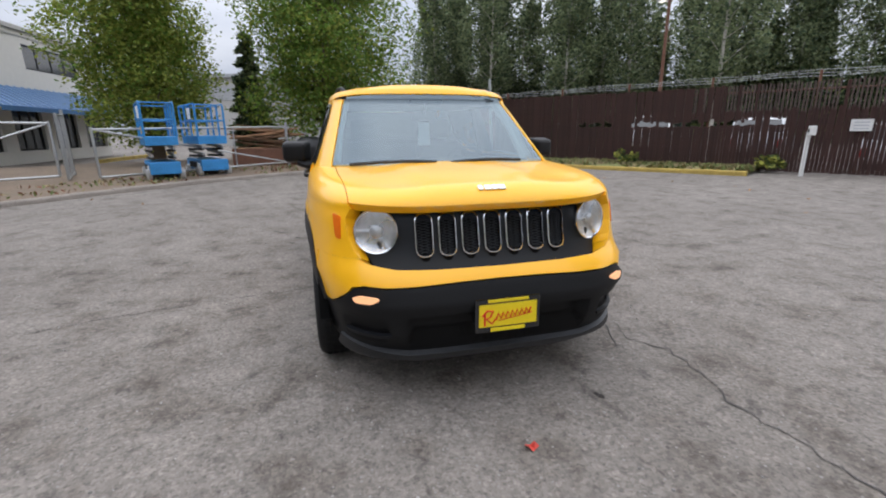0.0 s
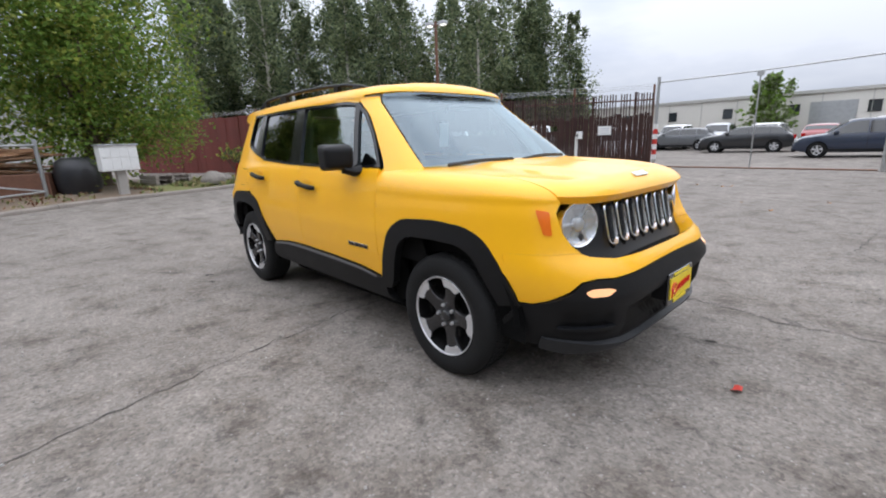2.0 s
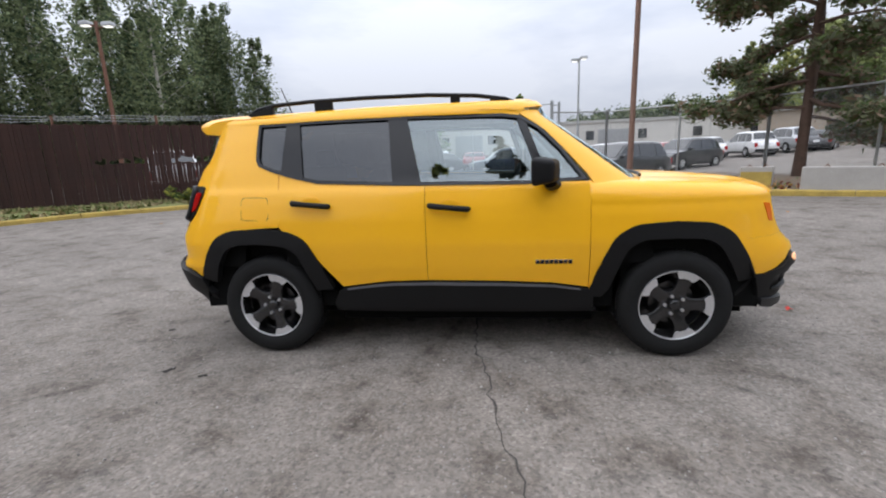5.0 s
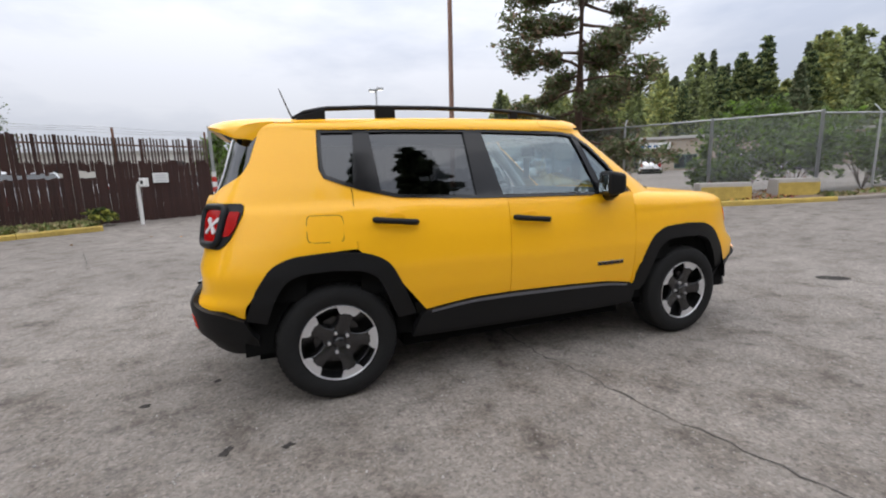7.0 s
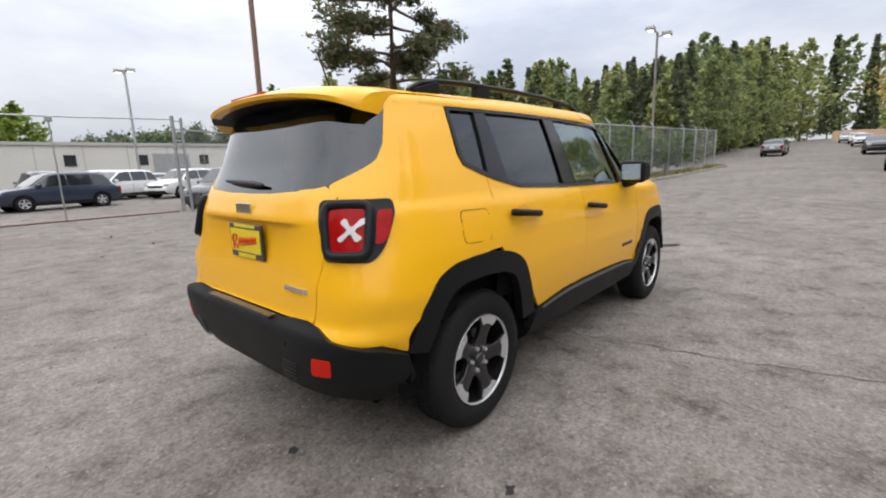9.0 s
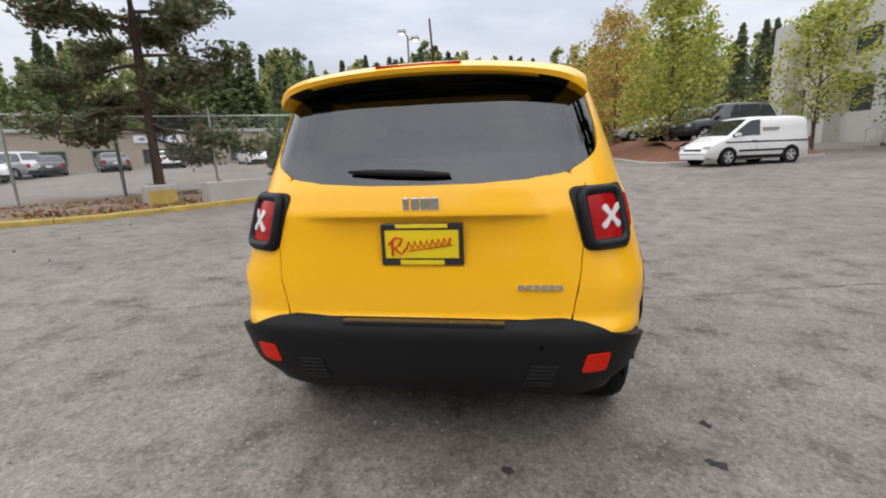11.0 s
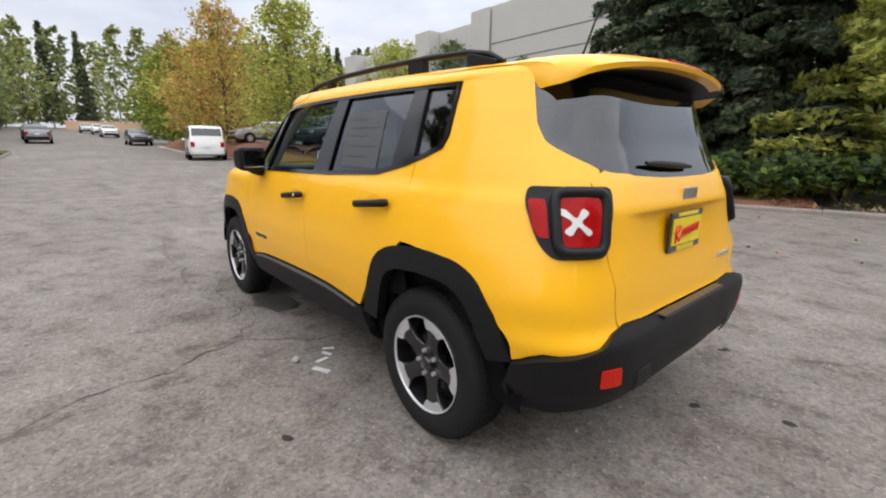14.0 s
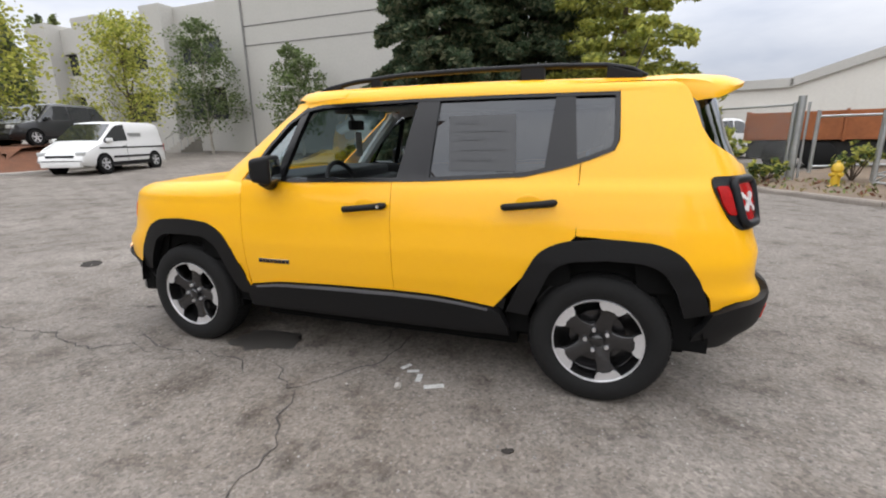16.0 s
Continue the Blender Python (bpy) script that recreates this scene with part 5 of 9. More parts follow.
    for ang in (50, 130):
        c, s = math.cos(radians(ang)), math.sin(radians(ang))
        ends = []
        for t, w in ((-0.052, 0.007), (-0.044, 0.0115), (-0.018, 0.0075), (0, 0.012), (0.018, 0.0075), (0.044, 0.0115), (0.052, 0.007)):
            ends.append((0.690 + c * t * 0.92 - s * w * 0.85, 1.018 + s * t * 0.95 + c * w))
        for t, w in ((0.052, -0.007), (0.044, -0.0115), (0.018, -0.0075), (0, -0.012), (-0.018, -0.0075), (-0.044, -0.0115), (-0.052, -0.007)):
            ends.append((0.690 + c * t * 0.92 - s * w * 0.85, 1.018 + s * t * 0.95 + c * w))
        cross.append(([(q_y(y, z, False), z) for y, z in ends], rear_q(side), 0.020, (0.02, 0.02)))
    skin_mesh("cross", cross, mat("cross_lens", (0.66, 0.63, 0.62), 0.2, vary=0.1, coat=0.5), tail, 0.008, label="pale cross-shaped reversing lens")
    # rear reflector and vent in the bumper
    o = rounded([(q_y(y, 0.5, False), z, 0.012) for y, z in ((0.587, 0.545), (0.592, 0.470), (0.672, 0.476), (0.667, 0.549))])
    skin_mesh("reflector", [(o, rear_q(side), 0.034, (0.03, 0.03))], mat("red_reflector", (0.62, 0.020, 0.008), 0.25, vary=0.2, grain=80, spec=0.15), car, 0.01, label="red bumper reflector")
    for k in range(6):
        o = [(q_y(y, 0.47, False), 0.415 + 0.015 * k + dz) for y, dz in ((0.40, 0), (0.40, 0.007), (0.495, 0.007), (0.495, 0))]
        skin_mesh("vent_rib", [(o, rear_q(side), 0.034, (0.05, 0.02))], mat("vent_grey", (0.014, 0.014, 0.015), 0.4), car, 0.006)
    # headlamp
    p = low_front(side * 0.556, 0.853)
    m = Matrix.Translation(p + Vector((-0.082, 0, 0))) @ Matrix.Rotation(side * radians(19), 4, "Z") @ Matrix.Rotation(radians(-4), 4, "Y")
    bm = bmesh.new()
    lathe(bm, [(0.103, -0.05), (0.106, 0.008), (0.107, 0.016), (0.104, 0.021), (0.098, 0.018), (0.094, -0.005)], "x", 40, m)
    bmesh.ops.recalc_face_normals(bm, faces=bm.faces)
    head = part("headlamp", bm, M_CHROME, car, smooth=True)
    bm = bmesh.new()
    lathe(bm, [(0.099, 0.018), (0.085, 0.008), (0.055, 0.002), (0.0, 0.0)], "x", 40, m)
    part("bowl", bm, M_REFLECT, head, smooth=True)
    bm = bmesh.new()
    lathe(bm, [(0.0, 0.020), (0.026, 0.019), (0.032, 0.012), (0.032, -0.02)], "x", 24, m)
    part("bulb_shield", bm, mat("shield_grey", (0.55, 0.56, 0.57), 0.3, 0.5), head, smooth=True)
    for ang in (90, 210, 330):
        bm = bmesh.new()
        slab(bm, 0.004, -0.008, 0.030, 0.016, 0.008, 0.095, 0.003, m @ Matrix.Rotation(radians(ang), 4, "X"))
        part("rib", bm, M_REFLECT, head)
    bm = bmesh.new()
    lathe(bm, [(0.097, 0.016), (0.08, 0.020), (0.05, 0.024), (0.0, 0.026)], "x", 40, m)
    part("cover", bm, M_LENS, head, smooth=True).visible_shadow = False
    # turn lamp below
    o = rounded([(q_y(0.565, 0.57), 0.585), (q_y(0.585, 0.57), 0.594), (q_y(0.650, 0.57), 0.597), (q_y(0.678, 0.57), 0.584), (q_y(0.668, 0.57), 0.565), (q_y(0.605, 0.57), 0.564)], 0.014)
    skin_mesh("turn_lamp", [(o, low_q(side), 0.022, (0.02, 0.02))], M_LIT, car, 0.015, label="lit pale orange turn lamp")
    # fog pocket blades
    o = [(q_y(y, 0.42), z) for y, z in ((0.53, 0.405), (0.54, 0.385), (0.72, 0.385), (0.73, 0.40))]
    skin_mesh("pocket_blade", [(o, low_q(side), 0.0, (0.04, 0.02))], M_SATIN, car, 0.02)

# fuel flap on one side
o = rounded([(-1.225, 1.052), (-1.41, 1.056), (-1.415, 0.918), (-1.228, 0.912)], 0.03)
skin_mesh("fuel_flap", [([(q_x(x, z), z) for x, z in o], rear_q(-1), 0.0022, (0.05, 0.05))], M_YELLOW, car, 0.002)
ring = []
for i in range(len(o)):
    j = (i + 1) % len(o)
    grow = lambda p: ((p[0] + 1.32) * 1.035 - 1.32, (p[1] - 0.984) * 1.045 + 0.984)
    ring.append(([(q_x(*p), p[1]) for p in (o[i], o[j], grow(o[j]), grow(o[i]))], rear_q(-1), 0.0006, (0.1, 0.1)))
skin_mesh("flap_gap", ring, M_DARK, car, 0.0)

# windscreen with its black border, wipers
def ws_half(inset, lo, hi):
    return [(0.0, lo + inset)] + [(np.interp(v, [1.08, 1.15, 1.515, 1.60], [0.742, 0.722, 0.612, 0.585]) - inset, v) for v in np.linspace(lo + inset + 0.01, hi - inset, 14)] + [(0.0, hi + 0.012 - inset)]


skin_mesh("windscreen", [(both(ws_half(0.012, 1.085, 1.590)), high_front, -0.004, (0.04, 0.03))], M_SCREEN, car, 0.0, label="windscreen reflecting the sky").visible_shadow = False
for side in (-1, 1):
    q0, q1 = q_th(HIGH.by_x(1.515, 0.12)), q_th(HIGH.by_y(1.515, 0.50))
    qe = q_th(HIGH.by_y(1.515, 0.665))
    o = [(q0, 1.552), (q_th(HIGH.by_x(1.515, 0.40)), 1.528), (qe, 1.550), (q1, 1.572), (q1, 1.625), (q0, 1.60)]
    skin_mesh("roof_corner", [(o, high_q(side), 0.0028, (0.02, 0.008))], M_YELLOW, car, 0.006)
skin_mesh("roof_lip", [([(-0.600, 1.572), (-0.3, 1.578), (0.3, 1.578), (0.600, 1.572), (0.590, 1.616), (0.0, 1.622), (-0.590, 1.616)], high_front, 0.0015, (0.03, 0.01))], M_YELLOW, car, 0.02)
bm = bmesh.new()
slab(bm, 0.40, -0.12, 1.50, 0.55, 0.12, 1.53, 0.01)
part("sensor_cover", bm, M_CABIN, car)
for y0, y1 in ((-0.62, -0.08), (0.02, 0.50)):
    bm = bmesh.new()
    pts = []
    for t in np.linspace(0, 1, 8):
        y = y0 + (y1 - y0) * t
        p = high_front(y, 1.100 + 0.010 * math.sin(t * math.pi) + 0.006 * t)
        pts.append(p + Vector((0.018, 0, 0.010)))
    tube(bm, pts, 0.011, 6)
    part("wiper", bm, M_CABIN, car)
bm = bmesh.new()
pts = [high_rear(y, 1.19 + 0.02 * t) + Vector((-0.017, 0, 0)) for t, y in ((0, -0.11), (0.3, 0.0), (0.7, 0.17), (1, 0.29))]
tube(bm, pts, [0.007, 0.014, 0.013, 0.006], 10)
part("rear_wiper", bm, M_SATIN, car, smooth=True)

# spoiler over the rear window
bm = bmesh.new()
rings = []
for k in range(33):
    s = -1 + 2 * k / 32
    y = 0.622 * math.copysign(abs(s) ** 0.95, s)
    e = abs(s) ** 5
    tip = -1.905 + 0.075 * abs(s) ** 2.5 + 0.09 * abs(s) ** 8
    zt = HIGH.cap(-1.50, y) + 0.004
    run = tip + 0.03 + 1.54
    low = 0.022 * e
    prof = [(-1.46, zt - 0.020), (-1.54, zt - 0.002), (-1.54 + run * 0.45, zt - 0.008), (-1.54 + run * 0.80, zt - 0.020), (tip + 0.03, zt - 0.038), (tip, zt - 0.054 - low * 0.5), (tip + 0.006, zt - 0.070 - low), (tip + 0.05, zt - 0.074 - low), (max(-1.74, tip + 0.07), zt - 0.076 - low), (max(-1.70, tip + 0.09), zt - 0.08 - low), (-1.55, zt - 0.08 - low)]
    rings.append([bm.verts.new((x, y, z)) for x, z in prof])
for A, B in zip(rings, rings[1:]):
    for i in range(len(A)):
        bm.faces.new((A[i], A[(i + 1) % len(A)], B[(i + 1) % len(A)], B[i]))
bm.faces.new(rings[0])
bm.faces.new(rings[-1][::-1])
bmesh.ops.recalc_face_normals(bm, faces=bm.faces)
# inner underside coloured black for the shade there and the window's dark top band
for f in bm.faces:
    c = f.calc_center_median()
    f.material_index = 1 if f.normal.z < -0.55 and c.x > -1.84 and abs(c.y) < 0.54 else 0
spoiler = part("spoiler", bm, [M_YELLOW, M_BLACKPL], car, smooth=True)
bm = bmesh.new()
slab(bm, -1.885, -0.16, 1.567, -1.865, 0.16, 1.592, 0.005, None)
part("brake_light", bm, M_REDLENS, spoiler, "red high brake light")
bm = bmesh.new()
rod(bm, (-1.40, 0.02, 1.63), (-1.40, 0.02, 1.658), 0.02, 0.012, 10)
tube(bm, [(-1.40, 0.02, 1.65), (-1.435, 0.02, 1.74), (-1.475, 0.02, 1.85)], [0.006, 0.005, 0.004], 6)
part("aerial", bm, M_CABIN, car)

# grille slots
for k in range(7):
    y = (k - 3) * 0.1135
    def slot(w, h, n=9, y=y):
        return rounded([(y - w, 0.832 - h, w * 0.95), (y + w, 0.832 - h, w * 0.95), (y + w, 0.832 + h, w * 0.95), (y - w, 0.832 + h, w * 0.95)], 0, n)
    # a bevelled ring: its face falls inwards
    out_o, mid_o, in_o = slot(0.0440, 0.1000), slot(0.0385, 0.0940), slot(0.0350, 0.0880)
    bm = bmesh.new()
    loops = []
    for line, dx in ((out_o, -0.080), (out_o, -0.066), (mid_o, -0.062), (in_o, -0.082)):
        loops.append([bm.verts.new(low_front(u, v) + Vector((dx, 0, 0))) for u, v in line])
    for A, B in zip(loops, loops[1:]):
        for i in range(len(A)):
            bm.faces.new((A[i], A[(i + 1) % len(A)], B[(i + 1) % len(A)], B[i]))
    bmesh.ops.recalc_face_normals(bm, faces=bm.faces)
    ring_ob = part("grille_ring", bm, M_CHROME, car, "chrome-edged upright grille slot", True)
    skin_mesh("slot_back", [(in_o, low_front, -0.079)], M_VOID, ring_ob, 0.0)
    bm = bmesh.new()
    for i in range(13):
        for e in (-1, 1):
            p = low_front(y, 0.753 + 0.0132 * i)
            rod(bm, p + Vector((-0.076, -0.031, -0.008 * e)), p + Vector((-0.076, 0.031, 0.008 * e)), 0.0022, sides=4)
    part("mesh", bm, M_SATIN, ring_ob)

# number plates: dealer plates with a red scrawl
def plate(x, z, face):
    m = pose(x, 0.0, z, 0, 0, 0) @ (Matrix.Identity(4) if face > 0 else Matrix.Rotation(math.pi, 4, "Z"))
    bm = bmesh.new()
    slab(bm, -0.012, -0.160, -0.082, 0.0, 0.160, 0.082, 0.006, m)
    pl = part("number_plate", bm, M_GLOSSBLACK, car, "yellow dealer plate with red script in a black frame")
    bm = bmesh.new()
    slab(bm, 0.0, -0.142, -0.052, 0.003, 0.142, 0.056, 0.004, m)
    part("plate_face", bm, M_PLATEY, pl)
    for z0, z1, w in ((0.064, 0.078, 0.10), (-0.078, -0.060, 0.085)):
        bm = bmesh.new()
        slab(bm, 0.0, -w, z0, 0.003, w, z1, 0.001, m)
        part("plate_strip", bm, M_PLATEY, pl)
    # unreadable script as one running stroke with a tall start, and an underline
    tilt = m @ pose(0, 0, 0, 5, 0, 0)
    stroke = [(-0.128, 0.012), (-0.100, 0.036), (-0.072, 0.030), (-0.086, 0.006), (-0.108, -0.002), (-0.082, -0.030), (-0.066, -0.012)]
    stroke += [(-0.060 + 0.0115 * k, 0.016 if k % 2 else -0.012) for k in range(16)]
    for line, rad in ((stroke, 0.0042), ([(-0.112, 0.030), (-0.118, -0.034)], 0.0046), ([(-0.05, -0.020), (0.03, -0.017), (0.118, -0.010)], 0.0020)):
        bm = bmesh.new()
        tube(bm, [tilt @ Vector((0.0045, u, w)) for u, w in line], rad, 6, up=(1, 0, 0.01))
        part("script_stroke", bm, M_PLATERED, pl)
    return pl


plate(2.155, 0.487, 1)
plate(-1.962, 0.934, -1)
bm = bmesh.new()
slab(bm, 2.07, -0.15, 0.43, 2.148, 0.15, 0.56, 0.01)
part("plate_holder", bm, M_BLACKPL, car)
# maker's badges as plain metal shapes
for k, w in enumerate((0.012, 0.016, 0.016, 0.018)):
    y = -0.055 + 0.036 * k
    bm = bmesh.new()
    p = Vector((1.905, y, LOW.cap(1.905, y)))
    slab(bm, -0.018, -w, 0.0, 0.018, w, 0.008, 0.004, Matrix.Translation(p) @ Matrix.Rotation(radians(28), 4, "Y"))
    part("hood_badge", bm, M_REFLECT, car, "pale metal badge")
    bm = bmesh.new()
    slab(bm, -0.010, -w, -0.024, 0.0, w, 0.024, 0.004, Matrix.Translation(Vector((-1.950, -y, 1.088))))
    part("tail_badge", bm, M_CHROME, car, "chrome badge")
for k in range(6):
    p = low_rear(-0.37 - 0.028 * k, 0.775)
    bm = bmesh.new()
    slab(bm, p.x - 0.016, p.y - 0.011, p.z - 0.010, p.x + 0.0, p.y + 0.011, p.z + 0.010, 0.002)
    part("trim_badge", bm, M_CHROME, car)
bm = bmesh.new()
slab(bm, -2.044, -0.31, 0.638, -2.004, 0.31, 0.652, 0.004)
part("step_pad", bm, mat("scuffed_step", (0.013, 0.013, 0.014), 0.22, vary=0.5, grain=25, bump=0.3), car, "wet black step pad on the bumper")

# wheels
def wheel(name, x, side):
    hub = new(name)
    hub.parent = car
    m = Matrix.Translation((x, side * 0.765, 0.335))
    if side > 0:
        m = m @ Matrix.Rotation(math.pi, 4, "Z")
    # the wheel faces -y in its own axes
    bm = bmesh.new()
    prof = [(0.208, -0.085), (0.225, -0.100), (0.262, -0.110), (0.300, -0.106), (0.322, -0.094), (0.332, -0.075), (0.3355, -0.04), (0.336, 0.0), (0.3355, 0.04), (0.332, 0.075), (0.31, 0.10), (0.25, 0.108), (0.208, 0.09)]
    lathe(bm, prof, "y", 56, m)
    bmesh.ops.recalc_face_normals(bm, faces=bm.faces)
    part("tyre", bm, M_TYRE, hub, smooth=True)
    bm = bmesh.new()
    for off in (-0.05, -0.018, 0.018, 0.05):
        for k in range(52):
            a = k * math.tau / 64 + (0.05 if off in (-0.018, 0.05) else 0)
            slab(bm, -0.010, off - 0.012, 0.0, 0.010, off + 0.012, 0.007, 0, m @ Matrix.Rotation(a, 4, "Y") @ Matrix.Translation((0, 0, 0.332)))
    tagged(part("tread", bm, M_TYRE, hub), kind="stuff")
    bm = bmesh.new()
    lathe(bm, [(0.212, -0.088), (0.222, -0.098), (0.217, -0.102), (0.213, -0.096), (0.210, -0.070), (0.208, 0.05), (0.0, 0.055)], "y", 56, m)
    bmesh.ops.recalc_face_normals(bm, faces=bm.faces)
    part("rim", bm, M_RIMDARK, hub, smooth=True)
    # five broad spokes, machined outside, dark in the middle
    for k in range(5):
        a = k * math.tau / 5 + math.pi / 2
        t = m @ Matrix.Rotation(a, 4, "Y")
        bm = bmesh.new()
        half = [(-0.018, 0.03), (-0.046, 0.070), (-0.039, 0.088, 0.012), (-0.034, 0.118, 0.02), (-0.039, 0.150, 0.02), (-0.057, 0.182, 0.01), (-0.069, 0.199), (-0.034, 0.206)]
        outl = rounded(half + [(-p[0], *p[1:]) for p in half[::-1]])
        vs = prism(bm, outl, (0.0, 0.03))
        for v in vs:
            u, w, h = v.co
            depth = 0.072 + 0.020 * ease(0.02, 0.20, w)
            v.co = Vector((u, -depth + (0.03 - h), w))
        bmesh.ops.transform(bm, matrix=t, verts=vs)
        bmesh.ops.recalc_face_normals(bm, faces=bm.faces)
        bmesh.ops.bevel(bm, geom=[e for e in bm.edges if e.calc_face_angle(0) > 1.0], offset=0.005, segments=2, affect="EDGES", profile=0.5)
        spoke = part("spoke", bm, M_RIMDARK, hub, smooth=True)
        bm = bmesh.new()
        half = [(-0.066, 0.201), (-0.060, 0.186, 0.004), (-0.043, 0.166, 0.006), (-0.032, 0.163, 0.006), (-0.020, 0.172, 0.01)]
        outl = rounded(half + [(-p[0], *p[1:]) for p in half[::-1]] + [(0.034, 0.2085), (0.0, 0.2115), (-0.034, 0.2085)])
        vs = prism(bm, outl, (0.0, 0.004))
        for v in vs:
            u, w, h = v.co
            v.co = Vector((u, -(0.0735 + 0.020 * ease(0.02, 0.20, w)) - h, w))
        bmesh.ops.transform(bm, matrix=t, verts=vs)
        bmesh.ops.recalc_face_normals(bm, faces=bm.faces)
        part("spoke_face", bm, M_SILVER, spoke, "machined bright face")
        bm = bmesh.new()
        lathe(bm, [(0.0, -0.088), (0.009, -0.088), (0.010, -0.070)], "y", 8, t @ Matrix.Rotation(radians(36), 4, "Y") @ Matrix.Translation((0, 0, 0.057)))
        part("wheel_nut", bm, M_SILVER, hub)
    for nm, prof, mt in (("hub_plate", [(0.0, -0.070), (0.05, -0.0725), (0.078, -0.0765), (0.086, -0.072), (0.089, -0.04)], M_RIMDARK), ("barrel", [(0.2095, -0.094), (0.206, -0.092), (0.2045, -0.060), (0.199, -0.012), (0.195, -0.010)], M_RIMDARK), ("rim_lip", [(0.2185, -0.099), (0.2165, -0.1035), (0.2125, -0.1025), (0.2095, -0.094)], M_SILVER)):
        bm = bmesh.new()
        lathe(bm, prof, "y", 48, m)
        bmesh.ops.recalc_face_normals(bm, faces=bm.faces)
        part(nm, bm, mt, hub, smooth=True)
    bm = bmesh.new()
    lathe(bm, [(0.0, -0.094), (0.026, -0.094), (0.032, -0.088), (0.034, -0.06)], "y", 24, m)
    part("centre_cap", bm, M_GLOSSBLACK, hub, smooth=True)
    bm = bmesh.new()
    lathe(bm, [(0.0, -0.02), (0.135, -0.02), (0.135, 0.0), (0.0, 0.0)], "y", 32, m)
    part("brake_disc", bm, M_RIMDARK, hub, smooth=True)


for x, s in ((1.285, -1), (-1.285, -1), (1.285, 1), (-1.285, 1)):
    wheel("wheel", x, s)

# cabin
bm = bmesh.new()
slab(bm, 0.42, -0.75, 0.72, 1.00, 0.75, 1.03, 0.06)
slab(bm, 0.50, -0.64, 0.98, 0.98, 0.64, 1.112, 0.03)
part("dashboard", bm, M_CABIN, car)
bm = bmesh.new()
ring = [(0.36 + 0.06 * math.sin(a) * 1.0, 0.36 + 0.185 * math.cos(a), 1.00 + 0.175 * math.sin(a)) for a in np.linspace(0, math.tau, 28, endpoint=False)]
tube(bm, ring, 0.016, 8, True, up=(1, 0, 0.3))
slab(bm, 0.35, 0.29, 0.95, 0.39, 0.43, 1.04, 0.015)
rod(bm, (0.37, 0.36, 1.0), (0.62, 0.36, 0.90), 0.03)
rod(bm, (0.365, 0.20, 1.0), (0.365, 0.52, 1.0), 0.014, sides=6)
part("steering_wheel", bm, M_CABIN, car, smooth=True)
for y in (-0.37, 0.37):
    bm = bmesh.new()
    slab(bm, -0.45, y - 0.25, 0.55, 0.12, y + 0.25, 0.72, 0.05)
    slab(bm, -0.52, y - 0.24, 0.62, -0.36, y + 0.24, 1.22, 0.06, Matrix.Translation((-0.45, 0, 0.65)) @ Matrix.Rotation(radians(-14), 4, "Y") @ Matrix.Translation((0.45, 0, -0.65)))
    seat = part("front_seat", bm, M_SEAT, car)
    bm = bmesh.new()
    slab(bm, -0.66, y - 0.13, 1.24, -0.56, y + 0.13, 1.42, 0.04)
    part("headrest", bm, M_SEAT, seat)
bm = bmesh.new()
slab(bm, -1.15, -0.66, 0.55, -0.72, 0.66, 0.74, 0.05)
slab(bm, -1.34, -0.66, 0.60, -1.18, 0.66, 1.22, 0.06)
part("rear_bench", bm, M_SEAT, car)
for y in (-0.42, 0.42):
    bm = bmesh.new()
    slab(bm, -1.36, y - 0.13, 1.22, -1.26, y + 0.13, 1.36, 0.04)
    part("headrest", bm, M_SEAT, car)
bm = bmesh.new()
slab(bm, 0.43, -0.10, 1.385, 0.46, 0.10, 1.455, 0.015)
rod(bm, (0.46, 0, 1.43), (0.50, 0, 1.52), 0.012)
part("inner_mirror", bm, M_CABIN, car)
bm = bmesh.new()
slab(bm, 0.432, -0.045, 1.20, 0.434, 0.045, 1.37)
part("hang_tag", bm, M_PAPER, car, "white paper tag hung from the mirror")
for s in (-1, 1):
    bm = bmesh.new()
    slab(bm, -1.10, s * 0.77, 0.40, 0.74, s * 0.80, 1.095, 0.02)
    slab(bm, 0.72, s * 0.755, 0.60, 1.06, s * 0.785, 1.05, 0.01)
    part("door_lining", bm, M_CABIN, car)
    bm = bmesh.new()
    tube(bm, [(-0.33, s * 0.745, 1.10), (-0.36, s * 0.70, 1.32), (-0.38, s * 0.655, 1.51)], [0.06, 0.055, 0.05], 8, flat=0.5)
    part("pillar_lining", bm, M_CABIN, car)
    bm = bmesh.new()
    tube(bm, [(0.80, s * 0.70, 1.10), (0.62, s * 0.665, 1.30), (0.40, s * 0.60, 1.51)], 0.042, 8)
    part("pillar_lining", bm, M_HEADLINER, car)
# sticker inside a rear window: drawn outside, with the tint's dimming in its colours
up = high_x(1)
sticker = skin_mesh("window_sticker", [([(-0.52, 1.16), (-0.50, 1.43), (-0.84, 1.43), (-0.86, 1.16)], up, -0.007)], mat("tint_dimmed_paper", (0.062, 0.064, 0.067), 0.6, vary=0.06), car, 0.001, label="pale paper sticker on the tinted window")
for z0, z1, x0, x1 in ((1.39, 1.405, -0.54, -0.66), (1.35, 1.358, -0.56, -0.80), (1.31, 1.325, -0.56, -0.70), (1.26, 1.268, -0.56, -0.80), (1.21, 1.222, -0.56, -0.74)):
    skin_mesh("print_bar", [([(x0, z0), (x0, z1), (x1, z1), (x1, z0)], up, -0.005)], mat("faded_dimmed_print", (0.055, 0.057, 0.06), 0.6), sticker, 0.001)

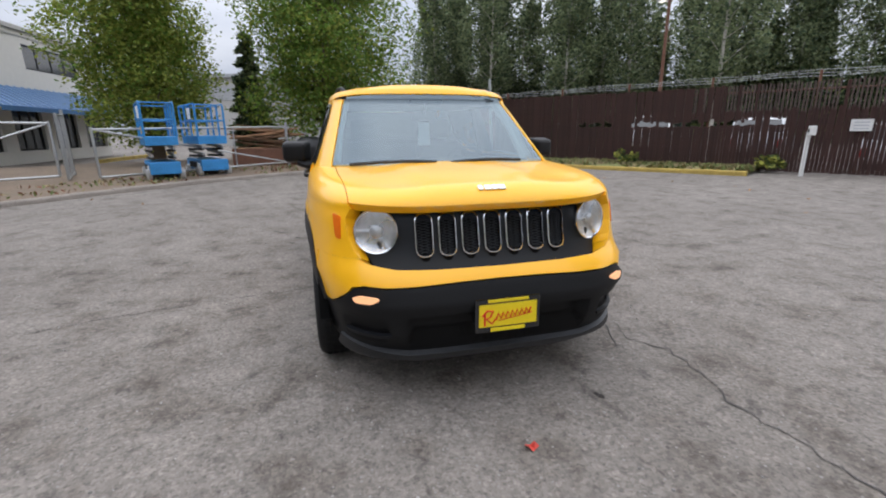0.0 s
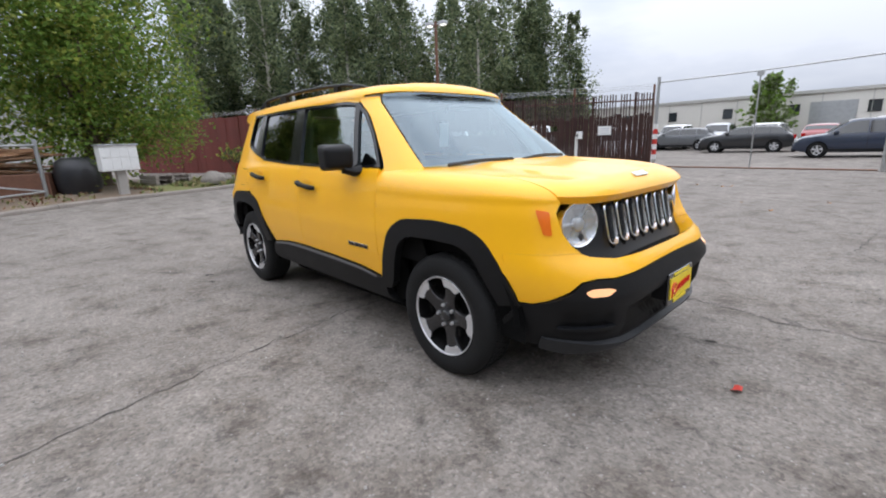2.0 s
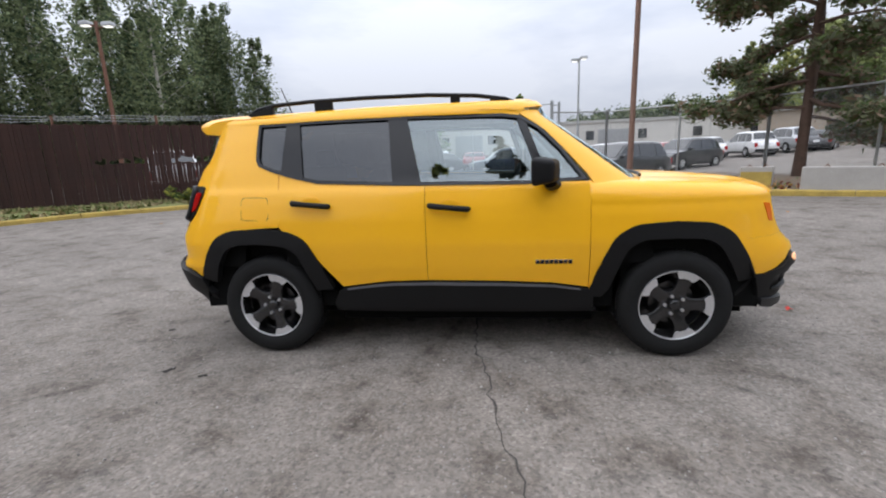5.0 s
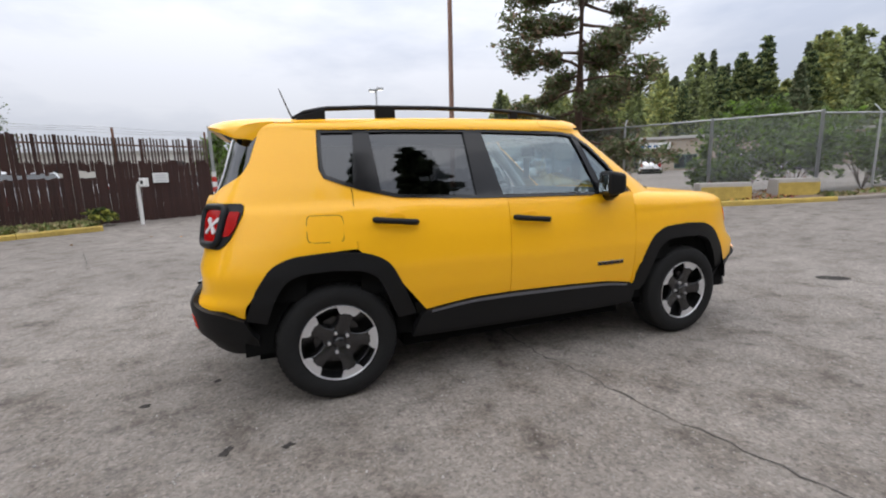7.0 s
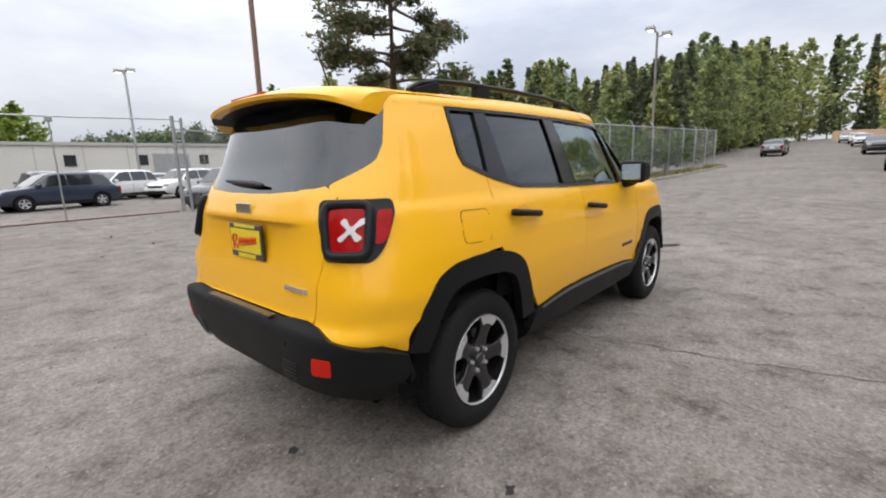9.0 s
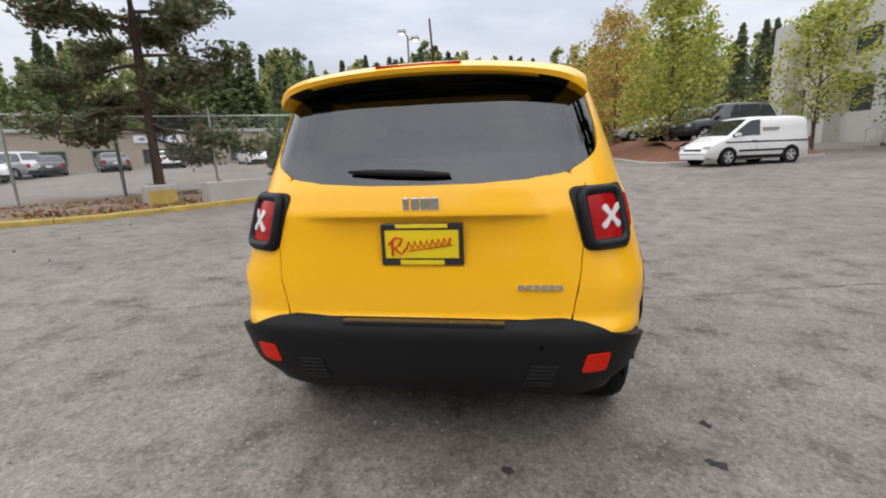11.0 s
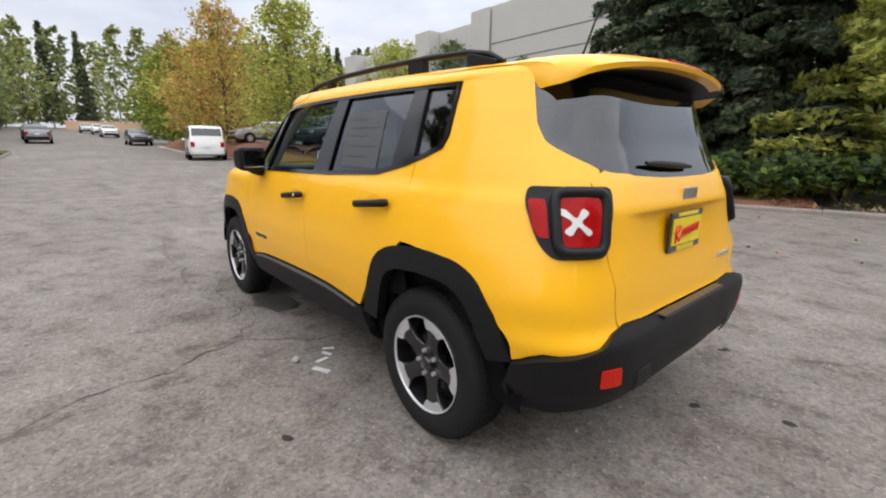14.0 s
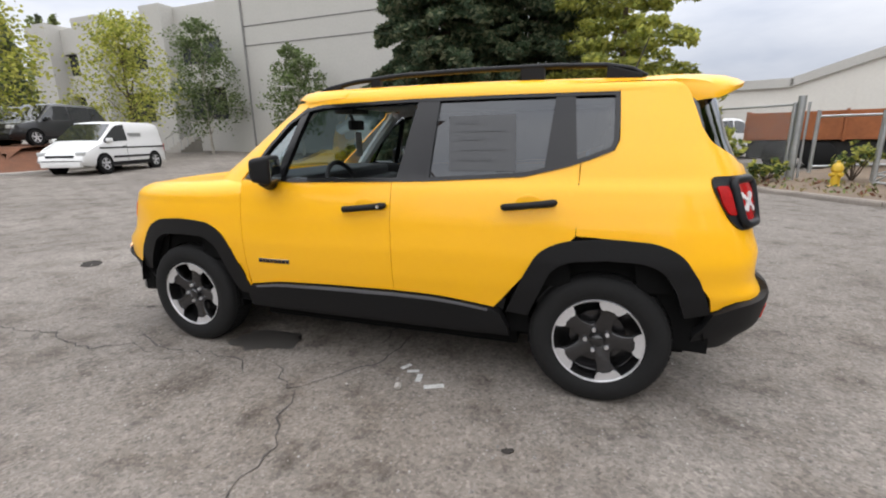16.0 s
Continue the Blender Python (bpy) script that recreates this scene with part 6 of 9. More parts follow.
# ---- plants ----
def leaves(name, centres, sizes, material, parent, seed, up=0.35, droop=0.0, long=1.6):
    """Many small bent leaf cards as one mesh."""
    r = np.random.RandomState(seed)
    C, n = np.asarray(centres, float), len(centres)
    a = r.normal(size=(n, 3))
    a[:, 2] = a[:, 2] * 0.6 - droop
    a /= np.linalg.norm(a, axis=1, keepdims=True)
    b = np.cross(a, r.normal(size=(n, 3)) + np.array([0, 0, up * 3]))
    b /= np.linalg.norm(b, axis=1, keepdims=True) + 1e-9
    nrm = np.cross(a, b)
    s = np.asarray(sizes, float).reshape(-1, 1) * np.ones((n, 1)) * r.uniform(0.6, 1.3, (n, 1))
    P = np.stack([C - a * s * long / 2, C + b * s * 0.5 + nrm * s * 0.12, C + a * s * long / 2, C - b * s * 0.5 + nrm * s * 0.12], 1).reshape(-1, 3)
    me = bpy.data.meshes.new(name)
    me.vertices.add(4 * n)
    me.vertices.foreach_set("co", P.astype(np.float32).ravel())
    me.loops.add(4 * n)
    me.loops.foreach_set("vertex_index", np.arange(4 * n, dtype=np.int32))
    me.polygons.add(n)
    me.polygons.foreach_set("loop_start", np.arange(0, 4 * n, 4, dtype=np.int32))
    me.polygons.foreach_set("loop_total", np.full(n, 4, dtype=np.int32))
    me.update(calc_edges=True)
    for m in material if isinstance(material, list) else [material]:
        me.materials.append(m)
    if isinstance(material, list):
        me.polygons.foreach_set("material_index", r.randint(0, len(material), n).astype(np.int32))
    ob = new(name, me)
    ob.parent = parent
    return ob


def in_blob(r, n, c, rad, shell=0.55, twig_of=14, loose=0.13):
    """Points in an uneven ball, most of them towards its skin, in twig clusters."""
    k = max(6, n // twig_of)
    d = r.normal(size=(k, 3))
    d /= np.linalg.norm(d, axis=1, keepdims=True)
    d *= (shell + (1 - shell) * r.uniform(0, 1, (k, 1)) ** 0.6) * r.uniform(0.82, 1.12, (k, 1))
    twig = np.asarray(c) + d * np.asarray(rad)
    pick = twig[r.randint(0, k, n)]
    return pick + r.normal(size=(n, 3)) * np.asarray(rad).mean() * loose


def limb(bm, a, b, r0, r1, r, sag=0.3, steps=5):
    a, b = Vector(a), Vector(b)
    L = (b - a).length
    pts, rad = [], []
    for k in range(steps + 1):
        t = k / steps
        p = a.lerp(b, t) + Vector((r.uniform(-1, 1), r.uniform(-1, 1), 0)) * 0.04 * L * (0 < k < steps) + Vector((0, 0, sag * L * 0.25 * math.sin(t * math.pi)))
        pts.append(p)
        rad.append(r0 + (r1 - r0) * t)
    tube(bm, pts, rad, 6)


def broadleaf(name, x, y, height, radius, label, leaf=0.17, count=9000, low=0.25, material=None, bark=None, seed=1, trunk_r=0.16, lobes=16, lean=0.0, group=""):
    """A broad-crowned tree: trunk, limbs to each lobe, and leaves in uneven lobes."""
    r, rr = np.random.RandomState(seed), random.Random(seed)
    ob = thing(name, pose(x, y, gz(x, y)), label, "tree", group)
    bm = bmesh.new()
    top = Vector((lean * height, 0, height * 0.72))
    tube(bm, [(0, 0, -0.2), (0.02, 0.01, height * 0.15), (lean * height * 0.4, 0.03, height * 0.4), top], [trunk_r * 1.3, trunk_r, trunk_r * 0.75, trunk_r * 0.25], 10)
    pts = []
    for k in range(lobes):
        h = low + (1 - low) * (k + 0.5) / lobes
        spread = radius * math.sin(min(1.0, (1 - (h - low) / (1 - low)) * 1.15 + 0.18) * math.pi / 2) * (0.55 + 0.45 * math.sin(min(1.0, (h - low) / (1 - low) * 3.0 + 0.45) * math.pi / 2))
        a = k * 2.399 + rr.uniform(-0.4, 0.4)
        d = spread * rr.uniform(0.35, 0.72)
        c = (math.cos(a) * d + lean * height * h, math.sin(a) * d, height * h)
        size = spread * rr.uniform(0.42, 0.6) + 0.25
        start = (lean * height * h * 0.5, 0, height * max(0.12, h - 0.22))
        arm = bmesh.new()
        limb(arm, start, c, trunk_r * 0.4, trunk_r * 0.1, rr)
        part("limb", arm, bark or M_TRUNK, ob, smooth=True)
        pts.append(in_blob(r, count // lobes, c, (size, size, size * 0.72), 0.5, 9, 0.15))
    part("trunk", bm, bark or M_TRUNK, ob, smooth=True)
    leaves("crown", np.concatenate(pts), leaf, material or [L_MAPLE, L_MAPLE, L_MAPLE2], ob, seed)
    return ob


def poplar(name, height, radius, seed, count, leaf, material, label, group):
    """A tall slim tree with a pale, mostly bare lower trunk and loose upright foliage."""
    r, rr = np.random.RandomState(seed), random.Random(seed)
    ob = thing(name, pose(0, 0, 0), label, "tree", group)
    bm = bmesh.new()
    bend = rr.uniform(-0.4, 0.4)
    tube(bm, [(0, 0, -0.3), (bend * 0.3, 0, height * 0.3), (bend, 0.1, height * 0.6), (bend * 0.8, 0, height * 0.97)], [0.15, 0.12, 0.08, 0.02], 7)
    pts = []
    n = 44
    for k in range(n):
        h = 0.20 + 0.80 * (k / (n - 1)) ** 0.9
        spread = radius * (1.0 - 0.66 * max(0.0, (h - 0.45) / 0.55) ** 2.0) * (0.55 if h < 0.32 else 1)
        a = k * 2.399 + rr.uniform(-0.5, 0.5)
        d = spread * rr.uniform(0.15, 0.95)
        c = (bend * h + math.cos(a) * d, math.sin(a) * d, height * h)
        if k % 2 == 0:
            limb(bm, (bend * h * 0.8, 0, height * (h - 0.10)), c, 0.03, 0.01, rr, 0.1, 3)
        s = spread * rr.uniform(0.22, 0.42)
        pts.append(in_blob(r, count // n, c, (s, s, s * 1.9), 0.15, 7, 0.22))
    part("trunk", bm, M_BIRCH, ob, smooth=True)
    leaves("crown", np.concatenate(pts), leaf, material, ob, seed)
    return ob


def fir(name, height, radius, seed, label, needles, low=0.04, count=150, leaf=0.2, boughs=26, droop=0.35, bark=None, trunk_r=0.2, group="", tier_gap=1.0):
    """A conifer with drooping boughs set with needle sprays, layer over layer."""
    r, rr = np.random.RandomState(seed), random.Random(seed)
    ob = thing(name, pose(0, 0, 0), label, "tree", group)
    bm = bmesh.new()
    rod(bm, (0, 0, -0.2), (0, 0, height), trunk_r, 0.015, 8)
    pts = []
    for k in range(boughs):
        h = low + (0.97 - low) * (k / (boughs - 1)) ** 0.95
        for j in range(7):
            a = j * math.tau / 7 + k * 0.7 + rr.uniform(-0.35, 0.35)
            L = radius * (1 - h) ** 0.8 * rr.uniform(0.72, 1.15) + 0.15
            tip = Vector((math.cos(a) * L, math.sin(a) * L, height * h - droop * L + rr.uniform(-0.1, 0.25)))
            root = Vector((0, 0, height * h))
            mid = root.lerp(tip, 0.55) + Vector((0, 0, 0.10 * L))
            if j % 2 == 0:
                bough = bmesh.new() if group == "" else bm
                tube(bough, [root, mid, tip], [0.03, 0.02, 0.006], 4)
                if group == "":
                    part("bough", bough, bark or M_TRUNK, ob, smooth=True)
            m = max(6, int(count * L / radius))
            t = r.uniform(0.12, 1, (m, 1)) ** 0.8
            line = (1 - t) ** 2 * np.array(root) + 2 * t * (1 - t) * np.array(mid) + t * t * np.array(tip)
            side = np.array([-math.sin(a), math.cos(a), 0])
            w = 0.26 * L * (1.15 - t)
            pts.append(line + side * r.uniform(-1, 1, (m, 1)) * w + np.array([0, 0, 1]) * r.uniform(-1, 0.35, (m, 1)) * 0.10 * L)
    part("trunk", bm, bark or M_TRUNK, ob, smooth=True)
    leaves("crown", np.concatenate(pts), leaf, needles, ob, seed, 0.2, 0.25, 2.4)
    return ob


def pine(name, x, y, height, seed, label):
    """An open pine: bare crooked limbs that end in flat needle pads."""
    r, rr = np.random.RandomState(seed), random.Random(seed)
    ob = thing(name, pose(x, y, gz(x, y)), label, "tree")
    bm = bmesh.new()
    tube(bm, [(0, 0, -0.3), (0.1, 0.05, height * 0.3), (0.0, -0.1, height * 0.6), (0.2, 0.1, height)], [0.19, 0.16, 0.11, 0.03], 10)
    pts = []
    for k in range(44):
        h = 0.15 + 0.84 * k / 43
        a = k * 2.399 + rr.uniform(-0.5, 0.5)
        L = (2.7 if h < 0.75 else 2.7 * (1 - (h - 0.75) * 2.6)) * rr.uniform(0.55, 1.1)
        start = (0.05, 0, height * h)
        tip = (math.cos(a) * L, math.sin(a) * L, height * h + rr.uniform(-0.9, 0.5) * (1.2 - h))
        limb(bm, start, tip, 0.06, 0.015, rr, rr.uniform(-0.3, 0.3), 5)
        for f in (0.55, 0.8, 1.0):
            c = np.array(start) * (1 - f) + np.array(tip) * f + r.normal(size=3) * 0.15
            pts.append(in_blob(r, 360, c, (0.58 * f + 0.2, 0.58 * f + 0.2, 0.32), 0.1, 9, 0.18))
    part("trunk", bm, mat("pine_bark", (0.10, 0.062, 0.045), 0.95, vary=0.4, grain=20, blotch=4, bump=0.8), ob, smooth=True)
    leaves("crown", np.concatenate(pts), 0.085, [L_PINE, L_SHRUB, L_PINE, mat("brown_needles", (0.20, 0.135, 0.085), 0.8, vary=0.3)], ob, seed, 0.5, -0.2, 2.6)
    return ob


def shrub(name, x, y, w, h, label, material, seed, count=900, leaf=0.10, lift=0.0, group=""):
    r, rr = np.random.RandomState(seed), random.Random(seed)
    ob = thing(name, pose(x, y, gz(x, y) + lift), label, "shrub", group)
    bm = bmesh.new()
    pts = []
    for k in range(9):
        a = k * 2.399
        c = (math.cos(a) * w * 0.32, math.sin(a) * w * 0.32, h * rr.uniform(0.35, 0.8))
        limb(bm, (0, 0, -0.05), c, 0.02, 0.006, rr, 0.2, 3)
        pts.append(in_blob(r, count // 9, c, (w * 0.25, w * 0.25, h * 0.26), 0.3))
    part("stem", bm, M_TRUNK, ob)
    leaves("foliage", np.concatenate(pts), leaf, material, ob, seed)
    return ob


broadleaf("maple", -15.6, -0.45, 11.0, 2.95, "large green maple with a dense low crown beyond the kerb", 0.085, 78000, 0.13, [L_MAPLE, L_MAPLE, L_MAPLE2], seed=11, trunk_r=0.28, lobes=30)
broadleaf("maple", -16.0, -7.0, 8.6, 2.5, "green maple turning yellow behind the scissor lifts", 0.085, 60000, 0.20, [L_MAPLE, L_MAPLE2, L_MAPLE2], seed=12, trunk_r=0.24, lobes=26)
fir_small = fir("cypress", 5.2, 1.0, 21, "slim dark cypress beside the maples", [L_FIR, L_POPLAR], 0.03, 60, 0.16, 18, 0.5)
fir_small.matrix_world = pose(-17.5, -3.6, gz(-17, -3))

# the tall row behind the fence
base = [poplar("poplar", h, rad, sd, 6800, 0.165, [L_POPLAR, L_POPLAR, L_POPLAR, L_FIR], "tall slender poplar with a pale trunk behind the fence", "poplar row") for h, rad, sd in ((14.0, 2.7, 31), (15.3, 2.9, 32), (13.0, 2.5, 33))]
rr = random.Random(5)
spots = []
for k in range(24):
    t = k / 23
    a = Vector((-43, 9)).lerp(Vector((-35, 24)), t * 2) if t < 0.5 else Vector((-35, 24)).lerp(Vector((-23, 41)), t * 2 - 1)
    spots.append((a.x + rr.uniform(-1.5, 1.5), a.y + rr.uniform(-1.2, 1.2)))
for k in range(0, 10, 2):
    spots.append((-37 + k * 1.8 + rr.uniform(-1, 1), 9.5 + k * 2.1 + rr.uniform(-1, 1)))
for k, (x, y) in enumerate(spots):
    m = pose(x, y, gz(x, y), rr.uniform(-2, 2), rr.uniform(-2, 2), rr.uniform(0, 360)) @ Matrix.Diagonal((1, 1, 1, 1))
    if k < 3:
        base[k].matrix_world = m
    else:
        copy_thing(base[k % 3], m)
# dark evergreens and undergrowth between their trunks
r = np.random.RandomState(77)
C = []
for k in range(190):
    t = rr.random()
    a = Vector((-45, 7)).lerp(Vector((-38, 25)), t * 2) if t < 0.5 else Vector((-38, 25)).lerp(Vector((-24, 44)), t * 2 - 1)
    hh = rr.uniform(3.0, 6.5)
    C.append(in_blob(r, 700, (a.x + rr.uniform(-1, 4), a.y + rr.uniform(-2, 2), hh * 0.55), (1.6, 1.6, hh * 0.55), 0.1, 6, 0.2))
spruce = fir("spruce", 11.0, 2.3, 54, "dark spruce among the poplars", [L_FIR, L_WOOD], 0.03, 90, 0.30, 18, 0.3, trunk_r=0.15, group="spruces")
for k, (x, y, s) in enumerate(((-33, 29, 1.0), (-30, 33, 1.15), (-27.5, 36, 0.95), (-25.5, 38, 1.1), (-40, 17, 0.8), (-36, 25, 0.9), (-23, 42, 0.8), (-29, 35, 0.85), (45.7, 34.0, 0.98), (46.9, 32.6, 1.08), (48.2, 31.0, 1.2), (43.4, 36.8, 0.84), (50.5, 28.0, 1.0))):
    m = pose(x, y, gz(x, y), 0, 0, 47 * k) @ Matrix.Diagonal((s, s, s, 1))
    if k:
        copy_thing(spruce, m)
    else:
        spruce.matrix_world = m
tagged(leaves("undergrowth", np.concatenate(C), 0.18, [L_FIR, L_POPLAR], None, 78), "dark undergrowth below the poplar row", "undergrowth", kind="stuff")

pine("pine", 9.1, 10.8, 12.5, 41, "open-crowned old pine in the kerbed bed by the lot")

# firs beside the drive
big = fir("fir", 14.0, 3.8, 51, "large dark fir with boughs down to the ground by the drive", [L_FIR, L_FIR, L_PINE], 0.03, 760, 0.115, 30, 0.28, trunk_r=0.26)
big.matrix_world = pose(4.2, -13.9, gz(4.2, -13.9))
copy_thing(big, pose(1.2, -15.2, gz(1, -15), 0, 0, 130))
larch = fir("larch", 9.5, 3.3, 52, "light green larch with long layered branches", [L_LIME, leafmat("larch_leaves", (0.26, 0.29, 0.075))], 0.06, 300, 0.11, 15, 0.05, trunk_r=0.14)
larch.matrix_world = pose(-1.9, -13.1, gz(-2, -13))
for k, (x, y, w, h) in enumerate(((1.6, -10.4, 2.0, 1.1), (0.2, -10.9, 2.0, 1.1), (-1.0, -11.4, 1.8, 1.0), (6.8, -11.6, 1.6, 1.0))):
    shrub("juniper", x, y, w, h, "spreading green juniper below the fir", [L_SHRUB, L_FIR, L_MAPLE], 60 + k, 2600, 0.12, 0.1, "junipers")
for k, (x, y, w, h) in enumerate(((14.6, 8.2, 3.0, 3.6), (15.9, 7.4, 2.8, 3.6), (18.4, 6.6, 2.8, 3.0), (20.6, 6.3, 2.0, 2.0), (23.5, 6.1, 2.4, 2.4), (13.2, 8.2, 1.8, 1.5), (27.0, 5.9, 2.6, 2.6))):
    shrub("shrub", x, y, w, h, "loose green shrub grown through the fence", [L_SHRUB, L_SHRUB, L_MAPLE], 70 + k, 3200, 0.12, 0.0, "fence shrubs")
for k, (x, y, w, h) in enumerate(((-14.2, 5.5, 1.1, 1.5), (-15.7, 4.8, 1.0, 1.2), (-17.5, 4.5, 1.2, 1.3), (-9.6, 9.4, 0.8, 0.5), (-6.2, 11.6, 0.7, 0.4), (-7.2, -10.4, 1.0, 0.9), (-4.6, -11.0, 1.1, 1.0), (-5.3, -10.0, 0.8, 0.6), (-3.9, -12.6, 1.8, 1.9), (-2.9, -12.0, 1.6, 1.4))):
    shrub("weed_bush", x, y, w, h, "straggly weed bush at the foot of the fence", [L_SHRUB, L_LIME], 80 + k, 420, 0.09, 0.1, "weed bushes")

# trees along the road
broadleaf("autumn_maple", 32.0, -7.8, 9.6, 3.9, "maple in orange and red autumn leaf on the bark bank", 0.13, 9500, 0.2, [L_AUTUMN, L_AUTUMN, L_LIME], seed=14, trunk_r=0.14, lobes=18)
broadleaf("maple", 22.6, -8.6, 8.2, 3.0, "yellow-green maple on the bark bank", 0.13, 8500, 0.26, [L_LIME, L_LIME, L_MAPLE2], seed=15, trunk_r=0.12, lobes=16)
broadleaf("maple", 23.6, -16.2, 7.5, 2.6, "young yellow-green tree before the concrete building", 0.12, 6000, 0.3, [L_LIME, L_LIME, L_MAPLE2], seed=16, trunk_r=0.09, lobes=14)
broadleaf("birch", 23.0, -21.0, 8.2, 2.2, "slim grey-green tree before the concrete building", 0.12, 6000, 0.22, [L_POPLAR, L_SHRUB], M_BIRCH, seed=17, trunk_r=0.08, lobes=14)
broadleaf("birch", 15.5, -20.5, 6.0, 1.9, "slim grey-green tree beside the blank concrete wall", 0.12, 5200, 0.25, [L_POPLAR, L_SHRUB], M_BIRCH, seed=18, trunk_r=0.08, lobes=12)
for k, (x, y, h) in enumerate(((40, -8.5, 8.5), (52, -8.8, 9.5), (66, -9.5, 10.0))):
    broadleaf("maple", x, y, h, 3.4, "green maple tree along the road", 0.24, 7500, 0.1, [L_LIME, L_AUTUMN] if k == 0 else [L_MAPLE2, L_MAPLE, L_LIME], seed=90 + k, trunk_r=0.14, lobes=14, group="roadside maples")
broadleaf("maple", 3.0, 62.0, 8.5, 3.4, "lone green tree beyond the lot", 0.4, 2500, 0.25, [L_MAPLE2, L_MAPLE], seed=95, lobes=14)
broadleaf("maple", -6.5, 44.0, 5.5, 1.9, "small green tree against the long warehouse", 0.25, 2000, 0.25, [L_MAPLE, L_POPLAR], seed=96, trunk_r=0.08, lobes=12)

# wooded slope beyond the fence and at the end of the road
def cone_points(n, x, y, z, h, R):
    """Needle places of a conifer: tiers that hang a little at their rims."""
    f = 0.08 + 0.92 * r.uniform(0, 1, n) ** 1.25
    tier = (f * h / 0.75) % 1.0
    rad = (R * (1 - f) ** 0.85 + 0.10) * (1.0 - 0.45 * tier) * np.sqrt(r.uniform(0.15, 1, n)) * r.uniform(0.8, 1.15, n)
    a = r.uniform(0, math.tau, n)
    return np.stack([x + np.cos(a) * rad, y + np.sin(a) * rad, z + h * f - 0.28 * rad], 1)


C, D, E2, SC, SD, SE = [], [], [], [], [], []
bm_trunks = bmesh.new()
for k in range(300):
    u = rr.random()
    if k < 150:
        # along the road's fence side, a dense front row first
        x = 36 + 80 * u
        y = 8.5 + (rr.random() * 6 if k < 70 else rr.random() ** 1.4 * (14 + 40 * (1 - u * 0.6)))
    elif k < 195:
        x, y = 120 + rr.uniform(0, 40), rr.uniform(-50, 40)
    elif k < 235:
        x, y = 62 + rr.uniform(0, 60), -15 - rr.random() * 30
    else:
        x, y = 46 + rr.uniform(-6, 50), 40 + rr.uniform(0, 45)
    hill = 2.5 * ease(12, 45, y) if y > 0 else 0.0
    z = gz(x, y) + hill
    far_by = math.hypot(x + 3, y)
    h = (0.150 + 0.035 * rr.random() + (0.03 if y < 16 else 0.0)) * far_by * rr.uniform(0.66, 1.0)
    h = min(max(h, 6.5), 17.0 if x < 110 else 23.0)
    n = int(2300 * min(1.0, 60 / math.hypot(x, y)) ** 0.8)
    conifer = rr.random() < (0.20 if k < 70 else 0.32)
    rod(bm_trunks, (x, y, z - 1), (x, y, z + h * 0.8), 0.16, 0.04, 5)
    if conifer:
        D.append(cone_points(n, x, y, z, h * 1.05, 1.6 + 0.09 * h))
        SD.append(np.full(n, 0.26 * max(1.0, far_by / 55)))
    else:
        m_ = 26
        tree = []
        for j in range(m_):
            a = j * 2.4 + rr.uniform(-0.4, 0.4)
            f = 0.10 + 0.86 * j / (m_ - 1)
            wide = h * 0.20 * math.sin(min(1.0, (1.12 - f) * 1.5) * math.pi / 2) * (0.75 + 0.25 * min(1.0, f * 4))
            d, sz = wide * rr.uniform(0.2, 0.85), wide * rr.uniform(0.30, 0.5) + 0.2
            tree.append(in_blob(r, n // m_, (x + math.cos(a) * d, y + math.sin(a) * d, z + h * f), (sz, sz, sz * 1.15), 0.2, 6, 0.22))
        mine, sizes = (C, SC) if rr.random() < 0.55 else (E2, SE)
        mine.extend(tree)
        sizes.append(np.full(sum(len(q) for q in tree), 0.27 * max(1.0, far_by / 55)))
tagged(leaves("wood_broadleaf", np.concatenate(C), np.concatenate(SC), [L_WOOD, L_WOOD, L_POPLAR], None, 101), "dense green mixed wood on the slope along the road", "woodland", kind="stuff")
tagged(leaves("wood_light", np.concatenate(E2), np.concatenate(SE), [L_WOOD2, L_WOOD, L_WOOD], None, 102), "yellowing trees in the wood along the road", "woodland", kind="stuff")
tagged(leaves("wood_conifer", np.concatenate(D), np.concatenate(SD), [leafmat("far_conifer", (0.10, 0.13, 0.07)), L_PINE], None, 103, 0.2, 0.3, 2.0), "dark conifers in the wood along the road", "woodland", kind="stuff")
tagged(part("wood_trunks", bm_trunks, M_TRUNK), "trunks of the wood along the road", "woodland", kind="stuff")
C = []
for k in range(150):
    x = -20 + 200 * k / 149 + rr.uniform(-2, 2)
    # the wooded ridge climbs towards the road
    top = 185 * (0.052 + 0.045 * ease(5, 75, x)) + 1.2 + rr.uniform(-2.5, 1.2)
    C.append(in_blob(r, 420, (x, 185 + rr.uniform(-8, 20), top - 4.0), (3.2, 4, 4.5), 0.2, 7, 0.2))
    C.append(in_blob(r, 160, (x, 182 + rr.uniform(-4, 4), top - 9.5), (4, 4, 5), 0.2, 7, 0.2))
tagged(leaves("far_treeline", np.concatenate(C), 0.75, [L_FIR, L_POPLAR], None, 104), "dark line of trees far beyond the lot", "woodland", kind="stuff")

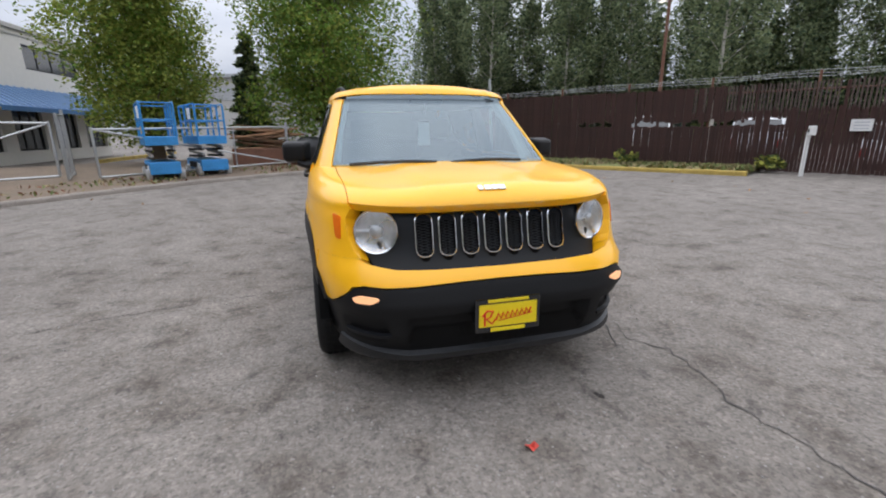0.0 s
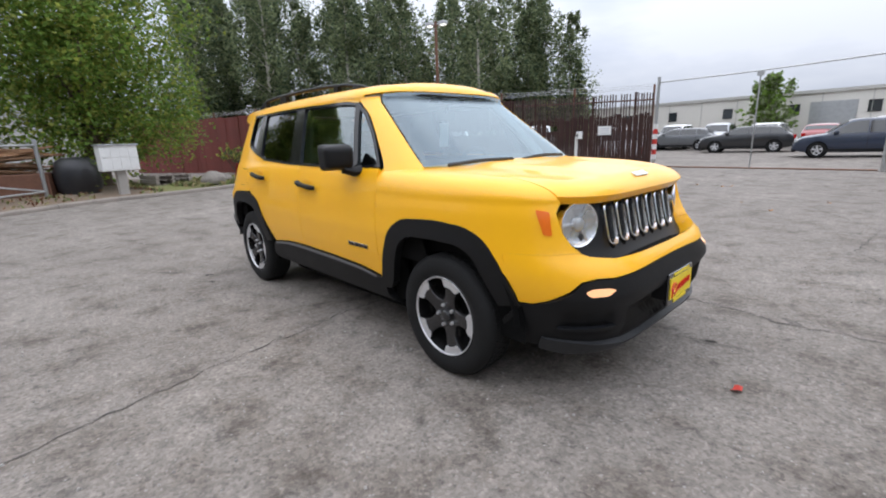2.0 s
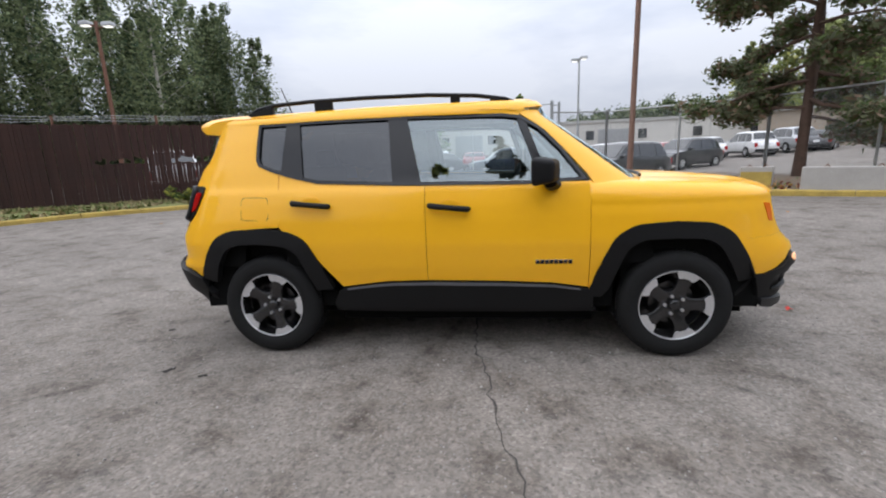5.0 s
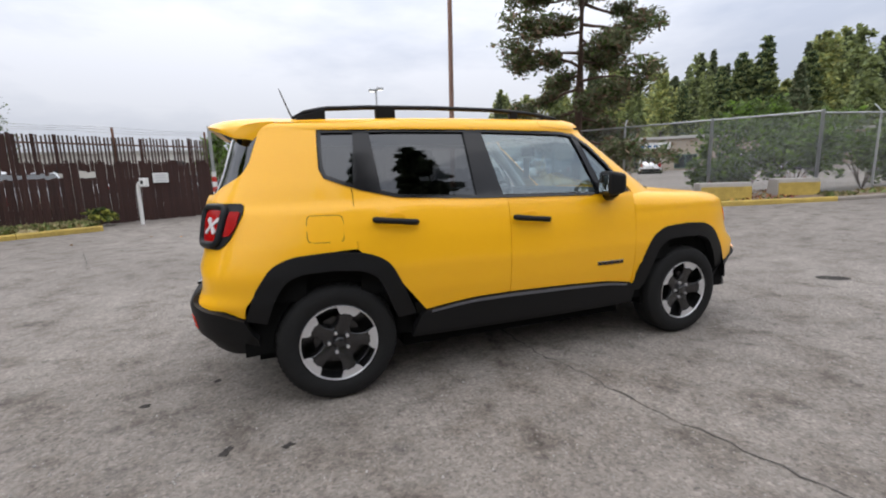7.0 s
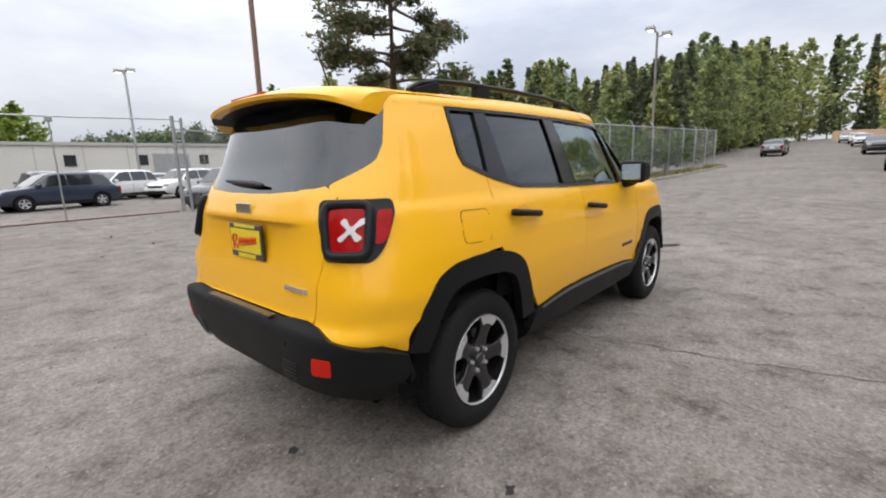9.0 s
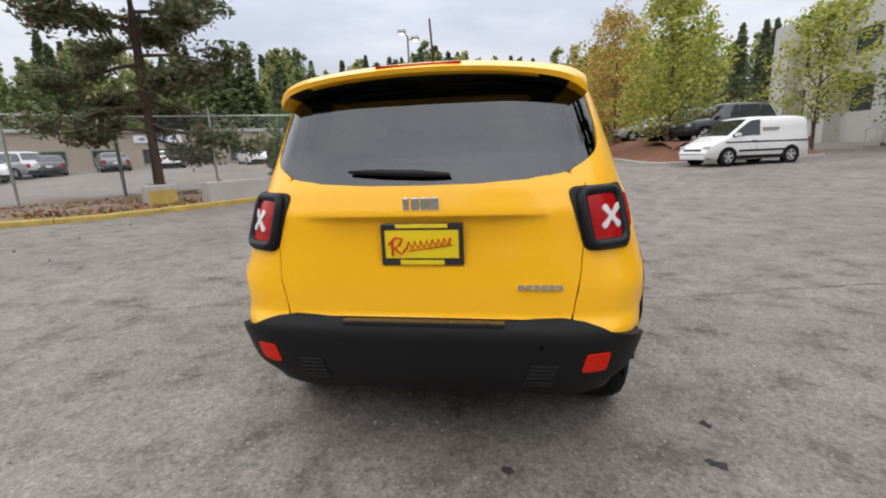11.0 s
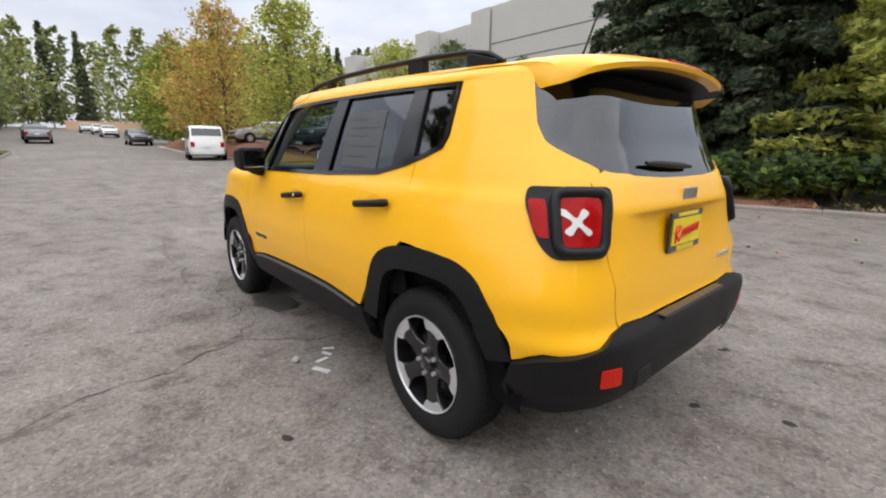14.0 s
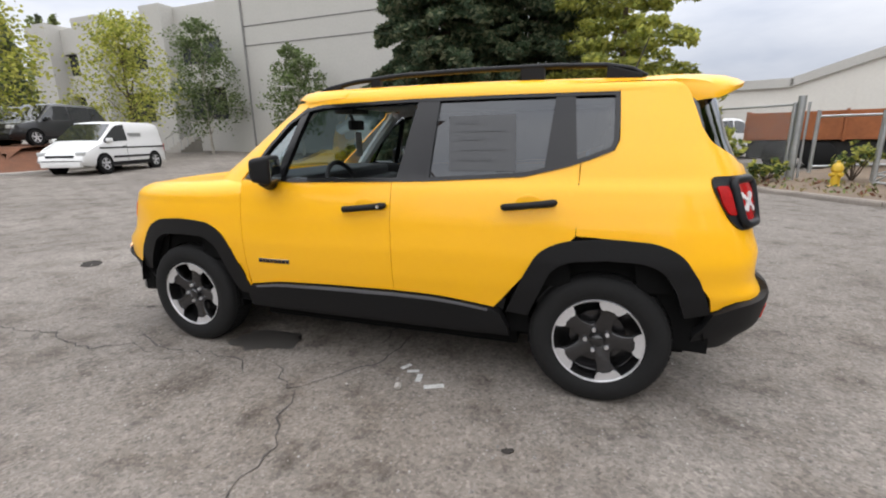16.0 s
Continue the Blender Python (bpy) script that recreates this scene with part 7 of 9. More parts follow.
# groundcover, grass and weeds
def tufts(name, edge, depth, side, count, size, material, label, seed, start=0.05, lift=0.0):
    """Blades and leaves strewn over a bed along its kerb line."""
    r = np.random.RandomState(seed)
    pts = smooth_line(edge, 0.5)
    P = []
    for k in range(count):
        i = r.randint(0, len(pts) - 1)
        d = (pts[i + 1] - pts[i]).normalized()
        p = pts[i].lerp(pts[i + 1], r.rand()) + Vector((-d.y, d.x)) * side * (start + depth * r.rand())
        if noise.noise(Vector((p.x * 0.7, p.y * 0.7, seed))) < -0.12:
            continue
        P.append((p.x, p.y, gz(p.x, p.y) + 0.12 + lift * r.rand() + size * 0.3))
    return tagged(leaves(name, P, size, material, None, seed, 0.1, -0.9, 2.2), label, "grass", kind="stuff")


tufts("grass", EDGE_BACK[7:], 3.0, 1, 9000, 0.09, [M_BLADE, M_BLADE_DRY], "patchy green and straw-coloured grass under the fence", 201, 0.16)
tufts("weeds", EDGE_BACK[:8], 2.2, 1, 1500, 0.05, [M_BLADE_DRY, M_BLADE, M_BARK_GROUND], "dry weeds and fallen leaves on the soil verge", 202, 0.12)
tufts("groundcover", EDGE_PINE[:6], 3.2, 1, 3200, 0.06, [M_GROUNDCOVER, M_GROUNDCOVER, L_AUTUMN, M_BLADE], "reddish groundcover under the pine", 203, 0.15, 0.05)
tufts("verge_weeds", EDGE_PINE[5:], 1.1, 1, 2500, 0.09, [M_BLADE_DRY, M_BLADE], "weeds at the foot of the road fence", 204, 0.12)
tufts("bark_chips", EDGE_FIR, 4.0, -1, 3500, 0.06, [M_BARK_GROUND, M_TIMBER], "bark chips and fallen twigs below the fir", 205, 0.1)

# ---- buildings ----
def window_unit(parent, x, y, z, w, h, m, panes=2, depth=0.12, material=None, frame_mat=None):
    """A window set into a wall that faces -y in the axes of m: frame, panes and sill."""
    fm = frame_mat or M_DARK
    t = m @ Matrix.Translation((x, y, z))
    bm = bmesh.new()
    for a in ((0, 0, 0.06, h), (w - 0.06, 0, w, h), (0.06, 0, w - 0.06, 0.06), (0.06, h - 0.06, w - 0.06, h)):
        slab(bm, a[0], -0.02, a[1], a[2], 0.06, a[3], 0, t)
    for k in range(1, panes):
        slab(bm, w * k / panes - 0.025, -0.015, 0.06, w * k / panes + 0.025, 0.05, h - 0.06, 0, t)
    win = part("window", bm, fm, parent)
    for k in range(panes):
        bm = bmesh.new()
        slab(bm, w * k / panes + 0.03, 0.01, 0.06, w * (k + 1) / panes - 0.03, 0.025, h - 0.06, 0, t)
        part("pane", bm, material or M_BRONZE, win)
    return win


def facing(ax, ay, bx, by, z=0.0):
    """Axes along a wall from a to b: x along it, the viewer on its -y side."""
    return pose(ax, ay, z, 0, 0, math.degrees(math.atan2(by - ay, bx - ax)))


# white building with a blue metal awning
A, B = (-15.02, -12.58), (-24.9, -12.0)
Lw = math.hypot(B[0] - A[0], B[1] - A[1])
m = facing(*A, *B, gz(-20, -13))
house = thing("office_building", m, "white two-storey building with a blue metal awning and dark upper window", "building")
I4 = Matrix.Identity(4)
# openings go through the wall: lower shopfront between piers, upper strip window
bm = bmesh.new()
slab(bm, 0, 0, 0, Lw, 5, 0.5)
for k in range(5):
    x = Lw * k / 4
    slab(bm, max(0, x - 0.35), 0, 0.5, min(Lw, x + 0.35), 0.3, 2.3)
slab(bm, 0, 0, 2.3, Lw, 0.3, 3.75)
slab(bm, 0, 0, 3.75, 4.3, 0.3, 4.72)
slab(bm, 8.1, 0, 3.75, Lw, 0.3, 4.72)
slab(bm, 0, 0, 4.72, Lw, 0.3, 5.2)
slab(bm, 0, 0.3, 0.5, Lw, 5, 5.0)
part("wall", bm, M_CREAM, house)
bm = bmesh.new()
slab(bm, -0.1, -0.10, 5.2, Lw + 0.1, 0.4, 5.36)
slab(bm, -0.05, -0.04, 4.98, Lw + 0.05, 0.0, 5.03)
part("parapet", bm, M_TILT, house)
window_unit(house, 4.3, 0.10, 3.75, 3.8, 0.97, I4, 4)
for k in range(4):
    window_unit(house, Lw * k / 4 + 0.38, 0.12, 0.5, Lw / 4 - 0.76, 1.8, I4, 3)
bm = bmesh.new()
vs = slab(bm, 0, -1.5, 2.05, Lw + 0.4, 0.0, 2.12)
for v in vs:
    if v.co.y > -0.5:
        v.co.z += 0.85
M_SEAM = mat("pale_blue_seam", (0.30, 0.42, 0.58), 0.4, 0.2)
awning = part("awning", bm, M_AWNING, house)
for k in range(26):
    bm = bmesh.new()
    x = 0.05 + (Lw + 0.2) * k / 25
    vs = slab(bm, x, -1.51, 2.12, x + 0.05, -0.01, 2.17)
    for v in vs:
        if v.co.y > -0.5:
            v.co.z += 0.85
    part("seam", bm, M_SEAM, awning)
bm = bmesh.new()
slab(bm, 0, -1.53, 1.95, Lw + 0.4, -1.49, 2.10)
part("fascia", bm, M_AWNING, awning)
bm = bmesh.new()
slab(bm, 2, -3.2, 0.02, Lw, -3.0, 0.16)
tagged(part("kerb_office", bm, M_KERBY), "yellow painted kerb before the white building", "kerb", kind="structure").matrix_world = m

# grey building far behind the maples
far = thing("grey_building", pose(-43, -9, 0, 0, 0, 80), "plain grey flat-roofed building behind the maples", "building")
bm = bmesh.new()
slab(bm, -9, 0, 0, 12, 8, 6.2)
part("wall", bm, M_TILT, far)
bm = bmesh.new()
slab(bm, -9.2, -0.3, 6.2, 12.2, 8.2, 6.5)
part("roof", bm, M_GALV, far)
for k in range(6):
    bm = bmesh.new()
    slab(bm, -8 + 3.2 * k, -0.05, 4.2, -5.6 + 3.2 * k, 0.0, 5.4)
    part("panel", bm, M_GALV, far)

# long pale warehouse beyond the lot
m = facing(-13.0, 47.5, 62.0, 40.5, 0.3)
ware = thing("warehouse", m, "long low white-grey warehouse with small dark windows beyond the car lot", "building")
bm = bmesh.new()
slab(bm, -34, 0, -1.5, 75, 20, 3.6)
part("wall", bm, M_CREAM, ware)
bm = bmesh.new()
slab(bm, -34.1, -0.15, 3.6, 75.1, 20, 3.85)
part("roof", bm, M_TILT, ware)
for k in range(-10, 24):
    bm = bmesh.new()
    slab(bm, 0.4 + 3.1 * k, -0.03, -1.0, 0.46 + 3.1 * k, 0.0, 3.6)
    part("joint", bm, M_TILT, ware)
for k in range(-6, 14):
    window_unit(ware, 2.4 + 5.1 * k, -0.04, 1.9, 0.8, 0.9, I4, 1)
for k in range(4):
    bm = bmesh.new()
    slab(bm, 9 + 15 * k, -0.06, 0.0, 12 + 15 * k, -0.01, 2.9)
    part("roller_door", bm, M_GALV, ware)

# low brown building across the second lot
m = facing(24.0, 41.0, 45.0, 19.5, gz(30, 30) - 0.6)
low_b = thing("low_building", m, "low tan building with green-framed windows and a white sign", "building")
Lb = math.hypot(21, 21.5)
M_TAN = mat("tan_wall", (0.36, 0.30, 0.235), 0.85, vary=0.1, grain=5, blotch=0.5)
bm = bmesh.new()
slab(bm, 0, 0, 0, Lb, 12, 3.7)
part("wall", bm, M_TAN, low_b)
bm = bmesh.new()
slab(bm, -0.3, -0.3, 3.7, Lb + 0.3, 12, 3.95)
part("roof", bm, M_TILT, low_b)
for k in range(8):
    window_unit(low_b, 1.2 + 3.6 * k, -0.04, 0.9, 1.9, 1.3, I4, 2, frame_mat=mat("green_frame", (0.06, 0.16, 0.12), 0.5))
bm = bmesh.new()
slab(bm, 11.5, -0.12, 2.75, 15.2, -0.02, 3.4, 0.03)
part("sign", bm, M_WHITE, low_b, "blank white sign board")
for k in range(5):
    bm = bmesh.new()
    slab(bm, 11.9 + 0.6 * k, -0.14, 2.98, 12.3 + 0.6 * k, -0.12, 3.16)
    part("sign_bar", bm, M_AWNING, low_b)

# tall tilt-up concrete building
tz = 1.2
m = facing(43.5, -24.2, 9.0, -23.0, tz)
tilt = thing("concrete_building", m, "tall grey tilt-up concrete building with dark recessed windows", "building")
# along x: distance from its north corner; +y of these axes runs into the building
def block_part(nm, *b):
    bm = bmesh.new()
    slab(bm, *b)
    part(nm, bm, M_TILT, tilt)


block_part("wall", 22.0, 0, -1.5, 34.5, 22, 10.0)
block_part("core", 0, 2.0, -1.5, 22.0, 22, 9.0)
for x0, x1, top in ((0, 2.5, 9.5), (5.8, 8.6, 9.5), (13.3, 15.3, 9.55), (20.0, 22.0, 10.0)):
    block_part("pier", x0, -0.5 if x1 < 20 else -0.12, -1.5, x1, 2.0, top)
BAYS = ((2.5, 5.8, 9.2), (8.6, 13.3, 9.2), (15.3, 20.0, 9.5))
for x0, x1, top in BAYS:
    block_part("panel", x0, 0.6, 7.3, x1, 2.0, top)
    block_part("panel", x0, 0.6, 3.95, x1, 2.0, 5.6)
    block_part("panel", x0, 0.6, -1.5, x1, 2.0, 1.7)
    window_unit(tilt, x0, 0.95, 5.6, x1 - x0, 1.7, I4, 4)
    window_unit(tilt, x0, 1.1, 1.7, x1 - x0, 2.25, I4, 3)
for z in (6.25, 7.45):
    bm = bmesh.new()
    slab(bm, 22.1, -0.02, z, 34.4, 0.0, z + 0.07)
    part("joint", bm, mat("dark_joint", (0.16, 0.155, 0.15), 0.9), tilt)
bm = bmesh.new()
rod(bm, (22.06, -0.07, -1.4), (22.06, -0.07, 9.8), 0.06, sides=8)
part("downpipe", bm, mat("grey_pipe", (0.22, 0.215, 0.21), 0.7), tilt)
bm = bmesh.new()
for k in range(6):
    slab(bm, 16.4, -2.6 + 0.3 * k, -0.6, 17.8, -2.3 + 0.3 * k, -0.4 + 0.17 * k)
tagged(part("entrance_steps", bm, M_CONCRETE), "concrete entrance steps with rails", "steps", kind="structure").matrix_world = m
bm = bmesh.new()
for x in (16.4, 17.8):
    tube(bm, [(x, -2.6, 0.3), (x, -0.7, 1.35), (x, -0.6, 1.35)], 0.03, 6)
    for k in range(4):
        rod(bm, (x, -2.5 + 0.55 * k, -0.5 + 0.3 * k), (x, -2.5 + 0.55 * k, 0.36 + 0.3 * k), 0.02, sides=6)
tagged(part("step_rail", bm, M_GALV), "steel handrails beside the steps", "rail").matrix_world = m

# pale sheds behind the yard
shed = thing("shed", pose(-4.0, -38.5, 0, 0, 0, 161.5), "large pale metal shed with a shallow roof behind the yard", "building")
bm = bmesh.new()
for x0, x1, h0, h1, d in ((0, 10.4, 4.75, 4.73, 14), (10.4, 26, 4.73, 10.0, 20)):
    o = [(x0, 0), (x1, 0), (x1, h1), (x0, h0)]
    vs = prism(bm, o, (-d, 0), Matrix.Rotation(math.pi / 2, 4, "X"))
part("wall", bm, M_CREAM, shed)
bm = bmesh.new()
for x0, x1, h0, h1 in ((0, 10.4, 4.2, 4.18), (10.4, 26, 4.18, 9.45)):
    prism(bm, [(x0 - 0.1, h0), (x1 + 0.1, h1), (x1 + 0.1, h1 + 0.6), (x0 - 0.1, h0 + 0.6)], (-20.1, 0.25), Matrix.Rotation(math.pi / 2, 4, "X"))
part("roof", bm, M_TILT, shed)
for k in range(16):
    bm = bmesh.new()
    slab(bm, 1 + 1.6 * k, -0.04, 0, 1.05 + 1.6 * k, 0.0, 4.1)
    part("rib", bm, M_CREAM, shed)
for k in range(3):
    bm = bmesh.new()
    slab(bm, 2.5 + 8.0 * k, 0.0, 0.0, 6.5 + 8.0 * k, 0.06, 2.2)
    part("door", bm, M_AWNING if k != 1 else M_DARK, shed)

# ---- other vehicles ----
PAINT = {n: mat(n + "_car_paint", c, 0.3, mt, vary=0.03, coat=0.8) for n, c, mt in (("black", (0.012, 0.013, 0.015), 0), ("navy", (0.015, 0.025, 0.05), 0), ("silver", (0.42, 0.43, 0.44), 0.5), ("white", (0.72, 0.72, 0.71), 0), ("grey", (0.12, 0.125, 0.13), 0.3), ("red", (0.25, 0.02, 0.02), 0), ("blue", (0.03, 0.08, 0.2), 0))}
M_CARGLASS = mat("dark_car_glass", (0.015, 0.018, 0.02), 0.06, vary=0.05, spec=0.9)
M_HEADGLASS = mat("head_lamp_glass", (0.6, 0.62, 0.62), 0.12, 0.4, vary=0.1)


def vehicle(name, m, label, paint, L=4.7, W=1.84, H=1.70, hood=1.15, tail=0.30, belt=1.0, nose_z=0.92, screen=0.78, back=0.42, pillars=3, group="", van=False, stripe=False):
    """A parked car, ahead is +x of m. Its skin is drawn through cross-sections. hood: length of its bonnet; screen, back: run of the front and rear glass; tail: length behind the cabin."""
    ob = thing(name, m, label, "van" if van else "car", group)
    P = PAINT[paint]
    f, b = L / 2, -L / 2
    xs0, xe = f - hood, b + tail
    # the top line from tail to nose, softened
    line = [(b, 0.55), (b + 0.03, belt - 0.08), (xe, belt + 0.04), (xe + back, H - 0.06), (xe + back + 0.5, H), (xs0 - screen - 0.35, H), (xs0 - screen, H - 0.05), (xs0, belt + 0.05), (f - 0.30, nose_z), (f - 0.06, nose_z - 0.18), (f, 0.50)]
    gx = np.linspace(b, f, 400)
    gzv = np.convolve(np.pad(np.interp(gx, [p[0] for p in line], [p[1] for p in line]), 7, mode="edge"), np.hanning(17)[1:-1] / np.hanning(17).sum(), mode="valid")
    top = lambda x: float(np.interp(x, gx, gzv))
    half = lambda x: W / 2 * (1 - 0.16 * abs(x / f) ** 7)
    sh = lambda x: min(belt, top(x) - 0.05)
    roof_w = lambda x: half(x) * (1 - (0.10 if van else 0.20) * min(1.0, max(0.0, (top(x) - sh(x)) / 0.62))) - 0.03

    def flank(x, k):
        """A point between the shoulder and the roof's edge."""
        return Vector((x, half(x) * 0.975 * (1 - k) + roof_w(x) * k, sh(x) * (1 - k) + (top(x) - 0.06) * k))

    bm = bmesh.new()
    rings = []
    for x in np.linspace(b, f, 46):
        w, t = half(x), top(x)
        lift = 0.22 + 0.16 * abs(x / f) ** 8
        prof = [(w * 0.90, lift), (w * 0.985, lift + 0.10), (w, min(0.62, t - 0.12)), (w * 0.995, sh(x) - 0.06)]
        prof += [(flank(x, k).y, flank(x, k).z) for k in (0.0, 0.5, 1.0)] + [(roof_w(x) * 0.93, t - 0.022), (roof_w(x) * 0.6, t + 0.004), (0.0, t + 0.014)]
        half_ring = [(y, z) for y, z in prof]
        rings.append([bm.verts.new((x, -y, z)) for y, z in half_ring] + [bm.verts.new((x, y, z)) for y, z in half_ring[-2::-1]])
    n = len(rings[0])
    for A, B in zip(rings, rings[1:]):
        for i in range(n):
            bm.faces.new((A[i], A[(i + 1) % n], B[(i + 1) % n], B[i]))
    bm.faces.new(rings[0])
    bm.faces.new(rings[-1][::-1])
    bmesh.ops.recalc_face_normals(bm, faces=bm.faces)
    part("body", bm, P, ob, smooth=True)

    def glazing(nm, grid):
        """A pane laid over the skin from a grid of points, with its rim turned in."""
        bm = bmesh.new()
        rows = [[bm.verts.new(p) for p in line] for line in grid]
        for A, B in zip(rows, rows[1:]):
            for i in range(len(A) - 1):
                bm.faces.new((A[i], A[i + 1], B[i + 1], B[i]))
        bmesh.ops.recalc_face_normals(bm, faces=bm.faces)
        part(nm, bm, M_CARGLASS, ob, smooth=True)

    x_hi, x_lo = xs0 - 0.16, xe + 0.16
    if pillars == 3:
        cuts = [x_lo, x_lo + (x_hi - x_lo) * 0.24, x_lo + (x_hi - x_lo) * 0.58, x_hi]
    elif pillars == 2:
        cuts = [x_lo, x_lo + (x_hi - x_lo) * 0.45, x_hi]
    else:
        cuts = [x_hi - 1.25, x_hi]
    for s in (-1, 1):
        for c0, c1 in zip(cuts, cuts[1:]):
            grid = []
            for k in (0.10, 0.5, 0.92):
                grid.append([Vector((p.x, s * (p.y + 0.012), p.z)) for p in (flank(x, k) for x in np.linspace(c0 + 0.03, c1 - 0.03, 7))])
            glazing("side_window", grid)
        bm = bmesh.new()
        slab(bm, xs0 - 0.42, s * (W / 2 - 0.02), belt + 0.03, xs0 - 0.24, s * (W / 2 + 0.15), belt + 0.17, 0.04)
        part("mirror", bm, P, ob)
        bm = bmesh.new()
        slab(bm, f - 0.34, s * W * 0.29, nose_z - 0.23, f - 0.07, s * W * 0.445, nose_z - 0.09, 0.03)
        part("headlamp", bm, M_HEADGLASS, ob)
        bm = bmesh.new()
        slab(bm, b - 0.005, s * W * 0.33, belt - 0.34, b + 0.16, s * W * 0.43, belt - 0.06, 0.02)
        part("tail_lamp", bm, M_REDLENS, ob)
        bm = bmesh.new()
        slab(bm, b + 0.9, s * (W / 2 - 0.06), 0.24, f - 0.95, s * (W / 2 + 0.008), 0.38, 0.01)
        part("sill", bm, M_BLACKPL, ob)
        for c in cuts[1:-1] if pillars > 1 else [x_hi - 1.1]:
            bm = bmesh.new()
            slab(bm, c + 0.06, s * (W / 2 - 0.03), belt - 0.15, c + 0.22, s * (W / 2 + 0.014), belt - 0.115, 0.01)
            part("door_handle", bm, P if not stripe else M_DARK, ob)
            # shut line of the door
            bm = bmesh.new()
            slab(bm, c - 0.006, s * (W / 2 - 0.03), 0.42, c + 0.006, s * (W / 2 + 0.003), belt - 0.05)
            part("shut_line", bm, M_DARK, ob)
        if stripe:
            for z, t, x_end in ((0.86, 0.05, b + 0.2), (0.52, 0.075, b + 0.95)):
                bm = bmesh.new()
                slab(bm, x_end, s * (W / 2 - 0.03), z, f - 1.35 if z < 0.7 else f - 0.75, s * (W / 2 + 0.006), z + t)
                part("stripe", bm, M_SATIN, ob, "dark side stripe")
            bm = bmesh.new()
            slab(bm, -0.75, s * (W / 2 - 0.16), 1.30, -0.05, s * (W / 2 - 0.025), 1.42)
            part("vent_panel", bm, M_GALV, ob)
    # front and rear glass follow the top line
    for nm, xa, xb in (("windscreen", xs0 - 0.05, xs0 - screen + 0.07), ("rear_window", xe + 0.09, xe + back - 0.05)):
        if van and nm == "rear_window" and stripe:
            continue
        grid = []
        for x in np.linspace(xa, xb, 5):
            w = roof_w(x) * 0.90
            grid.append([Vector((x + (0.014 if nm == "windscreen" else -0.014), y * w, top(x) + 0.004 + 0.012 * (1 - y * y))) for y in (-1, -0.6, 0, 0.6, 1)])
        glazing(nm, grid)
    bm = bmesh.new()
    slab(bm, f - 0.20, -W * 0.27, nose_z - 0.40, f - 0.015, W * 0.27, nose_z - 0.20, 0.03)
    part("grille", bm, M_SATIN, ob)
    bm = bmesh.new()
    slab(bm, f - 0.16, -W * 0.38, 0.25, f + 0.015, W * 0.38, 0.44, 0.04)
    part("front_bumper", bm, M_BLACKPL if not van else P, ob)
    bm = bmesh.new()
    slab(bm, b - 0.03, -W * 0.41, 0.30, b + 0.2, W * 0.41, 0.52, 0.04)
    part("rear_bumper", bm, M_BLACKPL if not van else P, ob)
    bm = bmesh.new()
    slab(bm, b - 0.045, -0.17, 0.66, b - 0.005, 0.17, 0.80, 0.004)
    part("number_plate", bm, M_PAPER, ob)
    for x in (f - 0.90, b + 0.92):
        for s in (-1, 1):
            t = Matrix.Translation((x, s * (W / 2 - 0.085), 0.335))
            # flat near-black disc on the flank stands in for the shaded well
            bm = bmesh.new()
            lathe(bm, [(0.0, s * 0.0895), (0.385, s * 0.0895), (0.385, -s * 0.05)], "y", 26, t)
            bmesh.ops.recalc_face_normals(bm, faces=bm.faces)
            part("well_shade_disc", bm, M_VOID, ob, smooth=True)
            bm = bmesh.new()
            lathe(bm, [(0.20, -0.10), (0.30, -0.11), (0.335, -0.07), (0.335, 0.07), (0.30, 0.11), (0.20, 0.10)], "y", 22, t)
            bmesh.ops.recalc_face_normals(bm, faces=bm.faces)
            wh = part("wheel", bm, M_TYRE, ob, smooth=True)
            bm = bmesh.new()
            for k in range(5):
                slab(bm, -0.032, s * 0.09, 0.02, 0.032, s * 0.106, 0.20, 0.006, t @ Matrix.Rotation(k * math.tau / 5, 4, "Y"))
            lathe(bm, [(0.205, s * 0.095), (0.20, s * 0.110), (0.185, s * 0.105)], "y", 22, t)
            part("rim", bm, M_SILVER, wh)
            bm = bmesh.new()
            lathe(bm, [(0.20, s * 0.092), (0.0, s * 0.092)], "y", 22, t)
            bmesh.ops.recalc_face_normals(bm, faces=bm.faces)
            part("wheel_back", bm, M_DARK, wh)
    return ob


def parked(x, y, yaw, lift=0.0):
    return pose(x, y, gz(x, y) + lift, 0, 0, yaw)


LOT = "cars in the lot"
for k, (x, y, c) in enumerate(((-6.4, 17.0, "white"), (-9.4, 15.0, "silver"), (-12.6, 13.2, "white"))):
    vehicle("car", parked(x, y, 121 + 3 * k), c + " car parked behind the brown fence", c, H=1.7, group=LOT)
vehicle("suv", parked(0.9, 25.2, 190), "dark navy off-road car parked in the lot", "navy", H=1.66, group=LOT)
vehicle("suv", parked(6.2, 18.6, 211), "black off-road car parked against the lot fence", "black", L=4.8, H=1.75, group=LOT)
vehicle("car", parked(-4.4, 29.4, 188), "black car parked in the lot", "black", H=1.48, group=LOT)
vehicle("suv", parked(4.4, 29.8, 205), "white off-road car parked in the lot", "white", group=LOT)
vehicle("suv", parked(7.6, 28.4, 208), "white off-road car parked in the lot", "white", H=1.68, group=LOT)
vehicle("suv", parked(11.4, 24.6, 212), "black off-road car parked in the lot", "black", H=1.72, group=LOT)
vehicle("car", parked(-9.0, 32.0, 186), "grey car parked in the lot", "grey", H=1.48, group=LOT)
rr = random.Random(9)
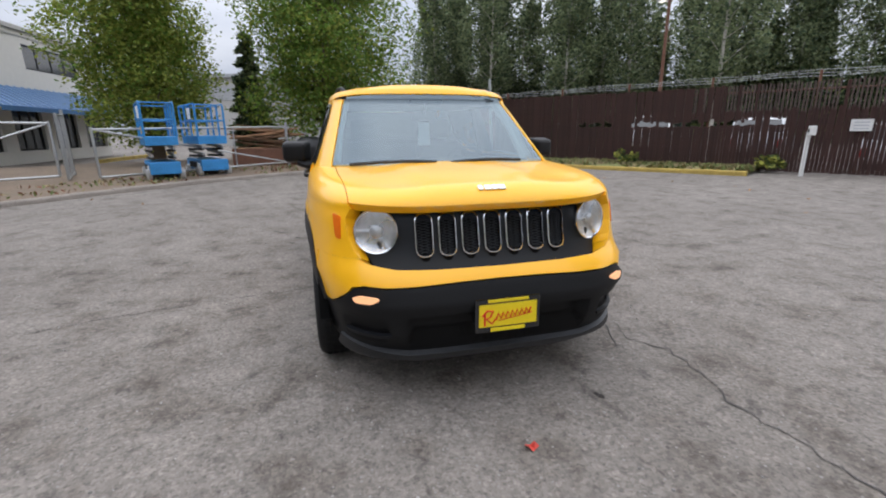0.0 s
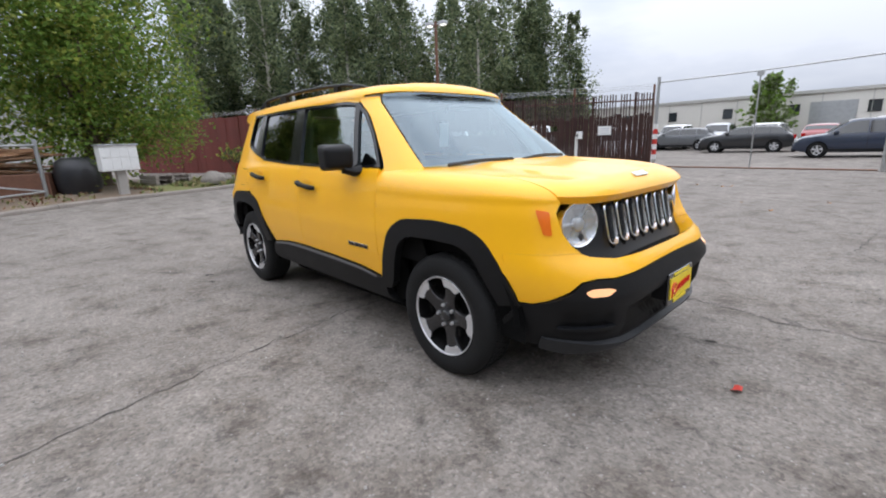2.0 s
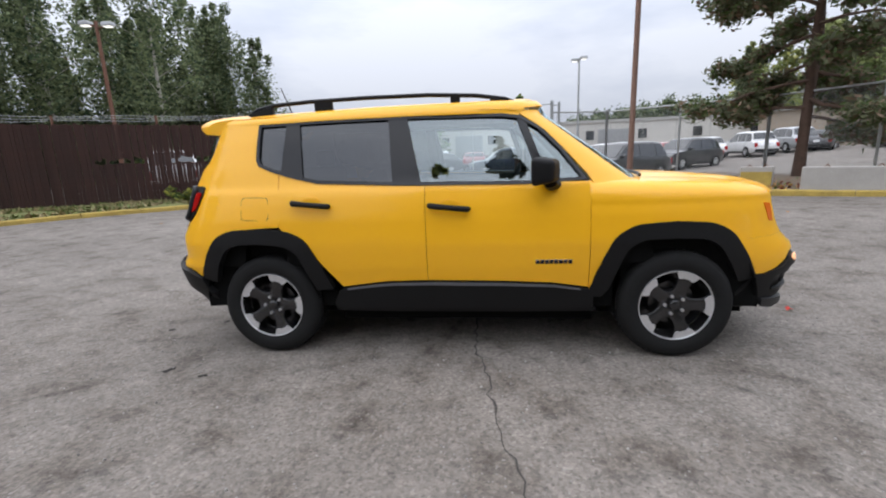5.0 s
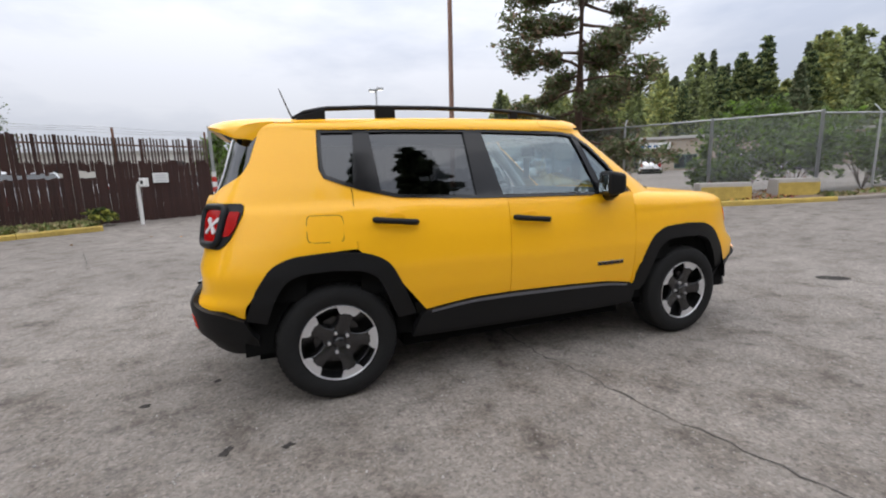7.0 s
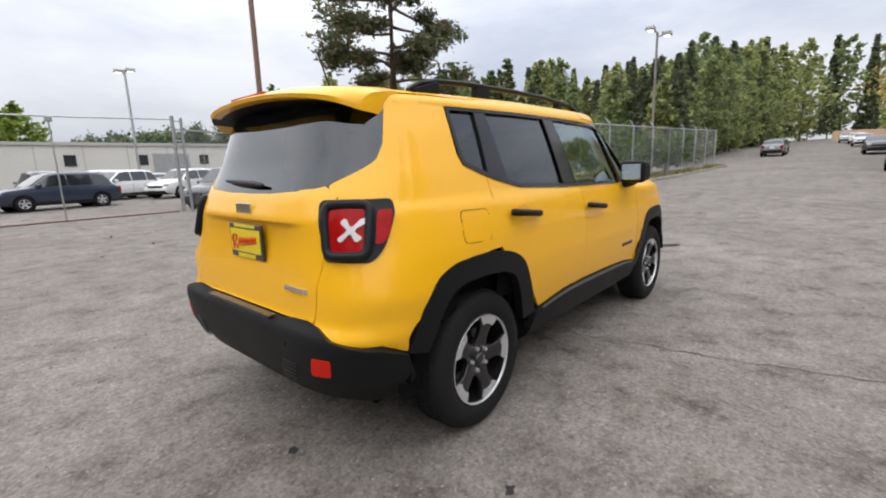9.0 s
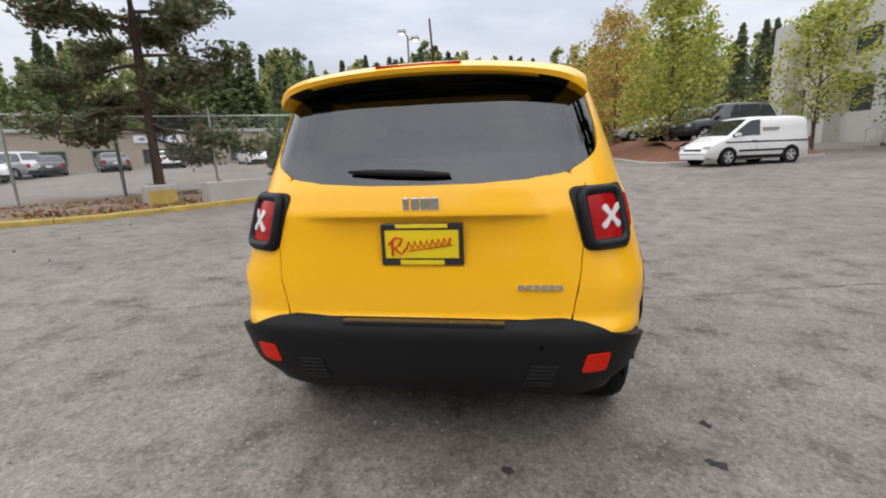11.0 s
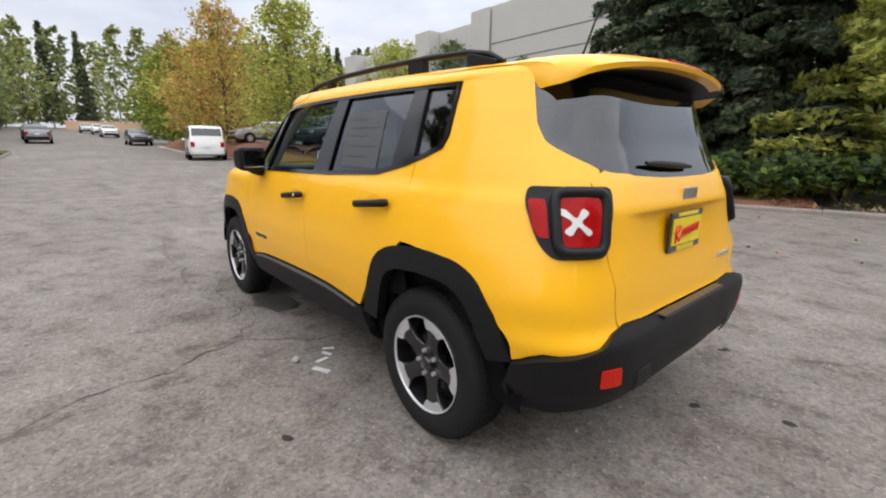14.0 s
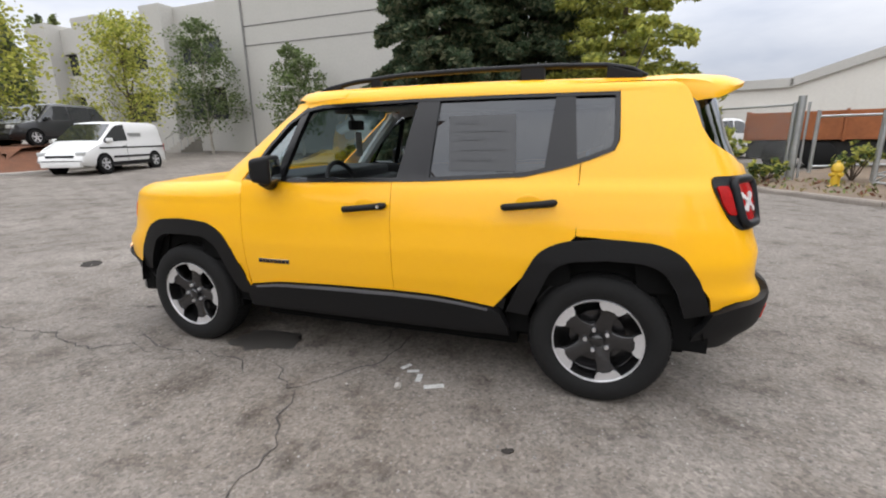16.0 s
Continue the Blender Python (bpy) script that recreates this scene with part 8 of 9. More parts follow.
for k in range(13):
    x = -13 + 2.9 * k
    pnt = rr.choice(["white", "silver", "grey", "black", "blue", "silver", "red", "white"])
    vehicle("car", parked(x, 35.5 - 0.25 * k + rr.uniform(-0.4, 0.4), 92 + rr.uniform(-3, 3)), pnt + " car in the far row of the lot", pnt, H=rr.choice([1.45, 1.65, 1.75]), group=LOT)
for k, (x, y, p) in enumerate(((29.5, 27.5, "white"), (26.5, 29.8, "grey"), (33.5, 22.5, "white"), (23.5, 32.0, "black"), (36.5, 19.5, "silver"))):
    vehicle("car", parked(x, y, 48 + rr.uniform(-4, 4), -0.15), p + " car before the low tan building", p, H=1.5, group="cars in the second lot")
vehicle("cargo_van", parked(16.75, -9.65, 107.7), "small white cargo van with dark side stripes beside the bark bank", "white", L=4.6, W=1.82, H=1.84, hood=0.85, tail=0.04, belt=1.06, nose_z=0.86, screen=0.95, back=0.14, pillars=1, van=True, stripe=True)
vehicle("minivan", parked(26.6, -4.9, -9), "silver-white minivan parked at the roadside kerb", "white", L=4.5, W=1.9, H=1.85, hood=0.9, tail=0.10, belt=1.02, screen=0.9, back=0.3, van=True)
vehicle("suv", pose(22.2, -11.2, gz(22.2, -11.2) + 0.88, 0, 0, 100), "black off-road car parked above the bark bank", "black", L=4.9, H=1.8, group="cars above the bank")
vehicle("suv", pose(25.2, -10.4, gz(25.2, -10.4) + 0.86, 0, 0, 96), "dark grey off-road car parked above the bark bank", "grey", L=4.8, H=1.75, group="cars above the bank")
vehicle("car", pose(30.5, -9.9, gz(30.5, -9.9) + 0.86, 0, 0, 92), "silver car parked above the bark bank", "silver", H=1.5, group="cars above the bank")
for k, (x, y, p, yaw) in enumerate(((52, 2.6, "grey", 0), (60, 3.0, "black", 0), (72, -4.2, "white", 180), (84, -4.0, "white", 180), (50, -4.6, "black", 180), (92, -3.0, "silver", 180))):
    vehicle("car", parked(x, y, yaw), p + " car parked far up the road", p, H=1.5, group="cars up the road")

# ---- smaller things round the yard ----
# scissor lifts
def scissor_lift():
    ob = thing("scissor_lift", pose(0, 0, 0), "blue scissor lift with folded stack and guard rails behind the kerb", "scissor lift", "scissor lifts")
    bm = bmesh.new()
    slab(bm, -0.85, -0.36, 0.18, 0.85, 0.36, 0.50, 0.03)
    part("chassis", bm, M_LIFTBLUE, ob)
    for y in (-0.375, 0.375):
        bm = bmesh.new()
        slab(bm, -0.45, y - 0.008, 0.26, 0.35, y + 0.008, 0.42)
        part("panel", bm, M_DARK, ob)
        bm = bmesh.new()
        slab(bm, 0.42, y - 0.01, 0.28, 0.62, y + 0.01, 0.40)
        part("decal", bm, M_WHITE, ob)
    for x in (-0.62, 0.62):
        for y in (-0.38, 0.38):
            bm = bmesh.new()
            lathe(bm, [(0.0, -0.07), (0.14, -0.07), (0.165, -0.05), (0.165, 0.05), (0.14, 0.07), (0.0, 0.07)], "y", 18, Matrix.Translation((x, y, 0.165)))
            bmesh.ops.recalc_face_normals(bm, faces=bm.faces)
            part("wheel", bm, mat("pale_tyre", (0.34, 0.33, 0.31), 0.8, vary=0.2), ob, smooth=True)
    for k in range(4):
        z = 0.55 + 0.095 * k
        for y in (-0.26, 0.26):
            bm = bmesh.new()
            slab(bm, -0.78, y - 0.03, z, 0.78, y + 0.03, z + 0.07, 0.008, Matrix.Rotation(radians(1.5 if k % 2 else -1.5), 4, "Y"))
            part("scissor_arm", bm, M_GALV if k % 2 else M_DARK, ob)
    bm = bmesh.new()
    slab(bm, -0.9, -0.38, 0.93, 0.9, 0.38, 1.16, 0.02)
    part("platform", bm, M_LIFTBLUE, ob)
    for y in (-0.37, 0.37):
        for x0, x1 in ((-0.88, -0.30), (-0.27, 0.27), (0.30, 0.88)):
            bm = bmesh.new()
            pts = [(x0, y, 1.16), (x0, y, 1.95), (x0 + 0.06, y, 2.02), (x1 - 0.06, y, 2.02), (x1, y, 1.95), (x1, y, 1.16)]
            tube(bm, pts, 0.026, 6, up=(0, 1, 0))
            rod(bm, (x0, y, 1.58), (x1, y, 1.58), 0.02, sides=6)
            part("guard_rail", bm, M_LIFTBLUE, ob)
    for x in (-0.88, 0.88):
        bm = bmesh.new()
        tube(bm, [(x, -0.36, 1.16), (x, -0.36, 2.0), (x, 0.36, 2.0), (x, 0.36, 1.16)], 0.026, 6, up=(1, 0, 0))
        rod(bm, (x, -0.36, 1.58), (x, 0.36, 1.58), 0.02, sides=6)
        part("end_rail", bm, M_LIFTBLUE, ob)
    bm = bmesh.new()
    slab(bm, 0.15, -0.41, 1.62, 0.40, -0.37, 1.93, 0.02)
    part("manual_box", bm, M_WHITE, ob, "pale document box")
    bm = bmesh.new()
    slab(bm, 0.50, -0.40, 1.22, 0.62, -0.385, 1.42)
    part("warning_label", bm, M_HYDRANT, ob)
    return ob


lift = scissor_lift()
zz = gz(-10.5, -5) + 0.03
lift.matrix_world = pose(-10.25, -5.15, zz, 0, 0, 22)
copy_thing(lift, pose(-11.15, -4.2, zz, 0, 0, 27))

# pipe gates beside the lifts
def pipe_gate(name, pts, h, z0, label, brace=True):
    a, b = Vector(pts[0]), Vector(pts[1])
    ob = thing(name, pose(0, 0, 0), label, "gate", "pipe gates")
    up = lambda p, z: (p.x, p.y, gz(p.x, p.y) + z)
    for nm, p, q, r in (("top_rail", up(a, h), up(b, h), 0.03), ("bottom_rail", up(a, z0), up(b, z0), 0.03), ("end_bar", up(a, z0), up(a, h + 0.05), 0.035), ("end_bar", up(b, z0 - 0.15), up(b, h + 0.15), 0.045)):
        bm = bmesh.new()
        rod(bm, p, q, r)
        part(nm, bm, M_GALV, ob, smooth=True)
    for k in (0.33, 0.66):
        bm = bmesh.new()
        p = a.lerp(b, k)
        rod(bm, up(p, z0), up(p, h), 0.022)
        part("bar", bm, M_GALV, ob)
    if brace:
        bm = bmesh.new()
        rod(bm, up(a, h), up(b, z0), 0.024)
        part("brace", bm, M_GALV, ob)
    return ob


pipe_gate("pipe_gate", [(-9.3, -6.3), (-12.6, -1.95)], 1.40, 0.22, "galvanised pipe gate leaf with a long diagonal brace")
pipe_gate("pipe_gate", [(-9.6, -7.3), (-7.4, -10.0)], 1.55, 0.25, "galvanised pipe gate leaf beside the white building")
pipe_gate("pipe_gate", [(-9.75, -7.2), (-11.6, -7.9)], 1.75, 0.15, "tall galvanised fence panel behind the gate", False)

# pile of boards, dark bin, pallets
pile = thing("board_pile", pose(-13.6, -2.7, gz(-13.6, -2.7) + 0.05, 0, 0, 70), "untidy pile of weathered boards and scrap on a rack", "boards")
rr = random.Random(4)
bm = bmesh.new()
slab(bm, -1.1, -0.5, 0.0, 1.1, 0.5, 0.62, 0.03)
part("crate", bm, M_RUSTSTEEL, pile)
for k in range(26):
    bm = bmesh.new()
    slab(bm, -rr.uniform(0.7, 1.35), -0.07, 0, rr.uniform(0.7, 1.35), 0.07, 0.035, 0, pose(rr.uniform(-0.1, 0.1), rr.uniform(-0.42, 0.42), 0.62 + 0.026 * k, rr.uniform(-6, 6), rr.uniform(-9, 9), rr.uniform(-14, 14)))
    part("plank", bm, M_TIMBER, pile)
bag = thing("dark_bag", pose(-13.0, -1.2, gz(-13, -1.2) + 0.02), "round black covered bin beside the boards", "bin")
bm = bmesh.new()
lathe(bm, [(0.0, 0.0), (0.44, 0.0), (0.52, 0.3), (0.54, 0.65), (0.46, 0.92), (0.3, 1.02), (0.0, 1.04)], "z", 24)
for v in bm.verts:
    v.co += Vector((noise.noise(v.co * 3), noise.noise(v.co * 3 + Vector((5, 0, 0))), 0)) * 0.05
part("cover", bm, mat("black_tarp", (0.02, 0.02, 0.022), 0.45, vary=0.2, grain=10, bump=0.4), bag, smooth=True)
pal = thing("pallet_stack", pose(-13.2, 0.9, gz(-13.2, 0.9) + 0.04, 0, 0, 12), "stack of grey wooden pallets on the grass", "pallets")
for k in range(3):
    for j in range(6):
        bm = bmesh.new()
        slab(bm, -0.55, -0.5 + 0.19 * j, 0.09 + 0.13 * k, 0.55, -0.38 + 0.19 * j, 0.11 + 0.13 * k)
        part("slat", bm, M_KERB, pal)
    for y in (-0.45, 0.0, 0.5):
        bm = bmesh.new()
        slab(bm, -0.55, y - 0.04, 0.13 * k, 0.55, y + 0.04, 0.09 + 0.13 * k)
        part("bearer", bm, M_KERB, pal)

# service box on a post
sb = thing("service_box", pose(-11.6, -0.42, gz(-11.6, -0.42), 0, 0, 98), "pale grey metal service box on a concrete post by the kerb", "service box")
bm = bmesh.new()
slab(bm, -0.11, -0.10, 0.0, 0.11, 0.10, 0.72, 0.02)
part("post", bm, M_CONCRETE, sb)
bm = bmesh.new()
slab(bm, -0.42, -0.20, 0.70, 0.42, 0.20, 1.34, 0.015)
part("cabinet", bm, M_WHITE, sb)
bm = bmesh.new()
slab(bm, -0.45, -0.24, 1.34, 0.45, 0.24, 1.38, 0.01)
part("lid", bm, M_GALV, sb)
for k in range(4):
    for j in range(2):
        bm = bmesh.new()
        slab(bm, -0.39 + 0.2 * k, -0.212, 0.74 + 0.3 * j, -0.21 + 0.2 * k, -0.20, 1.01 + 0.3 * j, 0.004)
        part("door", bm, M_WHITE, sb)

# boulders
for k, (x, y, s) in enumerate(((-11.9, 1.9, 0.34), (-12.4, 2.4, 0.24), (-13.0, 4.9, 0.30), (-13.6, 5.6, 0.24), (-12.6, 5.5, 0.16))):
    bm = bmesh.new()
    bmesh.ops.create_icosphere(bm, subdivisions=3, radius=s)
    for v in bm.verts:
        v.co *= 1 + 0.28 * noise.noise(v.co * (2.2 / s * 0.4) + Vector((k * 7, 0, 0)))
        v.co.z *= 0.72
    ob = tagged(part("boulder", bm, M_STONE, None, smooth=True), "rough grey-brown boulder on the grass verge", "boulder", "boulders")
    ob.location = (x, y, gz(x, y) + 0.12 + s * 0.42)

# bent white pipe stand with a card reader
ps = thing("reader_stand", pose(-5.2, 11.55, gz(-5.2, 11.55) + 0.06, 0, 0, -38), "white bent pipe stand with a gate card reader", "card reader")
bm = bmesh.new()
tube(bm, [(0, 0, -0.1), (0.0, 0, 0.9), (0.02, 0, 1.06), (0.10, 0, 1.12), (0.22, 0, 1.13)], 0.05, 10, up=(0, 1, 0))
part("pipe", bm, M_WHITE, ps, smooth=True)
bm = bmesh.new()
slab(bm, 0.16, -0.08, 1.00, 0.36, 0.06, 1.24, 0.02)
reader = part("reader", bm, M_WHITE, ps)
bm = bmesh.new()
slab(bm, 0.22, -0.088, 1.07, 0.31, -0.08, 1.17, 0.004)
part("pad", bm, M_DARK, reader)

# white notice on the fence
d = (Vector(FENCE_CORNER) - Vector(FENCE_END)).normalized()
p = Vector(FENCE_END) + d * 1.55 + Vector((-d.y, d.x)) * 0.06
nt_ = thing("notice", pose(p.x, p.y, 1.36, 0, 0, math.degrees(math.atan2(d.y, d.x)) + 180), "white notice board wired to the brown fence", "sign")
bm = bmesh.new()
slab(bm, -0.22, -0.012, -0.15, 0.22, 0.0, 0.15, 0.004)
part("board", bm, M_WHITE, nt_)
for k in range(3):
    bm = bmesh.new()
    slab(bm, -0.15, -0.016, 0.06 - 0.08 * k, 0.15, -0.012, 0.085 - 0.08 * k)
    part("text_bar", bm, mat("faded_dimmed_print", (0.45, 0.46, 0.5), 0.7), nt_)

# corner post of the fences
bm = bmesh.new()
rod(bm, (0, 0, -0.3), (-0.25, -0.12, 3.35), 0.07, 0.055, 10)
tagged(part("fence_post", bm, M_GALV, None, smooth=True), "leaning steel corner post between the two fences", "post").location = (FENCE_CORNER[0] + 0.15, FENCE_CORNER[1] - 0.15, gz(*FENCE_CORNER))

# concrete barrier blocks
def block(x, y, yaw, L, paint, label):
    ob = thing("barrier_block", pose(x, y, gz(x, y) + 0.02, 0, 0, yaw), label, "barrier", "barrier blocks")
    bm = bmesh.new()
    vs = slab(bm, -L / 2, -0.28, 0, L / 2, 0.28, 0.62, 0.03)
    for v in vs:
        if v.co.z > 0.3:
            v.co.y *= 0.78
    part("block", bm, M_CONCRETE, ob)
    if paint:
        bm = bmesh.new()
        vs = slab(bm, -L / 2 + 0.02, -0.292, 0.04, L / 2 - 0.02, -0.27, 0.50, 0.004)
        for v in vs:
            v.co.y += 0.05 * v.co.z
        part("painted_face", bm, M_KERBY, ob, "worn yellow paint")
    for s in (-1, 1):
        bm = bmesh.new()
        tube(bm, [(s * L * 0.25 - 0.06, 0, 0.6), (s * L * 0.25, 0, 0.68), (s * L * 0.25 + 0.06, 0, 0.6)], 0.012, 6, up=(0, 1, 0))
        part("lifting_loop", bm, M_RUSTSTEEL, ob)
    return ob


block(13.1, 5.65, -25, 1.2, True, "concrete barrier block with worn yellow paint")
block(10.95, 6.3, -26, 1.45, True, "stained concrete barrier block with yellow paint")
block(8.2, 7.5, -31, 1.8, False, "bare grey concrete barrier block")
block(7.0, 9.0, -32, 0.7, True, "short yellow painted barrier block")

# hydrant
hy = thing("hydrant", pose(-6.35, -9.15, gz(-6.35, -9.15) + 0.05) @ Matrix.Diagonal((0.85, 0.85, 0.85, 1)), "yellow fire hydrant on the grass verge", "hydrant")
for nm, prof in (("base", [(0.0, 0), (0.15, 0), (0.15, 0.05), (0.11, 0.07)]), ("barrel", [(0.10, 0.05), (0.10, 0.40), (0.13, 0.42), (0.13, 0.46)]), ("bonnet", [(0.13, 0.46), (0.125, 0.52), (0.09, 0.60), (0.04, 0.63), (0.035, 0.69), (0.0, 0.69)])):
    bm = bmesh.new()
    lathe(bm, prof, "z", 20)
    part(nm, bm, M_HYDRANT, hy, smooth=True)
for a in (0, 90, 180):
    bm = bmesh.new()
    t = Matrix.Rotation(radians(a + 20), 4, "Z")
    lathe(bm, [(0.0, 0.17), (0.045, 0.17), (0.055, 0.15), (0.055, 0.09)], "x", 14, t @ Matrix.Translation((0, 0, 0.33)))
    bmesh.ops.recalc_face_normals(bm, faces=bm.faces)
    part("outlet", bm, M_HYDRANT, hy, smooth=True)

# yard gate by the hydrant, container and pickup behind it
gp = thing("gate_post", pose(-6.0, -10.6, gz(-6, -10.6)), "thick galvanised gate post with chain", "gate post", "gate posts")
bm = bmesh.new()
rod(bm, (0, 0, -0.2), (0, 0, 2.1), 0.085, sides=12)
part("post", bm, M_GALV, gp, smooth=True)
bm = bmesh.new()
rod(bm, (-0.16, 0, 0.1), (-0.16, 0, 1.95), 0.03)
part("hinge_bar", bm, M_GALV, gp)
pipe_gate("pipe_gate", [(-11.5, -11.6), (-6.35, -10.5)], 1.6, 0.4, "galvanised pipe yard gate standing half open", False)
pipe_gate("pipe_gate", [(-8.0, -7.9), (-7.1, -9.3)], 1.35, 0.15, "short galvanised gate leaf beside the hydrant", True)
chain_fence("fence_yard", [(-5.9, -10.7), (-3.2, -15.5), (-2.6, -16.6)], 1.9, "chain-link fence behind the weeds", 2.4, 7, False)
ct = thing("tipper_box", pose(-9.6, -15.4, gz(-10, -15) - 0.05, 0, 0, 158), "rust-orange tipper body over a dark chassis", "container")
for k in range(5):
    bm = bmesh.new()
    slab(bm, -3.2 + 1.3 * k, -1.1, 0.95, -1.92 + 1.3 * k, 1.1, 1.85, 0.02)
    part("panel", bm, M_RUSTORANGE, ct)
    bm = bmesh.new()
    slab(bm, -3.22 + 1.3 * k, -1.16, 0.9, -3.14 + 1.3 * k, 1.16, 1.9, 0.01)
    part("rib", bm, M_RUSTORANGE, ct)
bm = bmesh.new()
slab(bm, -3.1, -0.95, 0.35, 3.2, 0.95, 0.92, 0.02)
part("chassis", bm, M_DARK, ct)
for x in (-2.2, -1.1, 2.3):
    for y in (-0.95, 0.95):
        bm = bmesh.new()
        lathe(bm, [(0.0, -0.14), (0.36, -0.14), (0.45, -0.08), (0.45, 0.08), (0.36, 0.14), (0.0, 0.14)], "y", 20, Matrix.Translation((x, y, 0.45)))
        bmesh.ops.recalc_face_normals(bm, faces=bm.faces)
        part("wheel", bm, M_TYRE, ct, smooth=True)
vehicle("pickup", parked(-6.4, -20.5, 200), "white pickup parked in the yard behind the fence", "white", L=5.2, W=1.9, H=1.75, hood=1.35, tail=2.0, belt=1.05, nose_z=1.02, screen=0.6, back=0.05, pillars=2)
mb = thing("meter_box", pose(-2.45, -14.2, gz(-2.4, -14) + 0.05, 0, 0, 20), "small white utility box among the weeds", "utility box")
bm = bmesh.new()
slab(bm, -0.18, -0.14, 0, 0.18, 0.14, 0.85, 0.02)
part("cabinet", bm, M_WHITE, mb)
bm = bmesh.new()
slab(bm, -0.10, -0.147, 0.45, 0.10, -0.14, 0.70, 0.004)
part("door", bm, M_PAPER, mb)

# oak-brown bank at the end of the road
bm = bmesh.new()
xs = np.linspace(0, 60, 30)
rows = []
for x in xs:
    rows.append([bm.verts.new((108 + 14 * t, -46 + 0.75 * x, gz(108, 0) - 0.3 + 2.6 * ease(0, 1, t) + 0.3 * noise.noise(Vector((x * 0.3, t * 3, 0))))) for t in np.linspace(0, 1, 8)])
for A, B in zip(rows, rows[1:]):
    for k in range(7):
        bm.faces.new((A[k], A[k + 1], B[k + 1], B[k]))
bmesh.ops.recalc_face_normals(bm, faces=bm.faces)
if sum(f.normal.z for f in bm.faces) < 0:
    bmesh.ops.reverse_faces(bm, faces=bm.faces)
tagged(part("far_bank", bm, mat("bare_clay", (0.30, 0.19, 0.11), 0.95, vary=0.25, grain=3, blotch=0.3), None, smooth=True), "bare brown earth bank at the end of the road", "ground", kind="structure")

# ---- marks on the asphalt ----
def crack(points, w, seed, depth=0.004):
    """A crack as a thin, jagged, uneven band lying in the asphalt."""
    rnd = random.Random(seed)
    P = [Vector(p) for p in points]
    line = []
    for a, b in zip(P, P[1:]):
        n = max(2, int((b - a).length / 0.06))
        d = (b - a).normalized()
        for k in range(n):
            line.append(a.lerp(b, k / n) + Vector((-d.y, d.x)) * rnd.uniform(-0.022, 0.022))
    line.append(P[-1])
    bm = bmesh.new()
    prev = None
    for i, p in enumerate(line):
        d = (line[min(i + 1, len(line) - 1)] - line[max(i - 1, 0)]).normalized()
        o = Vector((-d.y, d.x)) * (w * 0.55 * rnd.uniform(0.25, 1.25) * (0.25 if i in (0, len(line) - 1) else 1)) / 2
        q = (bm.verts.new((p.x - o.x, p.y - o.y, gz(p.x, p.y) + depth)), bm.verts.new((p.x + o.x, p.y + o.y, gz(p.x, p.y) + depth)))
        if prev:
            bm.faces.new((prev[0], prev[1], q[1], q[0]))
        prev = q
    bmesh.ops.recalc_face_normals(bm, faces=bm.faces)
    if sum(f.normal.z for f in bm.faces) < 0:
        bmesh.ops.reverse_faces(bm, faces=bm.faces)
    return tagged(part("crack", bm, M_CRACK), "dark jagged crack in the asphalt", "crack", "cracks in the asphalt", "structure")


def blotch(x, y, rx, ry, yaw, seed, material, label, category, lift=0.004, sides=40, rough=0.35, name="stain", group=""):
    """A flat patch with a ragged rim."""
    bm = bmesh.new()
    c, s = math.cos(radians(yaw)), math.sin(radians(yaw))
    ring = []
    for k in range(sides):
        a = k * math.tau / sides
        f = 1 + rough * noise.noise(Vector((math.cos(a) * 1.7, math.sin(a) * 1.7, seed * 3.1))) + rough * 0.6 * noise.noise(Vector((math.cos(a) * 5, math.sin(a) * 5, seed * 1.7)))
        u, v = math.cos(a) * rx * f, math.sin(a) * ry * f
        px, py = x + u * c - v * s, y + u * s + v * c
        ring.append(bm.verts.new((px, py, gz(px, py) + lift)))
    bm.faces.new(ring)
    bmesh.ops.triangulate(bm, faces=bm.faces)
    return tagged(part(name, bm, material), label, category, group, "structure")


CRACKS = (
    ([(0.05, 0.62), (0.06, -0.68), (0.16, -1.22), (0.19, -1.55), (0.30, -2.0), (0.40, -2.4), (0.56, -2.95), (0.75, -4.0), (0.70, -5.4)], 0.022),
    ([(1.44, 1.11), (1.69, 1.04), (1.89, 1.17), (2.16, 1.16), (2.41, 1.07), (2.77, 1.11), (3.2, 1.12), (4.1, 1.0)], 0.020),
    ([(1.81, 0.9), (1.36, 1.04), (0.85, 0.99), (0.67, 1.14), (0.72, 1.24)], 0.018),
    ([(0.53, 0.99), (0.42, 1.12), (0.30, 1.22), (0.11, 1.0), (-0.07, 0.78), (-0.1, 0.4)], 0.018),
    ([(0.24, 1.2), (0.18, 1.44), (0.05, 1.62), (0.05, 1.95), (-0.3, 2.6), (-0.2, 3.6)], 0.020),
    ([(3.3, 2.4), (2.6, 3.6), (2.7, 5.0), (2.0, 6.4)], 0.018),
    ([(0.9, 4.4), (2.4, 4.8), (4.2, 4.5)], 0.016),
    ([(4.6, -1.6), (6.2, -0.4), (8.8, -0.9), (12.0, -0.2)], 0.022),
    ([(-3.5, -4.6), (-2.0, -5.2), (0.0, -4.9)], 0.016),
    ([(-4.8, 2.5), (-4.2, 4.4), (-5.0, 6.6)], 0.018),
)
for k, (line, w) in enumerate(CRACKS):
    crack(line, w, 300 + k)
STAIN = "dark stains on the asphalt"
blotch(0.83, 0.74, 0.26, 0.14, 10, 1, M_PATCH, "dark patch beside the front wheel", "stain", group=STAIN)
